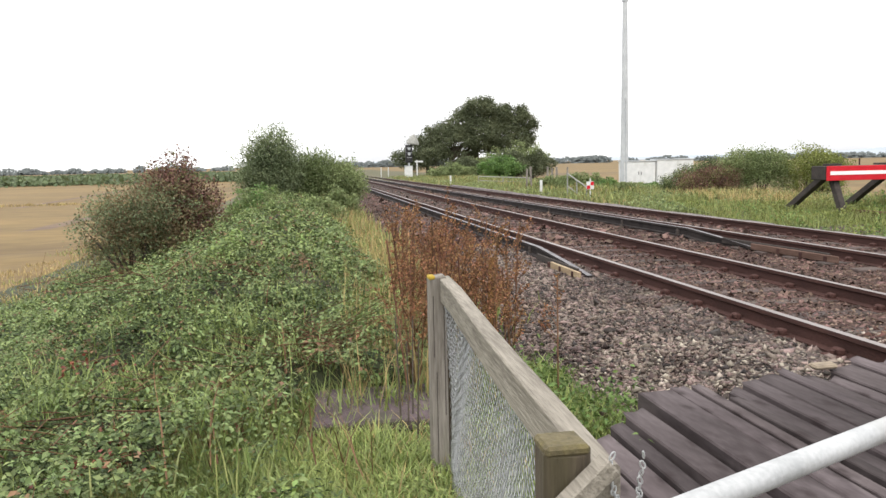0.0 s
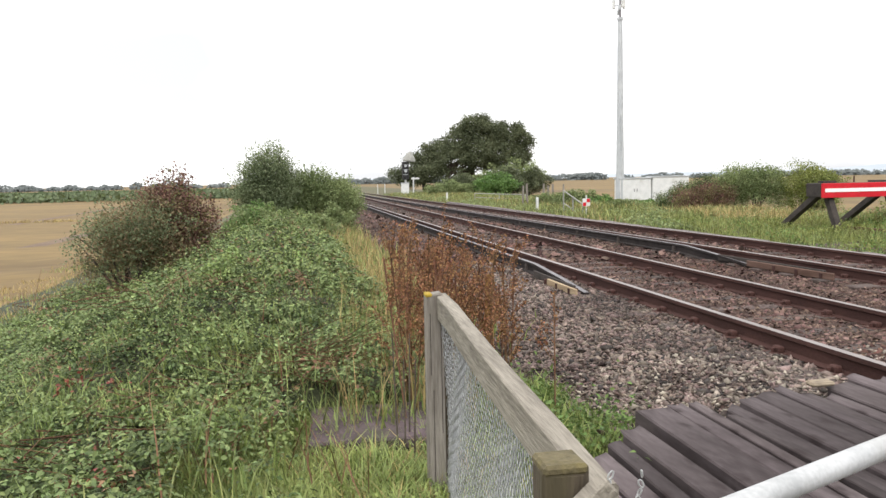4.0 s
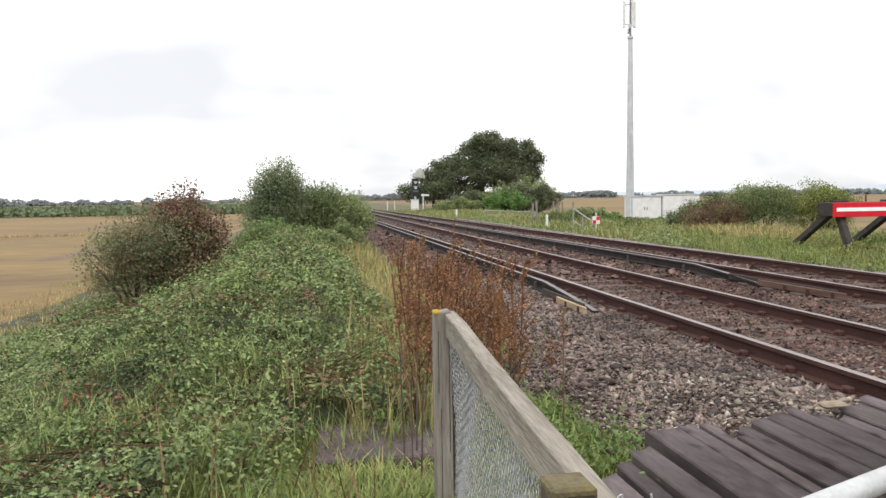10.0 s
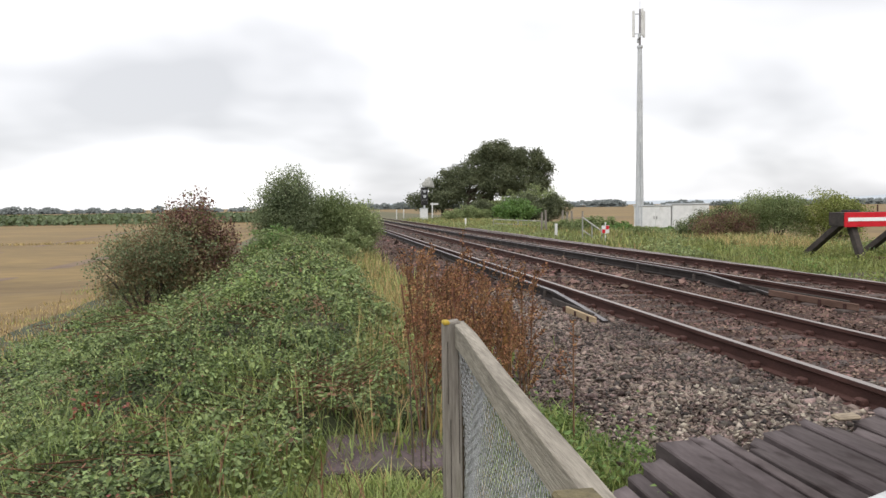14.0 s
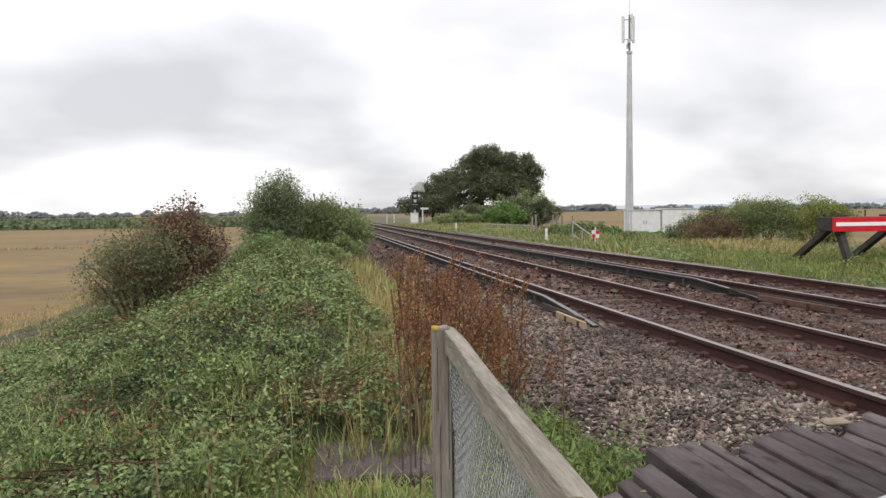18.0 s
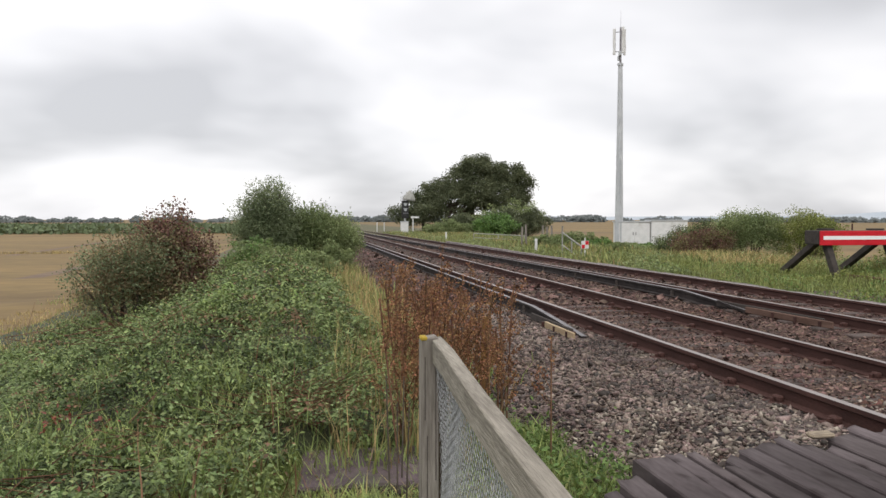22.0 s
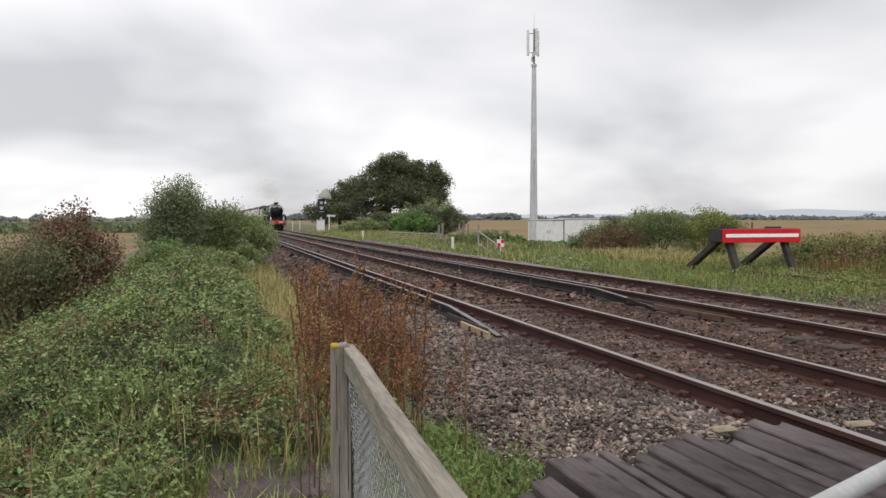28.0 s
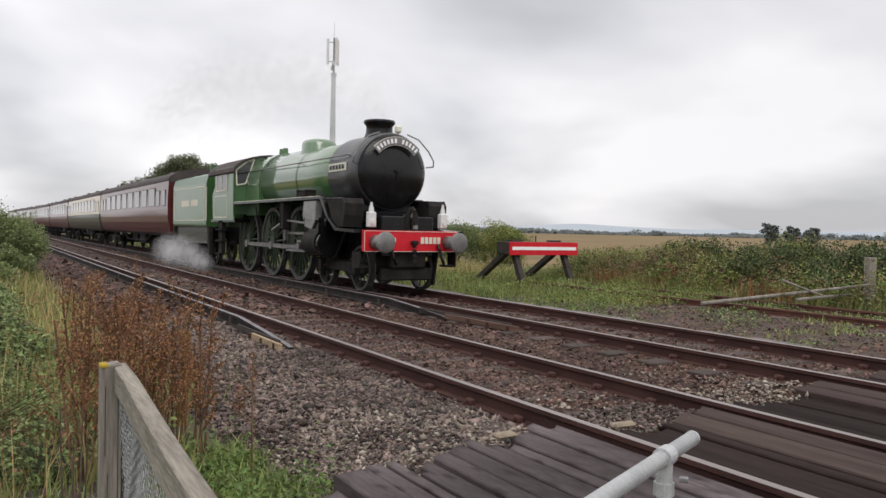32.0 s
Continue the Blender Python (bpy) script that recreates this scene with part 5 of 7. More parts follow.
LEAF_SALLOW = surface("dark_sallow_leaf", (0.138, 0.175, 0.092), (0.285, 0.33, 0.178), 0.7, 0.6, 0, fine=8, vary=0.45, leaf=0.42, spec=0.35)
LEAF_RUSTY = surface("rusty_olive_leaf", (0.18, 0.135, 0.075), (0.29, 0.225, 0.125), 0.8, 0.6, 0, fine=8, vary=0.4, leaf=0.35, spec=0.3)
shrub("hawthorn_bush", pose(-6.85, 15.4, -0.55), (1.02, 1.0, 2.15), 22000, 0.046, LEAF_SALLOW, "olive and rust-tinged bush on the field edge", "bush", 1, second=(LEAF_RUSTY, 0.5), lumps=[(-0.45, 0, 0.38, 0.6), (0.0, 0, 0.5, 0.62), (0.45, 0.1, 0.42, 0.62)], spiky=0.1)
shrub("hawthorn_bush", pose(-6.25, 15.9, -0.45), (0.82, 0.7, 2.25), 18000, 0.054, LEAF_HAW, "dark red-leaved hawthorn bush with bare twigs on top", "bush", 2, second=(LEAF_OLIVE, 0.25), lumps=[(0, 0, 0.62, 0.62), (0.35, 0, 0.45, 0.6), (-0.3, 0.2, 0.45, 0.7), (0.2, 0, 0.25, 0.7)], spiky=0.16)
shrub("sallow_bush", pose(-4.95, 25.5, -0.4), (1.08, 1.2, 3.0), 42000, 0.057, LEAF_SALLOW, "dense dark green sallow bush on the bank", "bush", 3, lumps=[(0.1, 0, 0.66, 0.62), (-0.3, 0, 0.5, 0.6), (0.35, 0, 0.5, 0.62), (0, 0, 0.3, 0.85)], spiky=0.17)
shrub("sallow_bush", pose(-3.45, 26.0, -0.35), (1.5, 1.3, 2.4), 36000, 0.063, LEAF_WILLOW, "lower spreading sallow bush beside the track", "bush", 4, lumps=[(-0.45, 0, 0.52, 0.5), (0.0, 0, 0.6, 0.5), (0.48, 0, 0.46, 0.5), (0, 0, 0.22, 0.9)], spiky=0.2)
shrub("bindweed_shrub", pose(-5.0, 19.5, -0.2), (0.75, 0.8, 1.2), 7500, 0.06, LEAF_WILLOW, "fresh green leafy shrub in the brambles", "bush", 5, second=(LEAF_FRESH, 0.3), lumps=[(0, 0, 0.5, 0.8), (-0.4, 0, 0.35, 0.6)])
shrub("bindweed_shrub", pose(-3.7, 20.0, -0.3), (0.8, 0.8, 0.95), 4500, 0.08, LEAF_WILLOW, "low green shrub in the brambles", "bush", 6, lumps=[(0, 0, 0.45, 0.8)])
shrub("bindweed_shrub", pose(-2.95, 23.5, -0.3), (0.55, 0.7, 1.15), 4000, 0.08, LEAF_WILLOW, "leafy shrub at the ballast's edge", "bush", 16, lumps=[(0, 0, 0.45, 0.8)])

# right-hand verge
LEAF_HEDGE = surface("hedge_leaf", (0.042, 0.060, 0.025), (0.125, 0.152, 0.064), 0.9, 0.6, 0, fine=8, vary=0.5, leaf=0.2, c=(0.11, 0.085, 0.04), spec=0.25)
MEADOW = surface("meadow_grass", (0.132, 0.165, 0.052), (0.285, 0.305, 0.110), 0.9, 0.65, 0, fine=9, vary=0.5, leaf=0.22, c=(0.235, 0.19, 0.08), spec=0.25)
shrub("mixed_hedge", pose(14.3, 34.5, -0.5), (1.9, 1.4, 2.2), 24000, 0.065, LEAF_HEDGE, "dark mixed hedge of olive and rust leaves by the cabinet", "hedge", 7, second=(LEAF_WILLOW, 0.4), lumps=[(-0.7, 0, 0.3, 0.45), (-0.2, 0, 0.45, 0.5), (0.4, 0, 0.55, 0.55), (0.2, 0, 0.25, 0.7)], spiky=0.12)
shrub("mixed_hedge", pose(13.5, 33.0, -0.5), (1.6, 1.2, 1.8), 13000, 0.065, LEAF_OLIVE, "dull rust and olive thorn bush before the hedge", "hedge", 17, second=(LEAF_HAW, 0.65), lumps=[(-0.2, 0, 0.4, 0.6), (0.4, 0, 0.5, 0.6)], spiky=0.12)
shrub("elder_bush", pose(16.4, 33.5, -0.5), (1.9, 1.6, 2.55), 28000, 0.07, LEAF_WILLOW, "grey-green elder bush behind the grass", "bush", 8, lumps=[(-0.35, 0, 0.55, 0.6), (0.3, 0, 0.55, 0.6), (0, 0, 0.25, 0.9)], spiky=0.1)
shrub("dogwood_bush", pose(18.3, 32.0, -0.5), (1.6, 1.4, 2.6), 20000, 0.07, LEAF_YELLOW, "yellow-green leafy dogwood bush in the verge", "bush", 9, lumps=[(-0.1, 0, 0.55, 0.65), (0.4, 0, 0.45, 0.6), (0, 0, 0.25, 0.8)], spiky=0.12)
for i_, (bx_, by_, bs_) in enumerate(((12.0, 45, 0.9), (13.3, 44.5, 0.6), (11.2, 47, 0.7), (14.2, 40, 0.45), (12.6, 39, 0.5))):
    shrub("verge_bush", pose(bx_, by_, -0.5), (1.4 * bs_, 1.1, 1.6 * bs_), 5000, 0.10, (LEAF_WILLOW, LEAF_FRESH)[i_ % 2], "rough green bush in front of the mast", "bush", 20 + i_, lumps=[(-0.3, 0, 0.45, 0.7), (0.4, 0, 0.4, 0.7)])
for i_, (bx_, by_, w_, h_, mat_) in enumerate(((14.4, 20.4, 1.6, 1.5, LEAF_OLIVE), (14.8, 17.6, 1.5, 1.75, LEAF_OLIVE), (16.6, 18.4, 1.9, 2.0, LEAF_HEDGE), (15.6, 15.2, 1.6, 1.95, LEAF_HEDGE), (14.5, 15.4, 1.0, 1.2, LEAF_YELLOW),
                                               (17.6, 15.8, 2.0, 2.25, LEAF_HEDGE), (16.4, 12.6, 1.7, 2.15, LEAF_HEDGE), (18.6, 13.0, 2.1, 2.35, LEAF_HEDGE), (15.0, 12.6, 1.0, 1.3, LEAF_HEDGE), (17.0, 9.8, 1.9, 2.25, LEAF_HEDGE),
                                               (18.0, 6.8, 2.2, 2.2, LEAF_HEDGE), (18.4, 21.0, 2.4, 1.9, LEAF_OLIVE), (16.4, 22.6, 1.8, 1.55, LEAF_YELLOW), (20.6, 17.6, 2.4, 2.2, LEAF_HEDGE), (20.6, 10.2, 2.4, 2.3, LEAF_HEDGE), (14.4, 10.6, 0.8, 0.95, LEAF_OLIVE))):
    shrub("bramble_hedge", pose(bx_, by_, -0.45), (w_, 1.5, h_ * 0.9), 12000, 0.075, mat_, "tangled bramble and thorn hedge along the field", "hedge", 40 + i_, lumps=[(-0.5, 0, 0.5, 0.6), (0.1, 0, 0.6, 0.6), (0.6, 0.2, 0.5, 0.55), (0, 0, 0.28, 0.95)], spiky=0.06, second=((LEAF_OLIVE, LEAF_HAW, LEAF_YELLOW)[i_ % 3], 0.3) if by_ > 14 else None)

tufts("buffer_grass", 22000, 6.6, 15.5, 14.0, 30, 0.30, MEADOW, "yellow-green grass round the buffer stop", 0.010, 0.6, 1.2, clump=0.22, mask=lambda x, y: (y > 18.5) | (np.abs(x - 10.6) > 0.35) & (np.abs(x - 12.1) > 0.35) & (x > 9.0 - (y - 14) * 0.6))
tufts("golden_grass", 6000, 10.8, 15.5, 24, 33, 0.42, STRAW, "golden dry grass before the hedge", 0.010, 0.9, 1.0, clump=0.22, mask=lambda x, y: smooth_noise(x, y, 3.0, 51) + 0.4 > 0)
tufts("siding_weeds", 7500, 6.4, 13.5, 7.0, 18, 0.2, GRASS, "tufts of weed between the siding rails", 0.009, 0.7, 1.0, clump=0.12, mask=lambda x, y: smooth_noise(x, y, 1.8, 61) > 0.4)
tufts("verge_meadow", 16000, 12.6, 18.5, 6.0, 24, 0.45, MEADOW, "rough meadow grass before the hedge", 0.010, 0.5, 1.0, clump=0.25)
tufts("verge_meadow_dry", 6000, 12.5, 18.5, 8.0, 24, 0.6, STRAW, "dry stalks in the rough meadow", 0.009, 0.4, 1.0, clump=0.25, mask=lambda x, y: smooth_noise(x, y, 2.2, 71) > 0.0)
tufts("sorrel_patch", 10000, 12.7, 16.5, 9.0, 20, 0.6, DEAD, "rust-brown sorrel in the meadow", 0.008, 0.4, 1.0, clump=0.2, mask=lambda x, y: smooth_noise(x, y, 2.0, 81) > 0.25)
tufts("far_track_verge", 16000, 6.6, 15, 28, 100, 0.38, MEADOW, "green verge beyond the far track", 0.02, 0.8, 1.6, clump=0.5)
tufts("far_track_straw", 6000, 6.6, 15, 26, 100, 0.4, STRAW, "dry patches in the far verge", 0.018, 0.7, 1.6, clump=0.4, mask=lambda x, y: smooth_noise(x, y, 5.0, 53) > 0.1)


def low_plants(name, n, region, size, material, height, seed, label):
    x, y = rng.uniform(region[0], region[1], n), rng.uniform(region[2], region[3], n)
    k = smooth_noise(x, y, 1.6, seed) > -0.15
    x, y = x[k], y[k]
    top = np.maximum(height * (0.6 + 0.6 * smooth_noise(x, y, 1.0, seed + 1)), 0.03)
    p = np.stack([x, y, gz(x, y) + top * rng.uniform(0.1, 1.3, len(x))], 1)
    stuff(name, leaves(name, p, size, material, None, 0.8), label, "weeds")


low_plants("clover_patches", 24000, (6.9, 15.5, 13.5, 27), 0.06, LEAF_YELLOW, 0.2, 111, "yellow-green weeds round the buffer stop")
low_plants("dock_leaves", 9000, (6.9, 15.5, 13.5, 27), 0.07, LEAF_FRESH, 0.24, 113, "fresh green dock leaves round the buffer stop")
low_plants("buffer_sward", 18000, (8.6, 14.6, 14.5, 25), 0.07, LEAF_YELLOW, 0.22, 151, "lush yellow-green sward round the buffer stop")
low_plants("creeping_weeds", 14000, (6.6, 13.0, 8, 18), 0.06, LEAF_BRAMBLE, 0.14, 117, "low green weeds creeping over the siding")
low_plants("meadow_herbs", 11000, (12.7, 14.9, 9, 21), 0.08, LEAF_YELLOW, 0.8, 121, "tall yellow-green herbs before the hedge")
low_plants("meadow_rust", 8000, (12.7, 14.7, 8, 20), 0.07, LEAF_BROWN, 0.75, 131, "rust-brown sorrel and dock before the hedge")
low_plants("meadow_green", 9000, (12.7, 15.0, 8, 23), 0.075, LEAF_FRESH, 0.7, 141, "green nettles before the hedge")
low_plants("meadow_weeds", 14000, (12.6, 17.5, 7, 23), 0.07, LEAF_OLIVE, 0.5, 115, "rusty olive weeds before the hedge")


def verge_leaves():
    n = 26000
    x, y = rng.uniform(6.6, 15.5, n), 22 + 78 * rng.uniform(0, 1, n) ** 1.6
    k = smooth_noise(x, y, 3.5, 55) > -0.1
    x, y = x[k], y[k]
    top = 0.16 + 0.14 * smooth_noise(x, y, 2.2, 56)
    p = np.stack([x, y, gz(x, y) + np.maximum(top, 0.03) * rng.uniform(0.2, 1.5, len(x))], 1)
    stuff("verge_plants", leaves("verge_plants", p, 0.12, LEAF_WILLOW, None, 0.8), "low leafy plants covering the far verge", "weeds")


verge_leaves()


def oak_tree(m, trunks, crowns, count, leaf, label, seed):
    g = np.random.default_rng(seed)
    k = random.Random(seed)
    t = base("oak_tree", m, label, "tree")
    bm = bmesh.new()
    for x, y, h, r in trunks:
        rod(bm, (x, y, -0.5), (x * 1.05, y, h * 0.45), r, r * 0.75, 9)
        for _ in range(9):
            c = crowns[k.randrange(len(crowns))]
            s = Vector((x, y, h * k.uniform(0.2, 0.45)))
            e = Vector((c[0] + k.uniform(-0.5, 0.5) * c[3], c[1], c[2] + k.uniform(-0.3, 0.5) * c[3]))
            mid = s.lerp(e, 0.5) + Vector((0, 0, 0.6))
            rod(bm, s, mid, r * 0.45, r * 0.25, 6)
            rod(bm, mid, e, r * 0.25, r * 0.06, 5)
    part("trunk", bm, BARK, t)
    w = np.array([c[3] ** 2 for c in crowns])
    n_cl = 460
    which = g.choice(len(crowns), n_cl, p=w / w.sum())
    c = np.array(crowns)[which]
    d = unit(g.normal(size=(n_cl, 3)))
    rad = c[:, 3:4] * g.uniform(0.45, 1.0, (n_cl, 1)) ** 0.45 * (1 + 0.13 * g.normal(size=(n_cl, 1)))
    cl = c[:, :3] + d * rad * np.array([1, 0.8, 0.8])
    pick = g.integers(n_cl, size=count)
    pts = cl[pick] + np.clip(g.normal(0, 0.42, (count, 3)), -0.9, 0.9) * np.array([1, 1, 0.75])
    pts[:, 2] = np.maximum(pts[:, 2], 0.1)
    part("crown", leaves("crown", pts, leaf * g.uniform(0.6, 1.4, count), LEAF_OAK, None, 1.2, 0.65), None, t)


oak_tree(pose(18.6, 104, -0.5), [(0.5, 0, 9, 0.4), (3.5, 0.5, 9.5, 0.38), (-3.0, -0.5, 7.5, 0.32), (-6, 0, 6, 0.28)],
         [(-9.2, 0, 2.6, 1.4), (-7.7, 0, 3.4, 1.6), (-5.7, 0, 4.6, 1.8), (-3.5, 0, 5.8, 1.9), (-1.2, 0, 7.1, 2.1), (1.2, 0, 8.4, 2.3), (3.4, 0.3, 8.1, 2.3), (5.6, 0, 7.8, 2.0), (7.4, 0, 7.0, 1.7), (7.9, 0, 5.3, 1.1),
          (3.9, -1, 5.2, 2.1), (1, -1, 5.0, 2.7), (-2.5, -1, 4.4, 2.5), (-5.5, -1, 3.0, 2.1), (6.0, -1, 4.0, 1.6), (-8, -1, 2.0, 1.4)],
         90000, 0.215, "spreading group of dark green oaks leaning towards the mast", 3)
for i_, (bx_, by_, w_, h_, mat_) in enumerate(((20.0, 87, 3.6, 4.6, LEAF_WILLOW), (21.4, 86, 2.4, 3.5, LEAF_OAK), (16.6, 82, 2.3, 2.9, LEAF_FRESH), (12.6, 88, 2.6, 2.0, LEAF_WILLOW), (18.2, 85, 2.5, 3.6, LEAF_OAK), (14.5, 90, 2.0, 3.0, LEAF_OAK), (17.4, 92, 3.2, 3.2, LEAF_WILLOW))):
    shrub("thicket", pose(bx_, by_, -0.5), (w_, 2.2, h_), 9000, 0.18, mat_, "bushy thicket at the foot of the oaks", "bush", 60 + i_, lumps=[(-0.4, 0, 0.45, 0.55), (0.2, 0, 0.55, 0.6), (0.6, 0, 0.4, 0.5), (0, 0, 0.25, 0.9)])


def far_strip(name, x0, x1, y0, y1, count, h, size, material, label, category, surf_z):
    s = rng.uniform(0, 1, count)
    x, y = x0 + (x1 - x0) * s, y0 + (y1 - y0) * s + rng.normal(0, 6, count)
    hh = h * np.clip(0.92 + 0.08 * smooth_noise(x, x * 0 + 3, 60, 91) + 0.05 * smooth_noise(x, x * 0, 18, 92), 0.7, 1.1)
    p = np.stack([x, y, surf_z + hh * rng.uniform(0, 1, count) ** 0.7], 1)
    stuff(name, leaves(name, p, size * rng.uniform(0.6, 1.5, count), material, np.array([0, -1.0, 0.3]), 0.5, 0.8), label, category)


def far_woods(name, x0, x1, y0, y1, count, h, size, material, label, category, surf_z):
    """Rounded crowns of many leaf clumps standing in a broken line, over a low hedge."""
    g = np.random.default_rng(int(abs(x1)))
    n = int(math.hypot(x1 - x0, y1 - y0) / 4)
    s = np.sort(g.uniform(0, 1, n))
    cx, cy = x0 + (x1 - x0) * s, y0 + (y1 - y0) * s
    tall = np.clip(0.55 + 0.45 * smooth_noise(cx, cx * 0, 90, 93) + 0.22 * g.normal(size=n), 0.36, 1.1)
    ch, cw = h * tall, 2.5 + 4.5 * tall * g.uniform(0.6, 1.3, n)
    pick = g.integers(n, size=count)
    a, r = g.uniform(0, pi, count), np.sqrt(g.uniform(0, 1, count))
    along = np.array([x1 - x0, y1 - y0]) / math.hypot(x1 - x0, y1 - y0)
    off = np.cos(a) * r * cw[pick]
    p = np.stack([cx[pick] + along[0] * off, cy[pick] + along[1] * off + g.normal(0, 3, count), surf_z + np.sin(a) * r * ch[pick]], 1)
    stuff(name, leaves(name, p, size * g.uniform(0.7, 1.4, count), material, np.array([0, -0.7, 0.7]), 0.2, 0.9), label, category)


far_strip("maize_crop", -190, -6, 150, 150, 30000, 1.75, 0.7, CORN, "tall green maize crop beyond the stubble", "crop", -1.1)
far_woods("far_treeline", -560, 40, 560, 640, 14000, 6.3, 2.0, HAZED_WOOD, "distant line of trees on the horizon", "trees", -1)
far_woods("far_treeline", 20, 900, 640, 430, 18000, 5.2, 2.0, HAZED_WOOD, "distant hedgerow trees behind the golden field", "trees", -1)
far_woods("far_treeline", 300, 1300, 520, 60, 18000, 4.8, 2.0, HAZED_WOOD, "distant woods along the fields", "trees", -1)
for i_, (bx_, by_) in enumerate(((141.2, 107.3), (143.8, 103.8), (145.9, 100.6))):
    shrub("field_tree", pose(bx_, by_, -0.8), ((2.8, 1.9, 1.8)[i_], 1.9, 5.0 - 0.3 * i_), 2500, 0.45, HAZED_WOOD, "small round tree standing in the far field", "tree", 80 + i_, lumps=[(0, 0, 0.62, 0.7), (0.3, 0, 0.5, 0.7), (-0.3, 0, 0.45, 0.7)])


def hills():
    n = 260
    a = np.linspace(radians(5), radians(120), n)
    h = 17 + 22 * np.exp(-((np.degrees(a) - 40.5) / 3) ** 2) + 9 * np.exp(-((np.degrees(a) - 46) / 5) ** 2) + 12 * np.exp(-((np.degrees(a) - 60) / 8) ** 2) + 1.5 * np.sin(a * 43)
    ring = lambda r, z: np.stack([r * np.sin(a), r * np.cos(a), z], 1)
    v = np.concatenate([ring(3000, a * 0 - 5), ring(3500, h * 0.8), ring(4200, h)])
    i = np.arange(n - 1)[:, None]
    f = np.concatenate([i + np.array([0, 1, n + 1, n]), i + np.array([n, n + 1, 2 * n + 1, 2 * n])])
    tagged(new("backdrop_hills", fast_mesh("backdrop_hills", v, f, HAZED_HILL)), "downs on the horizon, coloured pale blue-grey for haze", "hills", kind="structure")


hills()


def farm_track(name, pts, width, label):
    v = []
    for k, (x, y) in enumerate(pts):
        v += [(x - width / 2, y, -1.09), (x + width / 2, y, -1.09)]
    f = np.array([(2 * k, 2 * k + 1, 2 * k + 3, 2 * k + 2) for k in range(len(pts) - 1)])
    tagged(new(name, fast_mesh(name, np.array(v, float), f, EARTH)), label, "track", kind="structure")


EARTH = surface("bare_earth", (0.10, 0.066, 0.046), (0.175, 0.118, 0.078), 0.9, 0.95, 0.5, fine=8, c=(0.19, 0.13, 0.065))
farm_track("farm_track", [(-16.9 + 0.05 * y + 0.12 * sin(y * 0.4), y) for y in range(22, 75, 2)], 0.9, "bare brown wheel track across the stubble")
farm_track("tramline", [(-22 - 0.02 * y + 0.5 * sin(y * 0.05), y) for y in range(20, 150, 5)], 0.7, "thin wheel mark in the stubble")
tufts("field_strip", 2600, -60, -15.5, 60.4, 62.0, 0.22, STRAW, "thin ridge of uncut straw across the stubble", 0.02, 0.6, clump=0.2)
tufts("field_margin", 4500, -11.0, -8.4, 9, 34, 0.13, STRAW, "rank dry grass at the edge of the stubble", 0.008, 0.7, 1.2, clump=0.2)
tufts("field_margin_green", 7000, -10.8, -7.8, 7, 30, 0.13, GRASS, "green tufts at the edge of the stubble", 0.008, 0.7, 1.2, clump=0.2, mask=lambda x, y: smooth_noise(x, y, 2.0, 95) > 0.1)

# ---- the train ----


def gloss(m, weight, rough=0.06):
    """A coat of varnish over the paint."""
    p = m.node_tree.nodes["Principled BSDF"]
    p.inputs["Coat Weight"].default_value, p.inputs["Coat Roughness"].default_value = weight, rough


GREEN = surface("apple_green_paint", (0.046, 0.120, 0.040), (0.066, 0.150, 0.052), 1.5, 0.3, 0.02, fine=40, spec=0.5)
gloss(GREEN, 0.4)
BOILER_GREEN = surface("polished_green_cladding", (0.050, 0.125, 0.042), (0.070, 0.155, 0.055), 1.5, 0.3, 0.02, fine=40, spec=0.5)
gloss(BOILER_GREEN, 1.0)
BOILER_GREEN.node_tree.nodes["Principled BSDF"].inputs["Coat IOR"].default_value = 1.9
LOCO_BLACK = surface("locomotive_black", (0.005, 0.005, 0.006), (0.011, 0.011, 0.012), 3, 0.2, 0.05, fine=40, spec=0.3)
GRIME = surface("sooty_running_gear", (0.011, 0.010, 0.010), (0.036, 0.032, 0.030), 4, 0.75, 0.3, 0.0, fine=40, spec=0.15)
SMOKEBOX = surface("smokebox_grey", (0.014, 0.014, 0.017), (0.028, 0.028, 0.033), 3, 0.32, 0.08, fine=40, spec=0.9)
STEEL = surface("bright_rod_steel", (0.13, 0.125, 0.12), (0.25, 0.245, 0.24), 4, 0.45, 0.1, 0.4, fine=50)
MAROON = surface("maroon_paint", (0.075, 0.012, 0.014), (0.105, 0.018, 0.020), 2, 0.35, 0.0, fine=40, spec=0.3)
gloss(MAROON, 0.45)
CREAM = surface("cream_paint", (0.62, 0.54, 0.40), (0.72, 0.65, 0.52), 2, 0.3, 0.02, fine=40)
UMBER = surface("dark_green_brown_paint", (0.035, 0.04, 0.022), (0.055, 0.06, 0.034), 2, 0.4, 0.02, fine=40, spec=0.3)
gloss(UMBER, 0.3)
ROOF = surface("coach_roof_grey", (0.045, 0.036, 0.036), (0.085, 0.07, 0.068), 2, 0.75, 0.1, fine=20, spec=0.25)
GLASS = surface("dark_coach_glass", (0.012, 0.013, 0.015), (0.025, 0.026, 0.029), 2, 0.05, 0.0, spec=0.9)
LINING = surface("cream_lining", (0.62, 0.60, 0.48), (0.72, 0.70, 0.58), 6, 0.5, 0.0)
TYRE = surface("wheel_tyre_steel", (0.045, 0.044, 0.042), (0.10, 0.098, 0.094), 4, 0.6, 0.1, 0.2, fine=40, spec=0.3)
CLADDING = surface("cylinder_sheet", (0.17, 0.17, 0.17), (0.30, 0.30, 0.295), 3, 0.4, 0.05, 0.2, fine=30)
GREEN_WHEEL = surface("green_wheel_paint", (0.024, 0.038, 0.020), (0.05, 0.068, 0.04), 4, 0.6, 0.2, fine=40, spec=0.2)
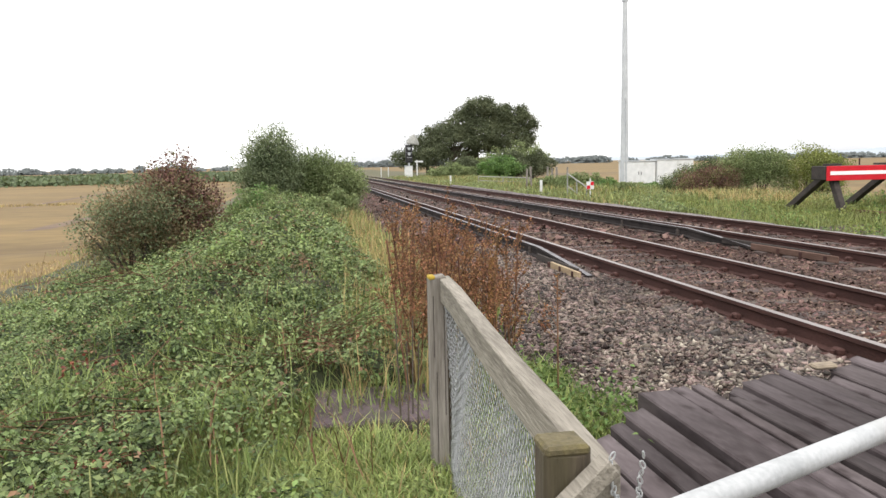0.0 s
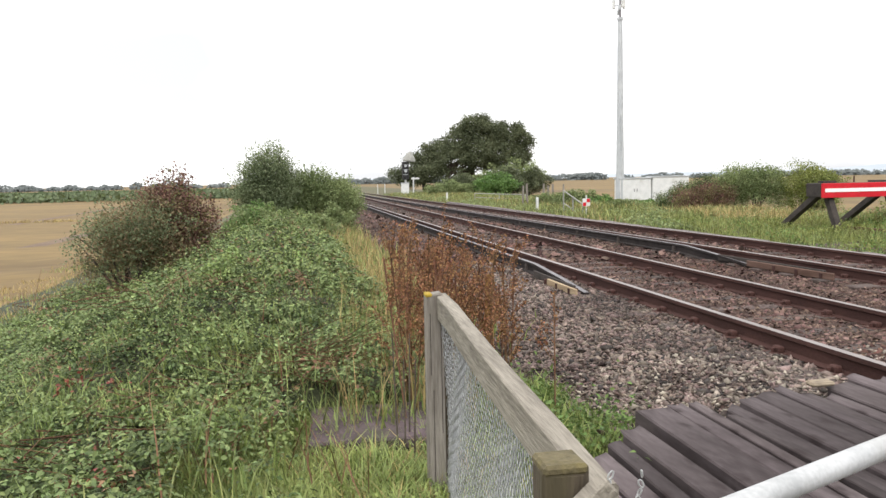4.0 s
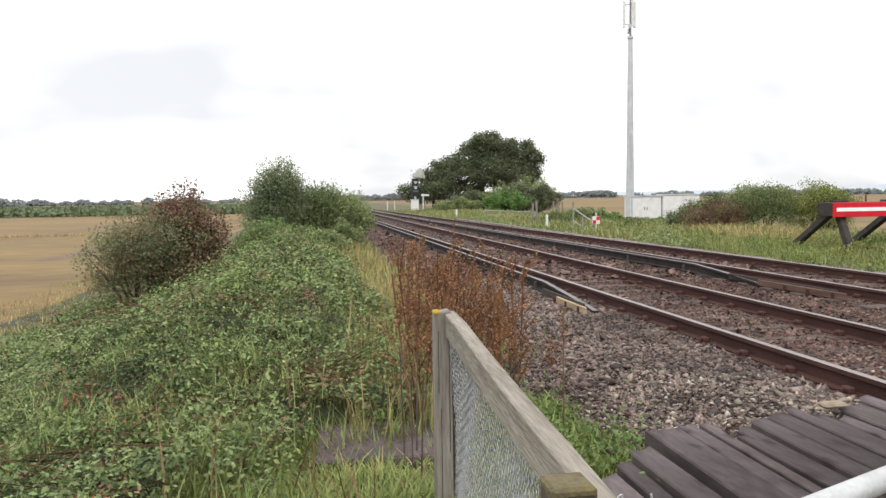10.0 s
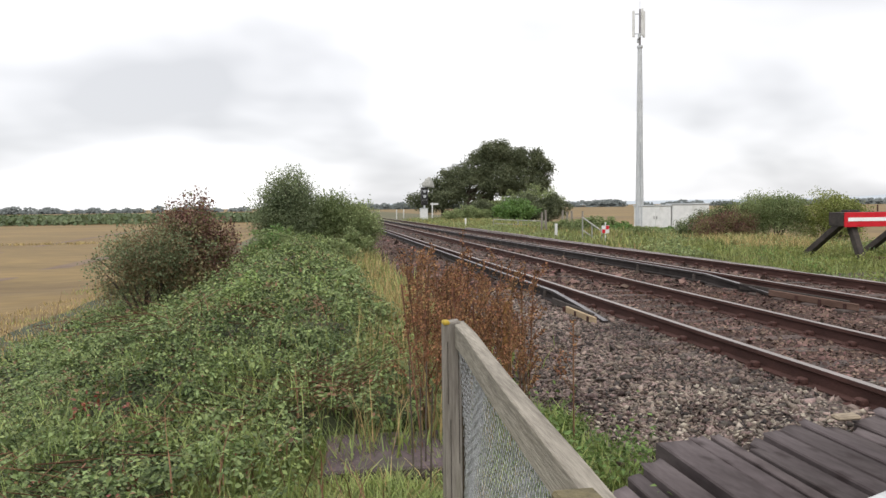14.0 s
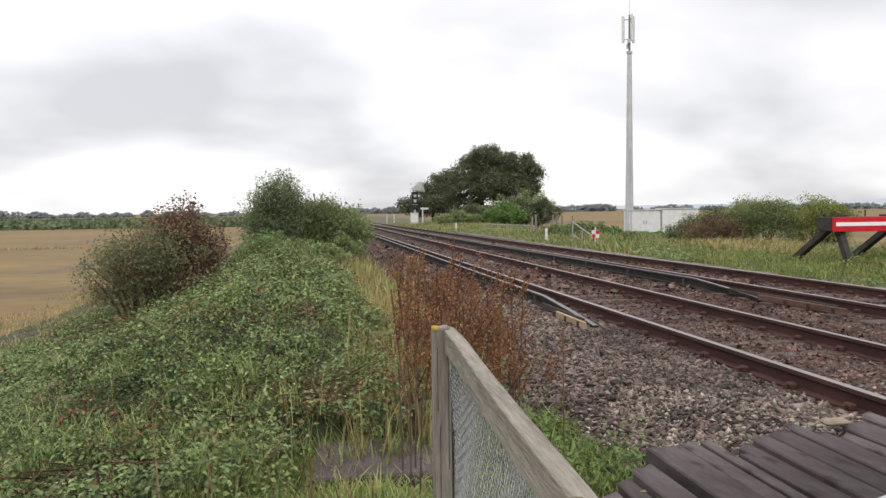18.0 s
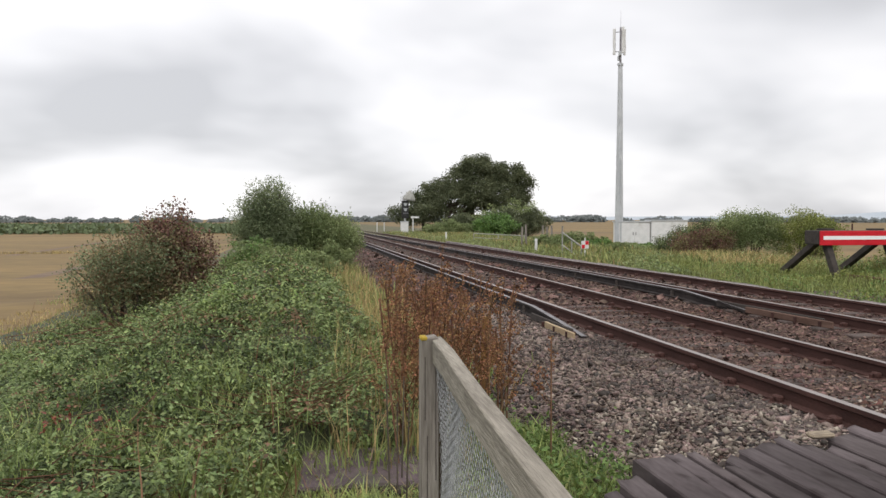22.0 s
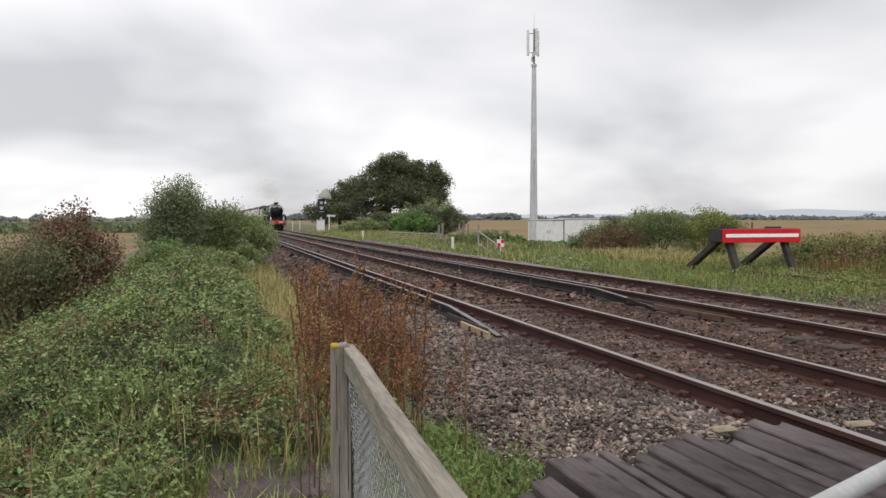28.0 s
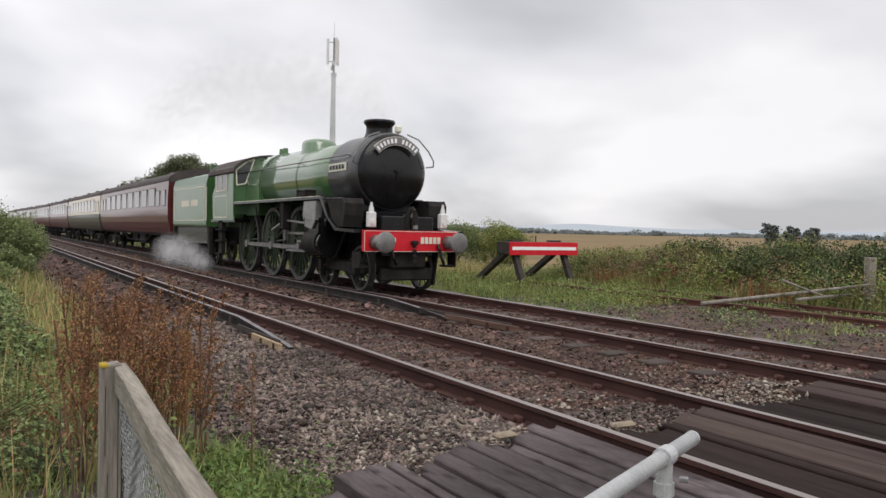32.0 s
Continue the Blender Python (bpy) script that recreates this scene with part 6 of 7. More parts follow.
ALONG = Matrix.Rotation(-pi / 2, 4, "X")  # turns a lathe's z axis to +y
ACROSS = Matrix.Rotation(pi / 2, 4, "Y")  # and to +x


def wheel(parent, x, y, r, spokes, material, name="wheel", balance=True):
    """A spoked wheel on its own axle line, so that it can turn."""
    sx = 1 if x > 0 else -1
    w = part(name, lathe(bmesh.new(), [(r * 0.90, -0.06), (r, -0.06), (r, 0.05), (r * 1.035, 0.052), (r * 1.035, 0.08), (r * 0.90, 0.08), (r * 0.90, -0.06)], Matrix.Rotation(pi / 2 * -sx, 4, "Y"), 36), TYRE, parent, "dull steel tyred wheel")
    w.location = (x, y, r)
    bm = bmesh.new()
    rod(bm, (-0.07, 0, 0), (0.07, 0, 0), r * 0.2, seg=14)
    for k in range(spokes):
        a = 2 * pi * k / spokes
        rod(bm, (0, cos(a) * r * 0.15, sin(a) * r * 0.15), (0, cos(a) * r * 0.91, sin(a) * r * 0.91), r * 0.042, r * 0.032, 5)
    if balance and spokes > 12:
        out = [(cos(a) * r * 0.9, sin(a) * r * 0.9) for a in np.linspace(2.1, 4.1, 9)]
        slab(bm, out, -0.03, 0.05)
    part("spokes", bm, material, w)
    return w


def locomotive():
    t = base("steam_locomotive", pose(4.09, 15, Z2), "apple-green steam locomotive with black smokebox and red buffer beam", "locomotive")
    turning, rods = [], []
    # frames and front end
    part("frame", box(bmesh.new(), -0.62, 0.62, 0.7, 11.9, 0.75, 1.6, 0.02), LOCO_BLACK, t)
    beam = part("buffer_beam", box(bmesh.new(), -1.13, 1.13, 0.5, 0.6, 0.86, 1.3, 0.012), RED, t, "bright red buffer beam")
    bm = bmesh.new()
    for z in (0.865, 1.285):
        box(bm, -1.11, 1.11, 0.488, 0.499, z - 0.005, z + 0.005)
    for x in (-1.11, 1.11):
        box(bm, x - 0.005, x + 0.005, 0.488, 0.499, 0.875, 1.275)
    part("lining", bm, LINING, beam)
    bm = bmesh.new()
    for k in range(5):
        box(bm, 0.2 + k * 0.1, 0.275 + k * 0.1, 0.485, 0.498, 1.03, 1.17)
    part("number_bars", bm, LINING, beam, "row of five cream bars")
    bm = bmesh.new()
    for k in range(2):
        box(bm, -0.62 + k * 0.13, -0.53 + k * 0.13, 0.485, 0.498, 1.06, 1.15)
    part("letter_bars", bm, LINING, beam, "two cream bars")
    for x in (-0.865, 0.865):
        b = part("buffer", lathe(bmesh.new(), [(0, 0.0), (0.19, 0.012), (0.215, 0.03), (0.215, 0.055), (0.07, 0.075), (0.07, 0.2), (0.12, 0.2), (0.15, 0.49), (0, 0.49)], Matrix.Translation((x, 0, 1.06)) @ ALONG, 20), STEEL, t, "grey steel buffer", True)
    bm = bmesh.new()
    for k in range(4):
        box(bm, -0.035, 0.035, 0.36, 0.44, 0.62 + k * 0.11, 0.7 + k * 0.11, 0.015)
    rod(bm, (0, 0.3, 1.05), (0, 0.5, 1.05), 0.05, seg=10)
    part("screw_coupling", bm, GRIME, t)
    for x in (-0.55, 0.6):
        bm = bmesh.new()
        pts = [(x, 0.47, 1.0), (x, 0.38, 0.9), (x + 0.05, 0.36, 0.72), (x + 0.12, 0.4, 0.6), (x + 0.15, 0.46, 0.66)]
        for p, q in zip(pts, pts[1:]):
            rod(bm, p, q, 0.035, seg=7)
        part("brake_hose", bm, LOCO_BLACK, t)
    for x in (-0.75, 0.75):
        part("guard_iron", slab(bmesh.new(), [(0.7, 0.9), (0.85, 0.12), (0.95, 0.12), (1.0, 0.9)], x - 0.02, x + 0.02), GRIME, t)
    # boiler
    Z = 2.59
    part("smokebox", lathe(bmesh.new(), [(0, 1.5), (0.83, 1.5), (0.865, 1.54), (0.865, 3.05), (0.80, 3.06)], Matrix.Translation((0, 0, Z)) @ ALONG, 40), SMOKEBOX, t, "sooty grey-black smokebox", True)
    door = part("smokebox_door", lathe(bmesh.new(), [(0, 1.27), (0.2, 1.278), (0.4, 1.31), (0.6, 1.372), (0.74, 1.44), (0.82, 1.49), (0.83, 1.51), (0, 1.515)], Matrix.Translation((0, 0, Z)) @ ALONG, 40), LOCO_BLACK, t, "black dished smokebox door", True)
    bm = bmesh.new()
    rod(bm, (0, 1.18, Z), (0, 1.3, Z), 0.035, seg=8)
    rod(bm, (0, 1.22, Z), (0.03, 1.22, Z - 0.2), 0.012, seg=6)
    part("door_handle", bm, GRIME, door)
    bm = bmesh.new()
    arc = [(0.66 * cos(a), 0.66 * sin(a)) for a in np.linspace(radians(42), radians(138), 13)]
    for (x0, z0), (x1, z1) in zip(arc, arc[1:]):
        d = Vector((x1 - x0, 0, z1 - z0))
        box(bm, -0.005, d.length + 0.005, -0.015, 0.015, -0.095, 0.095, 0.0, Matrix.Translation((x0, 1.27, Z + z0)) @ Matrix.Rotation(-math.atan2(d.z, d.x), 4, "Y"))
    hb = part("headboard", bm, LINING, t, "curved headboard with a pale rim")
    bm = bmesh.new()
    for (x0, z0), (x1, z1) in zip(arc, arc[1:]):
        d = Vector((x1 - x0, 0, z1 - z0))
        box(bm, -0.01, d.length + 0.01, -0.02, -0.016, -0.085, 0.085, 0.0, Matrix.Translation((x0, 1.27, Z + z0)) @ Matrix.Rotation(-math.atan2(d.z, d.x), 4, "Y"))
    part("headboard_panel", bm, DULL, hb)
    bm = bmesh.new()
    for k, ((x0, z0), (x1, z1)) in enumerate(zip(arc, arc[1:])):
        if k == 5:
            continue
        d = Vector((x1 - x0, 0, z1 - z0))
        box(bm, 0.02, d.length - 0.02, -0.026, -0.021, -0.05, 0.05, 0.0, Matrix.Translation((x0, 1.27, Z + z0)) @ Matrix.Rotation(-math.atan2(d.z, d.x), 4, "Y"))
    part("letter_bars", bm, STRIPE, hb, "pale bars across the headboard")
    part("chimney", lathe(bmesh.new(), [(0.42, 0.70), (0.34, 0.82), (0.305, 0.92), (0.30, 1.06), (0.335, 1.1), (0.365, 1.14), (0.35, 1.19), (0.24, 1.19), (0.22, 0.9), (0.1, 0.9)], Matrix.Translation((0, 2.15, Z)), 24), LOCO_BLACK, t, "short black lipped chimney", True)
    bm = rod(bmesh.new(), (0.2, 1.62, Z + 0.8), (0.2, 1.62, Z + 0.9), 0.025, seg=8)
    box(bm, 0.13, 0.27, 1.55, 1.68, Z + 0.88, Z + 1.04, 0.03)
    part("top_lamp", bm, LINING, t, "small pale lamp before the chimney")
    boil = part("boiler", lathe(bmesh.new(), [(0.78, 3.04), (0.80, 3.06), (0.815, 4.5), (0.86, 6.6), (0.865, 8.0), (0.80, 8.02)], Matrix.Translation((0, 0, Z)) @ ALONG, 40), BOILER_GREEN, t, "apple-green boiler cladding", True)
    for y, r in ((3.14, 0.813), (5.2, 0.842), (7.9, 0.874)):
        bm = lathe(bmesh.new(), [(r, y - 0.02), (r + 0.004, y - 0.016), (r + 0.004, y + 0.016), (r, y + 0.02)], Matrix.Translation((0, 0, Z)) @ ALONG, 40)
        part("boiler_band", bm, BOILER_GREEN, boil, smooth=True)
    # firebox with flat sides
    bm = bmesh.new()
    sec = [(-0.9, -0.9), (-0.93, 0.0)] + [(0.93 * cos(a), 0.93 * sin(a)) for a in np.linspace(pi * 0.94, pi * 0.06, 13)] + [(0.93, 0.0), (0.9, -0.9)]
    sweep(bm, sec, [Matrix.Translation((0, y, Z - 0.04)) for y in (7.9, 9.1)])
    part("firebox", bm, BOILER_GREEN, t, "green firebox casing")
    part("dome", lathe(bmesh.new(), [(0.54, 0.62), (0.47, 0.78), (0.46, 0.94), (0.41, 1.03), (0.25, 1.08), (0, 1.09)], Matrix.Translation((0, 5.7, Z)), 24), BOILER_GREEN, t, "rounded green steam dome", True)
    for y in (8.3, 8.62):
        part("safety_valve", rod(bmesh.new(), (0, y, Z + 0.8), (0, y, Z + 1.06), 0.09, 0.07, 12), GREEN, t)
    for s in (-1, 1):
        bm = bmesh.new()
        pts = [Vector((s * 0.86, y, Z + 0.36)) for y in (2.0, 3.2, 5.0, 7.0, 9.8)]
        for p, q in zip(pts, pts[1:]):
            rod(bm, p, q, 0.016, seg=6)
        for p in pts[:4]:
            rod(bm, p, p - Vector((s * 0.1, 0, 0)), 0.014, seg=6)
        part("handrail", bm, STEEL, t)
        bm = box(bmesh.new(), s * 0.865, s * 0.885, 2.0, 2.95, Z + 0.02, Z + 0.2, 0.0)
        np_ = part("name_plate", bm, LINING, t, "brass-rimmed nameplate")
        bm = bmesh.new()
        for k in range(5):
            box(bm, s * 0.886, s * 0.892, 2.08 + k * 0.17, 2.21 + k * 0.17, Z + 0.06, Z + 0.16)
        part("letter_bars", bm, LOCO_BLACK, np_)
    # curved rail over each side of the door
    pts = [Vector((-0.35, 1.46, Z + 0.84)), Vector((-0.62, 1.42, Z + 0.74)), Vector((-0.85, 1.38, Z + 0.5)), Vector((-0.98, 1.36, Z + 0.28)), Vector((-1.0, 1.4, Z + 0.16)), Vector((-0.86, 1.5, Z + 0.14))]
    for s in (-1, 1):
        bm = bmesh.new()
        for p, q in zip(pts, pts[1:]):
            rod(bm, (p.x * -s, p.y, p.z), (q.x * -s, q.y, q.z), 0.016, seg=6)
        part("door_rail", bm, STEEL, t)
    # saddle and platform
    part("smokebox_saddle", box(bmesh.new(), -0.62, 0.62, 1.7, 2.9, 1.3, 2.1, 0.04), LOCO_BLACK, t)
    for s in (-1, 1):
        bm = bmesh.new()
        slab(bm, [(0.6, 1.3), (1.5, 1.34), (1.95, 1.55), (2.3, 1.98), (2.4, 2.04), (9.05, 2.04), (9.05, 1.97), (2.45, 1.97), (2.1, 1.6), (1.6, 1.28), (0.6, 1.24)], s * 0.62, s * 1.3)
        part("running_plate", bm, LOCO_BLACK, t)
        bm = box(bmesh.new(), s * 1.303, s * 1.308, 2.42, 9.0, 2.028, 2.041)
        part("valance", bm, LINING, t, "pale lined edge of the running plate")
        bm = slab(bmesh.new(), [(1.3, 1.36), (1.22, 1.6), (1.2, 1.86), (1.28, 1.97), (1.9, 1.99), (2.2, 1.97), (1.9, 1.55), (1.6, 1.36)], s * 0.8, s * 1.24)
        part("lubricator_box", bm, GRIME, t)
        rim = bmesh.new()
        for (y0, z0), (y1, z1) in (((1.21, 1.86), (1.29, 1.965)), ((1.29, 1.965), (2.2, 1.975)), ((1.22, 1.6), (1.21, 1.86))):
            rod(rim, (s * 1.24, y0, z0), (s * 1.24, y1, z1), 0.012, seg=6)
        part("plate_edge", rim, LOCO_BLACK, t)
        # cylinder with its slanting casing
        bm = rod(bmesh.new(), (s * 1.08, 2.35, 0.98), (s * 1.08, 3.35, 0.98), 0.3, seg=18)
        rod(bm, (s * 1.04, 2.25, 1.42), (s * 1.04, 3.45, 1.42), 0.2, seg=14)
        box(bm, s * 0.7, s * 1.27, 2.45, 3.3, 1.0, 1.5, 0.05)
        part("cylinder", bm, LOCO_BLACK, t)
        bm = rod(bmesh.new(), (s * 1.08, 2.5, 1.0), (s * 1.08, 3.3, 1.0), 0.315, seg=24, caps=False)
        part("cylinder_cladding", bm, GRIME, t, "sooty cylinder cladding", True)
        bm = slab(bmesh.new(), [(2.62, 1.93), (3.36, 1.93), (3.42, 1.62), (3.3, 1.36), (2.86, 1.30), (2.66, 1.5)], s * 1.16, s * 1.315)
        part("valve_chest_casing", bm, CLADDING, t, "pale grey valve chest casing")
        bm = box(bmesh.new(), s * 1.0, s * 1.155, 2.5, 3.3, 1.45, 1.95, 0.05)
        part("steam_pipe_casing", bm, SMOKEBOX, t)
        bm = box(bmesh.new(), s * 1.0, s * 1.1, 3.35, 5.1, 1.16, 1.22, 0.01)
        box(bm, s * 1.0, s * 1.1, 3.35, 5.1, 0.74, 0.8, 0.01)
        rod(bm, (s * 1.05, 3.3, 0.98), (s * 1.05, 4.4, 0.98), 0.035, seg=8)
        part("slide_bars", bm, STEEL, t)
        bm = bmesh.new()
        rod(bm, (s * 1.16, 3.4, 1.42), (s * 1.16, 5.0, 1.5), 0.03, seg=7)
        rod(bm, (s * 1.16, 5.0, 1.5), (s * 1.18, 5.9, 1.25), 0.04, seg=7)
        rod(bm, (s * 1.16, 4.9, 1.85), (s * 1.16, 5.0, 1.0), 0.045, seg=7)
        part("valve_gear", bm, STEEL, t)
        bm = box(bmesh.new(), s * 1.1, s * 1.25, 4.85, 5.1, 1.3, 1.95, 0.03)
        part("gear_bracket", bm, GRIME, t)
        # steps under the cab
        bm = box(bmesh.new(), s * 1.15, s * 1.25, 10.4, 10.8, 0.45, 1.6, 0.01)
        for z in (0.45, 0.85, 1.2):
            box(bm, s * 1.1, s * 1.35, 10.35, 10.85, z, z + 0.04, 0.005)
        part("cab_steps", bm, GRIME, t)
        # lamps
        bm = box(bmesh.new(), s * 0.86 - 0.085, s * 0.86 + 0.085, 0.64, 0.8, 1.36, 1.68, 0.02)
        rod(bm, (s * 0.86, 0.72, 1.68), (s * 0.86, 0.72, 1.8), 0.06, 0.04, 10)
        rod(bm, (s * 0.86, 0.72, 1.8), (s * 0.86, 0.72, 1.88), 0.03, 0.025, 8)
        lamp = part("lamp", bm, WHITE, t, "white headlamp")
        part("lens", rod(bmesh.new(), (s * 0.86, 0.615, 1.47), (s * 0.86, 0.642, 1.47), 0.055, seg=12), LENS, lamp)
    bm = box(bmesh.new(), -0.065, 0.065, 0.80, 0.95, 1.41, 1.6, 0.02)
    rod(bm, (0, 0.87, 1.6), (0, 0.87, 1.66), 0.05, 0.03, 10)
    lamp = part("centre_lamp", bm, LOCO_BLACK, t, "small electric headlamp under the smokebox")
    part("lens", rod(bmesh.new(), (0, 0.775, 1.5), (0, 0.802, 1.5), 0.045, seg=14), LAMP_LIGHT, lamp, "lit white lens")
    # standpipe before the saddle and plates closing the front end
    bm = bmesh.new()
    pipe = [(-0.02, 0.72, 1.3), (-0.02, 0.68, 1.62), (0.02, 0.62, 1.78), (0.08, 0.56, 1.7), (0.1, 0.56, 1.42)]
    for p, q in zip(pipe, pipe[1:]):
        rod(bm, p, q, 0.055, seg=9)
    part("vacuum_standpipe", bm, GRIME, t, "dull brown vacuum standpipe")
    part("pipe_dummy", rod(bmesh.new(), (0.1, 0.56, 1.34), (0.1, 0.56, 1.42), 0.06, 0.05, 9), STEEL, t)
    bm = slab(bmesh.new(), [(0.95, 1.3), (1.0, 1.3), (1.2, 1.55), (1.5, 1.72), (1.5, 1.66), (1.2, 1.5)], -0.62, 0.62)
    part("front_apron", bm, LOCO_BLACK, t, "black curved plate under the smokebox")
    part("drag_box", box(bmesh.new(), -0.42, 0.42, 0.64, 1.0, 0.5, 0.86, 0.04), GRIME, t)
    part("bogie_front", box(bmesh.new(), -0.62, 0.62, 0.72, 0.9, 0.24, 0.5, 0.03), GRIME, t)
    for s in (-1, 1):
        bm = box(bmesh.new(), s * 0.92, s * 1.16, 0.66, 0.92, 0.52, 0.57, 0.008)
        box(bm, s * 1.14, s * 1.17, 0.62, 0.95, 0.52, 0.86, 0.006)
        part("front_step", bm, GRIME, t)
        bm = box(bmesh.new(), s * 0.80, s * 0.86, 1.0, 3.55, 0.40, 0.62, 0.02)
        for y in (1.35, 3.2):
            box(bm, s * 0.86, s * 0.96, y - 0.12, y + 0.12, 0.36, 0.62, 0.02)
        part("bogie_side_frame", bm, GRIME, t)
        bm = box(bmesh.new(), s * 1.0, s * 1.24, 3.45, 4.0, 2.05, 2.2, 0.02)
        part("mechanical_lubricator", bm, GRIME, t)
        for y in (5.95, 8.05):
            part("sand_pipe", rod(bmesh.new(), (s * 0.95, y, 1.9), (s * 0.8, y - 0.35, 0.25), 0.02, seg=6), GRIME, t)
            part("brake_block", box(bmesh.new(), s * 0.70, s * 0.82, y - 0.09, y + 0.05, 0.5, 0.95, 0.02), GRIME, t)
    # cab
    for s in (-1, 1):
        bm = bmesh.new()
        slab(bm, [(9.05, 1.5), (11.3, 1.5), (11.4, 2.3), (11.25, 2.45), (11.1, 2.55), (11.1, 3.1), (9.05, 3.1)], s * 1.26, s * 1.3)
        cab = part("cab_side", bm, GREEN, t, "green cab side sheet")
        w = part("side_window", box(bmesh.new(), s * 1.301, s * 1.308, 9.75, 10.85, 2.42, 2.95), GLASS, cab)
        bm = bmesh.new()
        for y in (9.73, 10.3, 10.87):
            box(bm, s * 1.303, s * 1.32, y - 0.02, y + 0.02, 2.4, 2.97)
        for z in (2.41, 2.96):
            box(bm, s * 1.303, s * 1.32, 9.75, 10.85, z - 0.02, z + 0.02)
        part("window_frame", bm, LINING, w)
        bm = bmesh.new()
        for a, b in (((9.75, 1.6), (9.75, 2.25)), ((11.2, 1.6), (11.2, 2.25)), ((9.75, 1.6), (11.2, 1.6)), ((9.75, 2.25), (11.2, 2.25))):
            box(bm, s * 1.301, s * 1.306, min(a[0], b[0]) - 0.015, max(a[0], b[0]) + 0.015, min(a[1], b[1]) - 0.015, max(a[1], b[1]) + 0.015)
        part("lining", bm, LINING, cab)
        # spectacle window beside the firebox
        bm = bmesh.new()
        v = [bm.verts.new((s * x, 9.03, z)) for x, z in ((0.98, 2.62), (1.2, 2.57), (1.22, 2.97), (0.9, 3.22), (0.72, 3.28))]
        bm.faces.new(v)
        sp = part("spectacle_window", bm, GLASS, t)
        bm = bmesh.new()
        loop = [(0.96, 2.59), (1.22, 2.54), (1.245, 2.99), (0.92, 3.25), (0.7, 3.32), (0.96, 2.59)]
        for a, b in zip(loop, loop[1:]):
            rod(bm, (s * a[0], 9.02, a[1]), (s * b[0], 9.02, b[1]), 0.02, seg=6)
        part("window_frame", bm, LINING, sp)
    bm = bmesh.new()
    sec = [(-1.3, -0.9), (-1.3, 0.35)] + [(1.3 * cos(a), 0.35 + 0.52 * sin(a)) for a in np.linspace(pi, 0, 15)][1:-1] + [(1.3, 0.35), (1.3, -0.9)]
    sweep(bm, sec, [Matrix.Translation((0, y, Z)) for y in (9.05, 9.1)])
    part("cab_front", bm, GREEN, t)
    bm = bmesh.new()
    top = [(1.36 * cos(a), 0.34 + 0.56 * sin(a)) for a in np.linspace(pi, 0, 17)]
    sweep(bm, top + [(x * 0.97, z - 0.04) for x, z in reversed(top)], [Matrix.Translation((0, y, Z)) for y in (8.95, 11.75)])
    part("cab_roof", bm, ROOF, t)
    part("cab_floor", box(bmesh.new(), -1.25, 1.25, 9.1, 11.7, 1.45, 1.55), LOCO_BLACK, t)
    part("backhead", box(bmesh.new(), -0.8, 0.8, 9.11, 9.6, 1.55, 3.2, 0.1), LOCO_BLACK, t)
    part("ashpan", box(bmesh.new(), -0.6, 0.6, 7.9, 9.9, 0.55, 1.0, 0.05), GRIME, t)
    # wheels
    for s in (-1, 1):
        for y in (1.35, 3.2):
            turning.append((wheel(t, s * 0.74, y, 0.48, 10, GREEN_WHEEL, "bogie_wheel", False), 0.48, 0))
        for y in (4.9, 6.95, 9.1):
            turning.append((wheel(t, s * 0.76, y, 0.93, 18, GREEN_WHEEL, "driving_wheel"), 0.93, 0 if s < 0 else pi / 2))
        bm = bmesh.new()
        box(bm, s * 0.93, s * 0.97, -2.1, 2.25, -0.055, 0.055, 0.01)
        for y in (-2.05, 0, 2.15):
            rod(bm, (s * 0.91, y, 0), (s * 1.0, y, 0), 0.11, seg=14)
        cr = part("coupling_rod", bm, STEEL, t, "bright steel coupling rod")
        rods.append((cr, 6.95, 0.93, 0.33, 0 if s < 0 else pi / 2))
    part("bogie_frame", box(bmesh.new(), -0.6, 0.6, 0.95, 3.6, 0.35, 0.75, 0.03), GRIME, t)
    for y in (1.35, 3.2, 4.9, 6.95, 9.1):
        part("axle", rod(bmesh.new(), (-0.7, y, 0.48 if y < 4 else 0.93), (0.7, y, 0.48 if y < 4 else 0.93), 0.08, seg=10), GRIME, t)
    for s in (-1, 1):
        bm = bmesh.new()
        for p, q in zip([(s * 0.5, 2.3, 1.7), (s * 0.85, 1.9, 1.4), (s * 0.95, 2.3, 0.7)], [(s * 0.85, 1.9, 1.4), (s * 0.95, 2.3, 0.7), (s * 0.95, 3.0, 0.45)]):
            rod(bm, p, q, 0.018, seg=7)
        part("drain_pipes", bm, GRIME, t)
    return t, turning, rods


LAMP_LIGHT = surface("lit_lens", (0.8, 0.8, 0.76), (0.85, 0.85, 0.8), 4, 0.1, 0.0)
glow = LAMP_LIGHT.node_tree.nodes["Principled BSDF"]
glow.inputs["Emission Color"].default_value, glow.inputs["Emission Strength"].default_value = (1.0, 0.97, 0.9, 1), 3.0
LENS = surface("lamp_lens", (0.6, 0.6, 0.56), (0.7, 0.7, 0.66), 4, 0.1, 0.0)


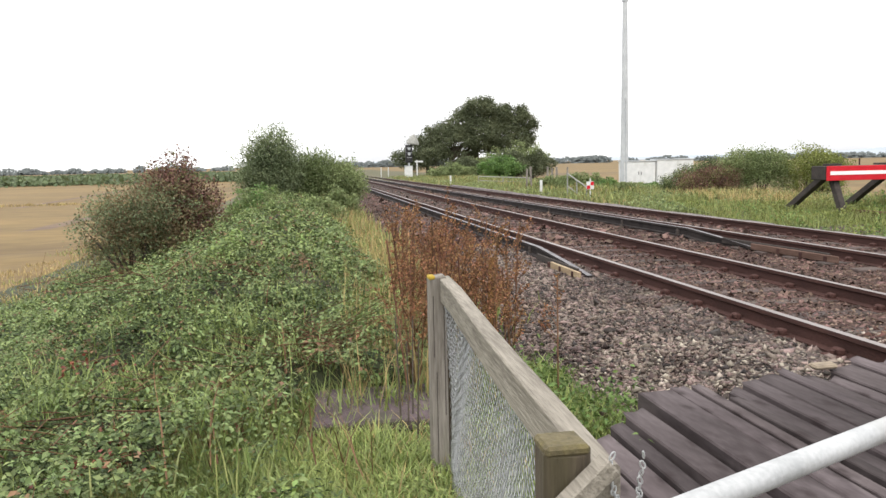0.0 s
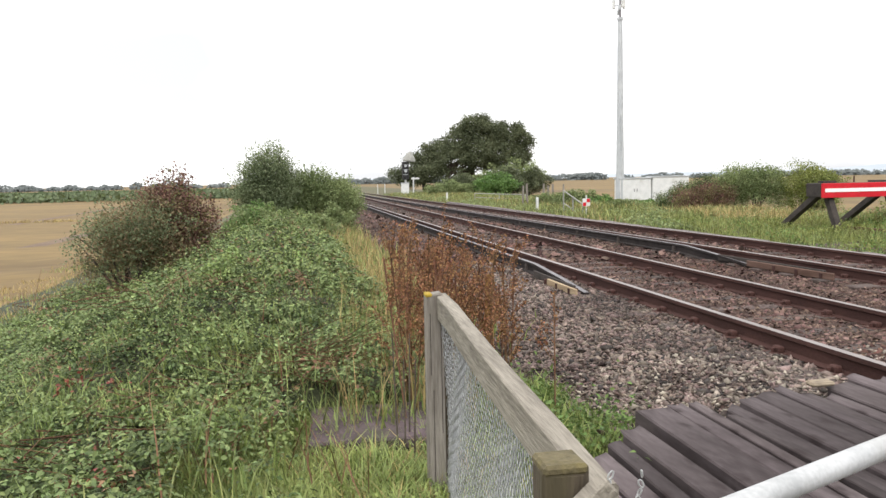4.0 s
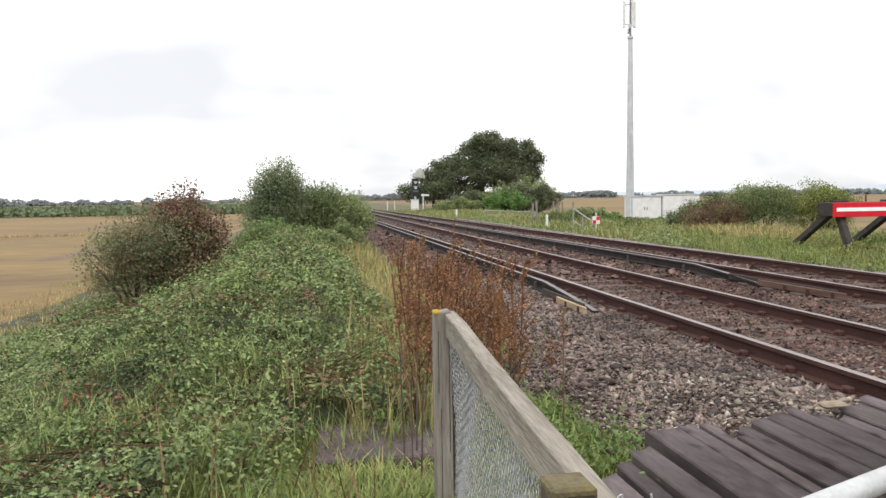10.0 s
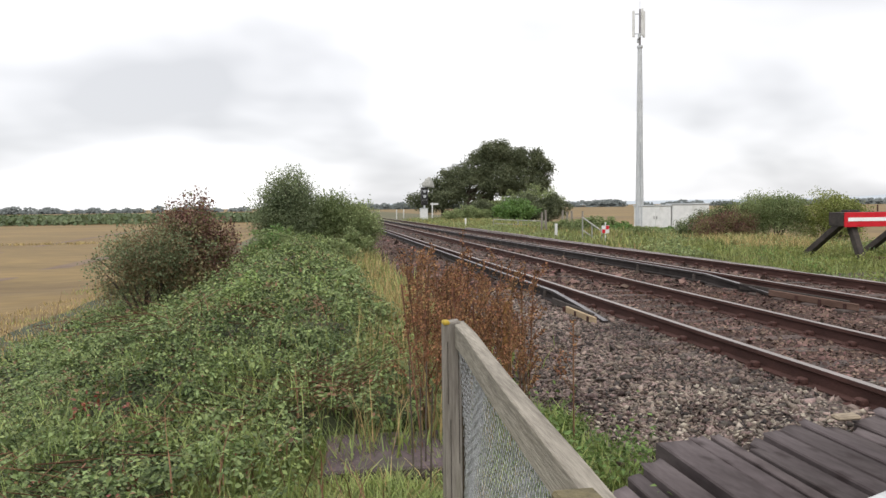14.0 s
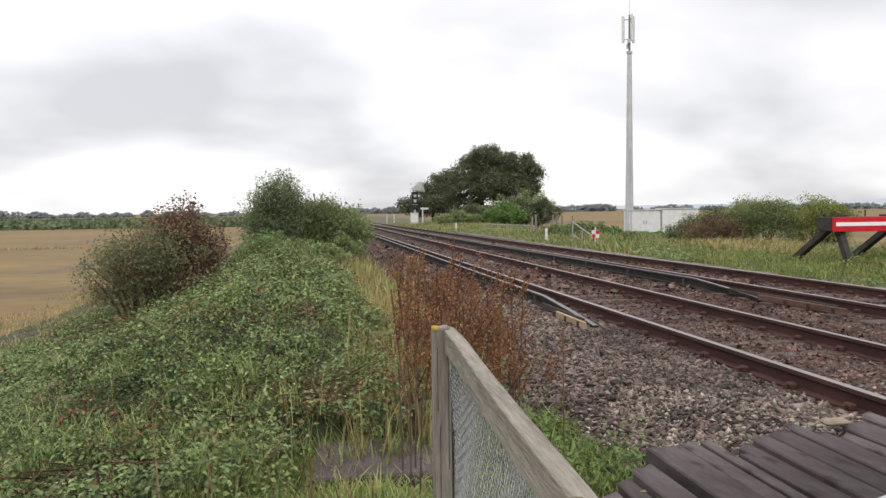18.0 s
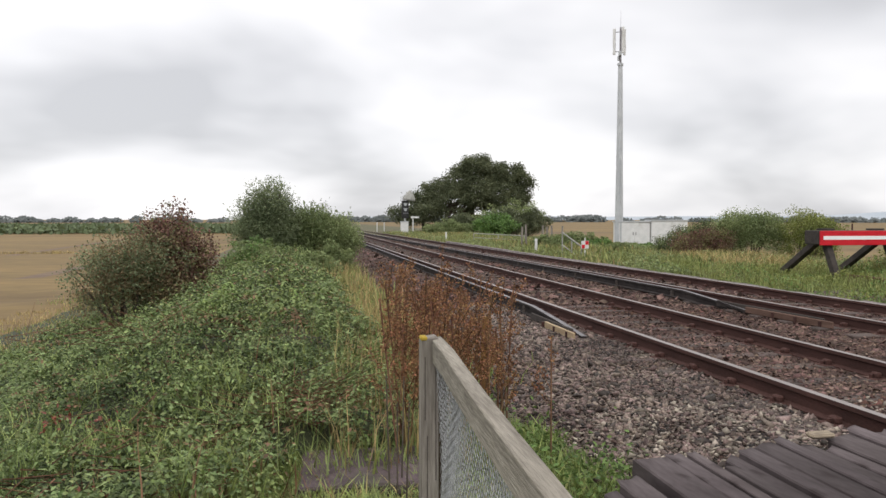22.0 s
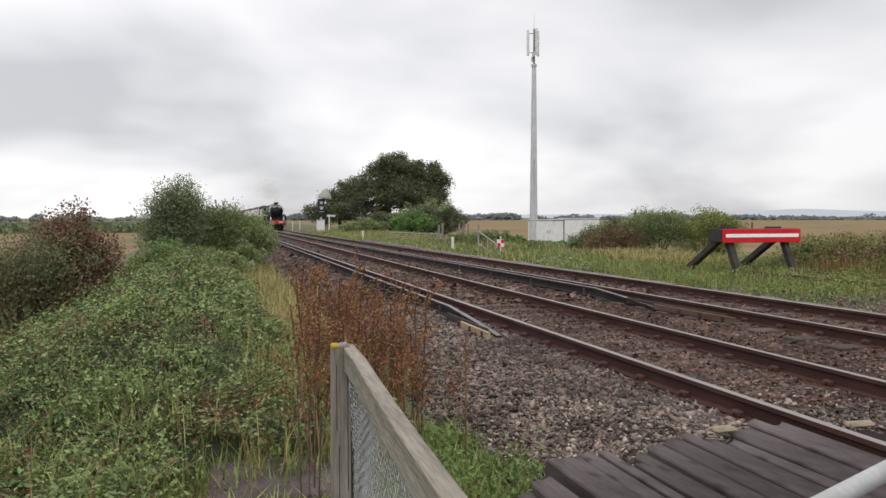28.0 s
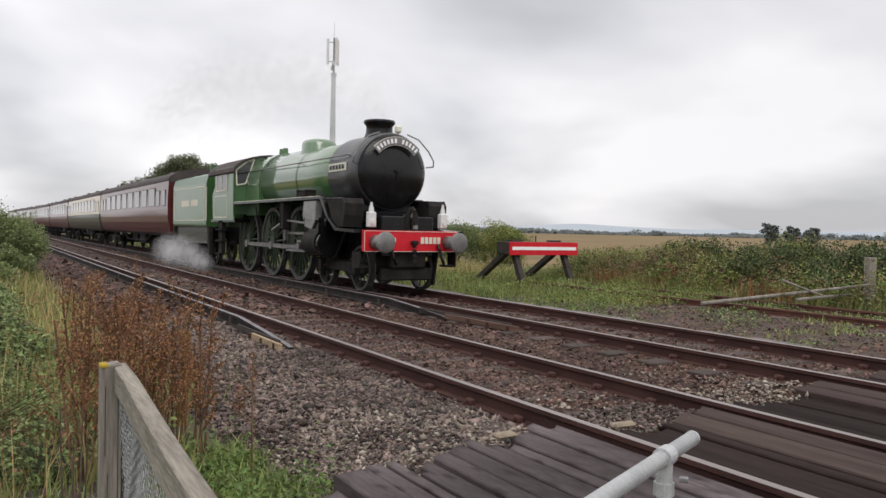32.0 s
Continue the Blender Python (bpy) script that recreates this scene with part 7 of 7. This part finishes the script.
def tender():
    t = base("tender", pose(4.09, 27.2, Z2), "apple-green six-wheeled locomotive tender heaped with coal", "tender")
    L = 5.1
    bm = bmesh.new()
    sweep(bm, [(-1.27, 1.3), (-1.29, 1.36), (-1.29, 2.75), (-1.22, 3.0), (-1.1, 3.06), (1.1, 3.06), (1.22, 3.0), (1.29, 2.75), (1.29, 1.36), (1.27, 1.3)], [Matrix.Translation((0, y, 0)) for y in (0.25, L)])
    body = part("tank", bm, GREEN, t, "green tender tank side")
    for s in (-1, 1):
        bm = bmesh.new()
        for y0, y1, z0, z1 in ((0.5, 0.53, 1.5, 2.65), (4.85, 4.88, 1.5, 2.65), (0.5, 4.88, 1.5, 1.53), (0.5, 4.88, 2.62, 2.65)):
            box(bm, s * 1.291, s * 1.297, y0, y1, z0, z1)
        part("lining", bm, LINING, body)
        bm = bmesh.new()
        for y0, y1 in ((1.35, 2.3), (2.55, 3.75)):
            box(bm, s * 1.291, s * 1.297, y0, y1, 2.0, 2.22)
        part("letter_bars", bm, LINING, body, "two cream bars on the tank side")
        part("frame", box(bmesh.new(), s * 1.12, s * 1.17, 0.2, L, 0.75, 1.28, 0.02), LOCO_BLACK, t)
        bm = box(bmesh.new(), s * 1.12, s * 1.22, 0.05, 0.3, 0.4, 1.3, 0.01)
        part("steps", bm, GRIME, t)
        bm = rod(bmesh.new(), (s * 1.3, 0.2, 1.5), (s * 1.3, 0.2, 2.6), 0.018, seg=6)
        part("grab_rail", bm, LINING, t)
    part("coal_plate", box(bmesh.new(), -1.15, 1.15, 0.3, 0.36, 3.0, 3.35, 0.01), GREEN, t)
    part("under_frame", box(bmesh.new(), -1.05, 1.05, 0.0, L + 0.1, 1.15, 1.3), LOCO_BLACK, t)
    for y in (0.95, 2.6, 4.25):
        for s in (-1, 1):
            wheel(t, s * 0.74, y, 0.55, 10, GRIME, "tender_wheel", False)
            part("axle_box", box(bmesh.new(), s * 1.13, s * 1.28, y - 0.14, y + 0.14, 0.42, 0.72, 0.03), GRIME, t)
    c = np.random.default_rng(5)
    n = 420
    p = np.stack([c.uniform(-1.0, 1.0, n), c.uniform(0.5, 3.6, n), np.zeros(n)], 1)
    p[:, 2] = 3.05 + 0.25 * (1 - np.abs(p[:, 0])) * c.uniform(0, 1, n)
    part("coal", leaves("coal", p, 0.22, COAL, None, 2.0, 0.9), None, t, "heaped black coal")
    part("buffer_beam", box(bmesh.new(), -1.25, 1.25, L, L + 0.08, 0.86, 1.28), LOCO_BLACK, t)
    return t


COAL = surface("coal", (0.012, 0.012, 0.013), (0.04, 0.04, 0.042), 6, 0.4, 0.2, fine=30)


def coach_meshes():
    """Shapes shared by all the coaches."""
    L = 19.3
    out = {}
    roof = [(1.36 * cos(a), 3.07 + 0.50 * sin(a)) for a in np.linspace(pi, 0, 17)]
    out["roof"] = sweep(bmesh.new(), roof + [(1.3, 3.0), (-1.3, 3.0)], [Matrix.Translation((0, y, 0)) for y in (0.15, L)])
    low = [(-1.20, 1.0), (-1.28, 1.2), (-1.345, 1.45), (-1.375, 1.7), (-1.38, 1.93), (1.38, 1.93), (1.375, 1.7), (1.345, 1.45), (1.28, 1.2), (1.20, 1.0)]
    out["lower_body"] = sweep(bmesh.new(), low, [Matrix.Translation((0, y, 0)) for y in (0.2, L - 0.05)])
    up = [(-1.38, 1.935), (-1.375, 2.45), (-1.34, 3.06), (1.34, 3.06), (1.375, 2.45), (1.38, 1.935)]
    out["upper_body"] = sweep(bmesh.new(), up, [Matrix.Translation((0, y, 0)) for y in (0.2, L - 0.05)])
    out["gangway"] = box(bmesh.new(), -0.5, 0.5, -0.12, 0.2, 1.1, 3.2, 0.06)
    out["end_panel"] = box(bmesh.new(), -1.3, 1.3, 0.16, 0.2, 1.05, 3.1, 0.0)
    bm = box(bmesh.new(), -1.1, 1.1, 0.2, L - 0.1, 0.9, 1.05)
    box(bm, -0.9, 0.9, 7.5, 9.0, 0.45, 0.9, 0.03)
    box(bm, -0.8, 0.8, 10.2, 11.4, 0.5, 0.9, 0.03)
    for s in (-1, 1):
        for a, b in (((5.5, 0.95), (7, 0.6)), ((7, 0.6), (12, 0.6)), ((12, 0.6), (13.5, 0.95))):
            rod(bm, (s * 0.95, a[0], a[1]), (s * 0.95, b[0], b[1]), 0.035, seg=6)
    out["under_frame"] = bm
    bm = bmesh.new()
    for s in (-1, 1):
        box(bm, s * 0.92, s * 1.0, -1.9, 1.9, 0.42, 0.72, 0.03)
        for y in (-1.3, 1.3):
            box(bm, s * 1.0, s * 1.12, y - 0.13, y + 0.13, 0.34, 0.62, 0.03)
    out["bogie"] = bm
    out["wheel_set"] = lathe(bmesh.new(), [(0, -0.8), (0.45, -0.8), (0.45, -0.68), (0.12, -0.66), (0.08, 0.66), (0.45, 0.68), (0.45, 0.8), (0, 0.8)], ACROSS, 20)
    out["window"] = box(bmesh.new(), 1.345, 1.392, -0.6, 0.6, 2.08, 2.86, 0.03)
    out["door_window"] = box(bmesh.new(), 1.36, 1.395, -0.29, 0.29, 2.08, 2.72, 0.02)
    bm = bmesh.new()
    lathe(bm, [(0.12, 3.5), (0.14, 3.58), (0.1, 3.66), (0, 3.68)], None, 10)
    out["ventilator"] = bm
    return out


def coaches():
    shapes = {k: mesh_of(k, bm, GRIME) for k, bm in coach_meshes().items()}
    made = []
    made_kinds = {}
    for c in range(8):
        lower, upper, kind = ((MAROON, MAROON, "glossy maroon"), (UMBER, CREAM, "dark green and cream"), (MAROON, MAROON, "glossy maroon"))[c if c < 2 else 2]
        if kind in made_kinds:
            t = copy_thing(made_kinds[kind], pose(4.09, 33, Z2))
        else:
            t = base("railway_coach", pose(4.09, 33, Z2), kind + " passenger coach with a grey roof", "railway coach", "coaches of the train")

            def piece(shape, mat_, name=None, loc=(0, 0, 0), parent=t, label=""):
                me = shapes[shape].copy()
                me.materials[0] = mat_
                o = part(name or shape, me, None, parent, label)
                o.location = loc
                return o

            piece("roof", ROOF, label="curved grey roof")
            piece("lower_body", lower)
            up_ = piece("upper_body", upper)
            piece("end_panel", lower)
            piece("gangway", LOCO_BLACK)
            piece("under_frame", GRIME)
            for y in (2.9, 16.2):
                b = piece("bogie", GRIME, loc=(0, y, 0))
                for d in (-1.3, 1.3):
                    piece("wheel_set", GRIME, loc=(0, d, 0.45), parent=b)
            win, dwin = shapes["window"].copy(), shapes["door_window"].copy()
            win.materials[0] = dwin.materials[0] = GLASS
            for side in (-1, 1):
                for k in range(8):
                    o = part("window", win, None, up_)
                    o.matrix_basis = pose(0, 3.35 + k * 1.78, 0, 0, 0, 0 if side > 0 else 180)
                for y in (0.95, 2.05, 17.4, 18.5):
                    o = part("door_window", dwin, None, up_)
                    o.matrix_basis = pose(0, y, 0, 0, 0, 0 if side > 0 else 180)
            for k in range(7):
                piece("ventilator", ROOF, loc=(0.35 * (-1) ** k, 2.0 + k * 2.5, 0))
            made_kinds[kind] = t
        made.append(t)
    return made


LOCO, TURNING, RODS = locomotive()
TENDER = tender()
COACHES = coaches()


def vapour(name, centres, material, label, seed):
    """Overlapping soft puffs, each a bent sheet of droplets."""
    g = np.random.default_rng(seed)
    v, f, uv = [], [], []
    for x, y, z, r in centres:
        nor = Vector(g.normal(0, 0.35, 3)) + Vector((-0.45, -1.0, 0.15))
        m = Matrix.Translation((x, y, z)) @ nor.to_track_quat("Z", "Y").to_matrix().to_4x4()
        for i in range(4):
            for k in range(4):
                a, b = i / 3, k / 3
                v.append(m @ Vector(((a - 0.5) * 2 * r, (b - 0.5) * 2 * r, -0.5 * r * ((a - 0.5) ** 2 + (b - 0.5) ** 2))))
                uv.append((a, b))
        o = len(v) - 16
        f += [(o + i * 4 + k, o + i * 4 + k + 1, o + i * 4 + k + 5, o + i * 4 + k + 4) for i in range(3) for k in range(3)]
    me = fast_mesh(name, np.array(v), np.array(f), material)
    me.uv_layers.new(name="UVMap").data.foreach_set("uv", np.array(uv, np.float32)[np.array(f).ravel()].ravel())
    return tagged(part(name, me, None), label, "steam", kind="stuff")


STEAM = mist("steam", (0.95, 0.95, 0.97), 0.55)
SMOKE = mist("exhaust", (0.82, 0.82, 0.84), 0.22)
STEAM_LOW = vapour("steam_cloud", [(-1.5, 11.6, 0.15, 0.35), (-1.55, 12.3, 0.25, 0.5), (-1.6, 13.2, 0.38, 0.6), (-1.65, 14.3, 0.45, 0.7), (-1.7, 15.5, 0.45, 0.7), (-1.6, 16.8, 0.4, 0.6)],
                   STEAM, "white wisp of steam trailing low beside the tender", 1)
EXHAUST = vapour("exhaust_plume", [(0.0, 2.3, 4.1, 0.5), (0.0, 3.0, 4.5, 0.8), (-0.1, 4.2, 4.9, 1.1), (-0.2, 5.8, 5.3, 1.4), (-0.2, 7.8, 5.5, 1.6), (-0.3, 10.2, 5.8, 1.8), (-0.4, 13.0, 6.0, 2.0), (-0.5, 16.5, 6.2, 2.2), (-0.6, 20.5, 6.5, 2.4)],
                 SMOKE, "pale grey exhaust trailing back from the chimney", 2)


def gull(m):
    t = base("gull", m, "small white bird gliding under the clouds", "bird", "birds in the sky")
    part("body", lathe(bmesh.new(), [(0, -0.22), (0.04, -0.16), (0.06, 0.0), (0.045, 0.12), (0.03, 0.2), (0, 0.22)], ALONG, 8), WHITE, t)
    for s in (-1, 1):
        bm = bmesh.new()
        a = [bm.verts.new(c) for c in ((0, -0.08, 0), (s * 0.3, -0.12, 0.1), (s * 0.62, 0.02, 0.03), (s * 0.3, 0.05, 0.1), (0, 0.08, 0))]
        b = [bm.verts.new((v.co.x, v.co.y, v.co.z - 0.012)) for v in a]
        bm.faces.new(a)
        bm.faces.new(list(reversed(b)))
        for k in range(5):
            bm.faces.new((a[k], b[k], b[(k + 1) % 5], a[(k + 1) % 5]))
        part("wing", bm, GREY_STEEL, t)
    return t


GULLS = [gull(pose(30, 60, 20)), gull(pose(31, 60, 20)), gull(pose(32, 60, 20))]


def on_line(y, reach):
    """A vehicle of this length standing on the further track with its front at y."""
    (x0, z0), (x1, z1) = far_line(y), far_line(y + reach)
    return pose(4.09 + x0, y, Z2 + z0, math.degrees(math.atan2(z1 - z0, reach)), 0, -math.degrees(math.atan2(x1 - x0, reach)))


def motions():
    # the train runs towards the crossing along the far track
    run = [(t, 14.75 + 23.3 * (32 - t)) for t in (0, 10, 20, 25, 26, 27, 28, 28.5, 29, 29.5, 30, 30.5, 31, 31.5, 32)]
    ts_, ys_ = zip(*run)
    offsets = [(LOCO, 0, 11.5), (TENDER, 11.95, 5)] + [(c, 17.45 + k * 19.65, 19) for k, c in enumerate(COACHES)]
    for thing, d, reach in offsets:
        walk(thing, [(t, on_line(y + d, reach)) for t, y in run])
    for cloud in (STEAM_LOW, EXHAUST):
        walk(cloud, [(t, on_line(y, 16)) for t, y in run])
    # wheels roll while the train is in sight
    times = [0.0] + [27.6 + k / 30 for k in range(133)]
    roll = lambda t: (np.interp(27.6, ts_, ys_) - np.interp(t, ts_, ys_)) if t > 27.6 else 0.0
    for w, r, phase in TURNING:
        p = w.location.copy()
        walk(w, [(t, Matrix.Translation(p) @ Matrix.Rotation(roll(t) / r + phase, 4, "X")) for t in times])
    for o, y, z, crank, phase in RODS:
        walk(o, [(t, Matrix.Translation((0, y + crank * cos(roll(t) / z + phase), z + crank * sin(roll(t) / z + phase)))) for t in times])
    for k, g in enumerate(GULLS):
        walk(g, GULL_ROWS[k])


GULL_ROWS = [
    [(0, pose(-60, -90, 40, 0, 0, -20)), (27, pose(12, 60, 26, 0, 0, -40)), (28.5, pose(20.9, 63.7, 19.5, 0, 0, -60)), (29, pose(23.0, 63.2, 18.0, 0, 0, -80)), (30, pose(31.8, 59.0, 16.6, 0, 15, -110)), (31, pose(46.2, 46.8, 18.1, 0, 0, -130)), (32, pose(60, 30, 24, 0, 0, -140))],
    [(0, pose(-60, -80, 40, 0, 0, -20)), (27, pose(14, 60, 26, 0, 0, -40)), (28.5, pose(22.9, 63.5, 18.7, 0, 0, -60)), (29, pose(24.9, 62.6, 17.1, 0, 0, -80)), (30, pose(33.0, 58.2, 17.1, 0, -15, -110)), (31, pose(47.2, 45.6, 18.3, 0, 0, -130)), (32, pose(61, 28, 24, 0, 0, -140))],
    [(0, pose(90, -60, 30, 0, 0, 20)), (23, pose(60, -40, 6, 0, 0, 20)), (24.3, pose(34, 60, 6, 0, 0, -60)), (25, pose(38.6, 55.9, 8.0, 0, 10, -120)), (25.5, pose(41.1, 53.7, 9.5, 0, 0, -130)), (26.5, pose(52, 47, 13, 0, 0, -130)), (32, pose(90, 0, 40, 0, 0, -140))]]
motions()
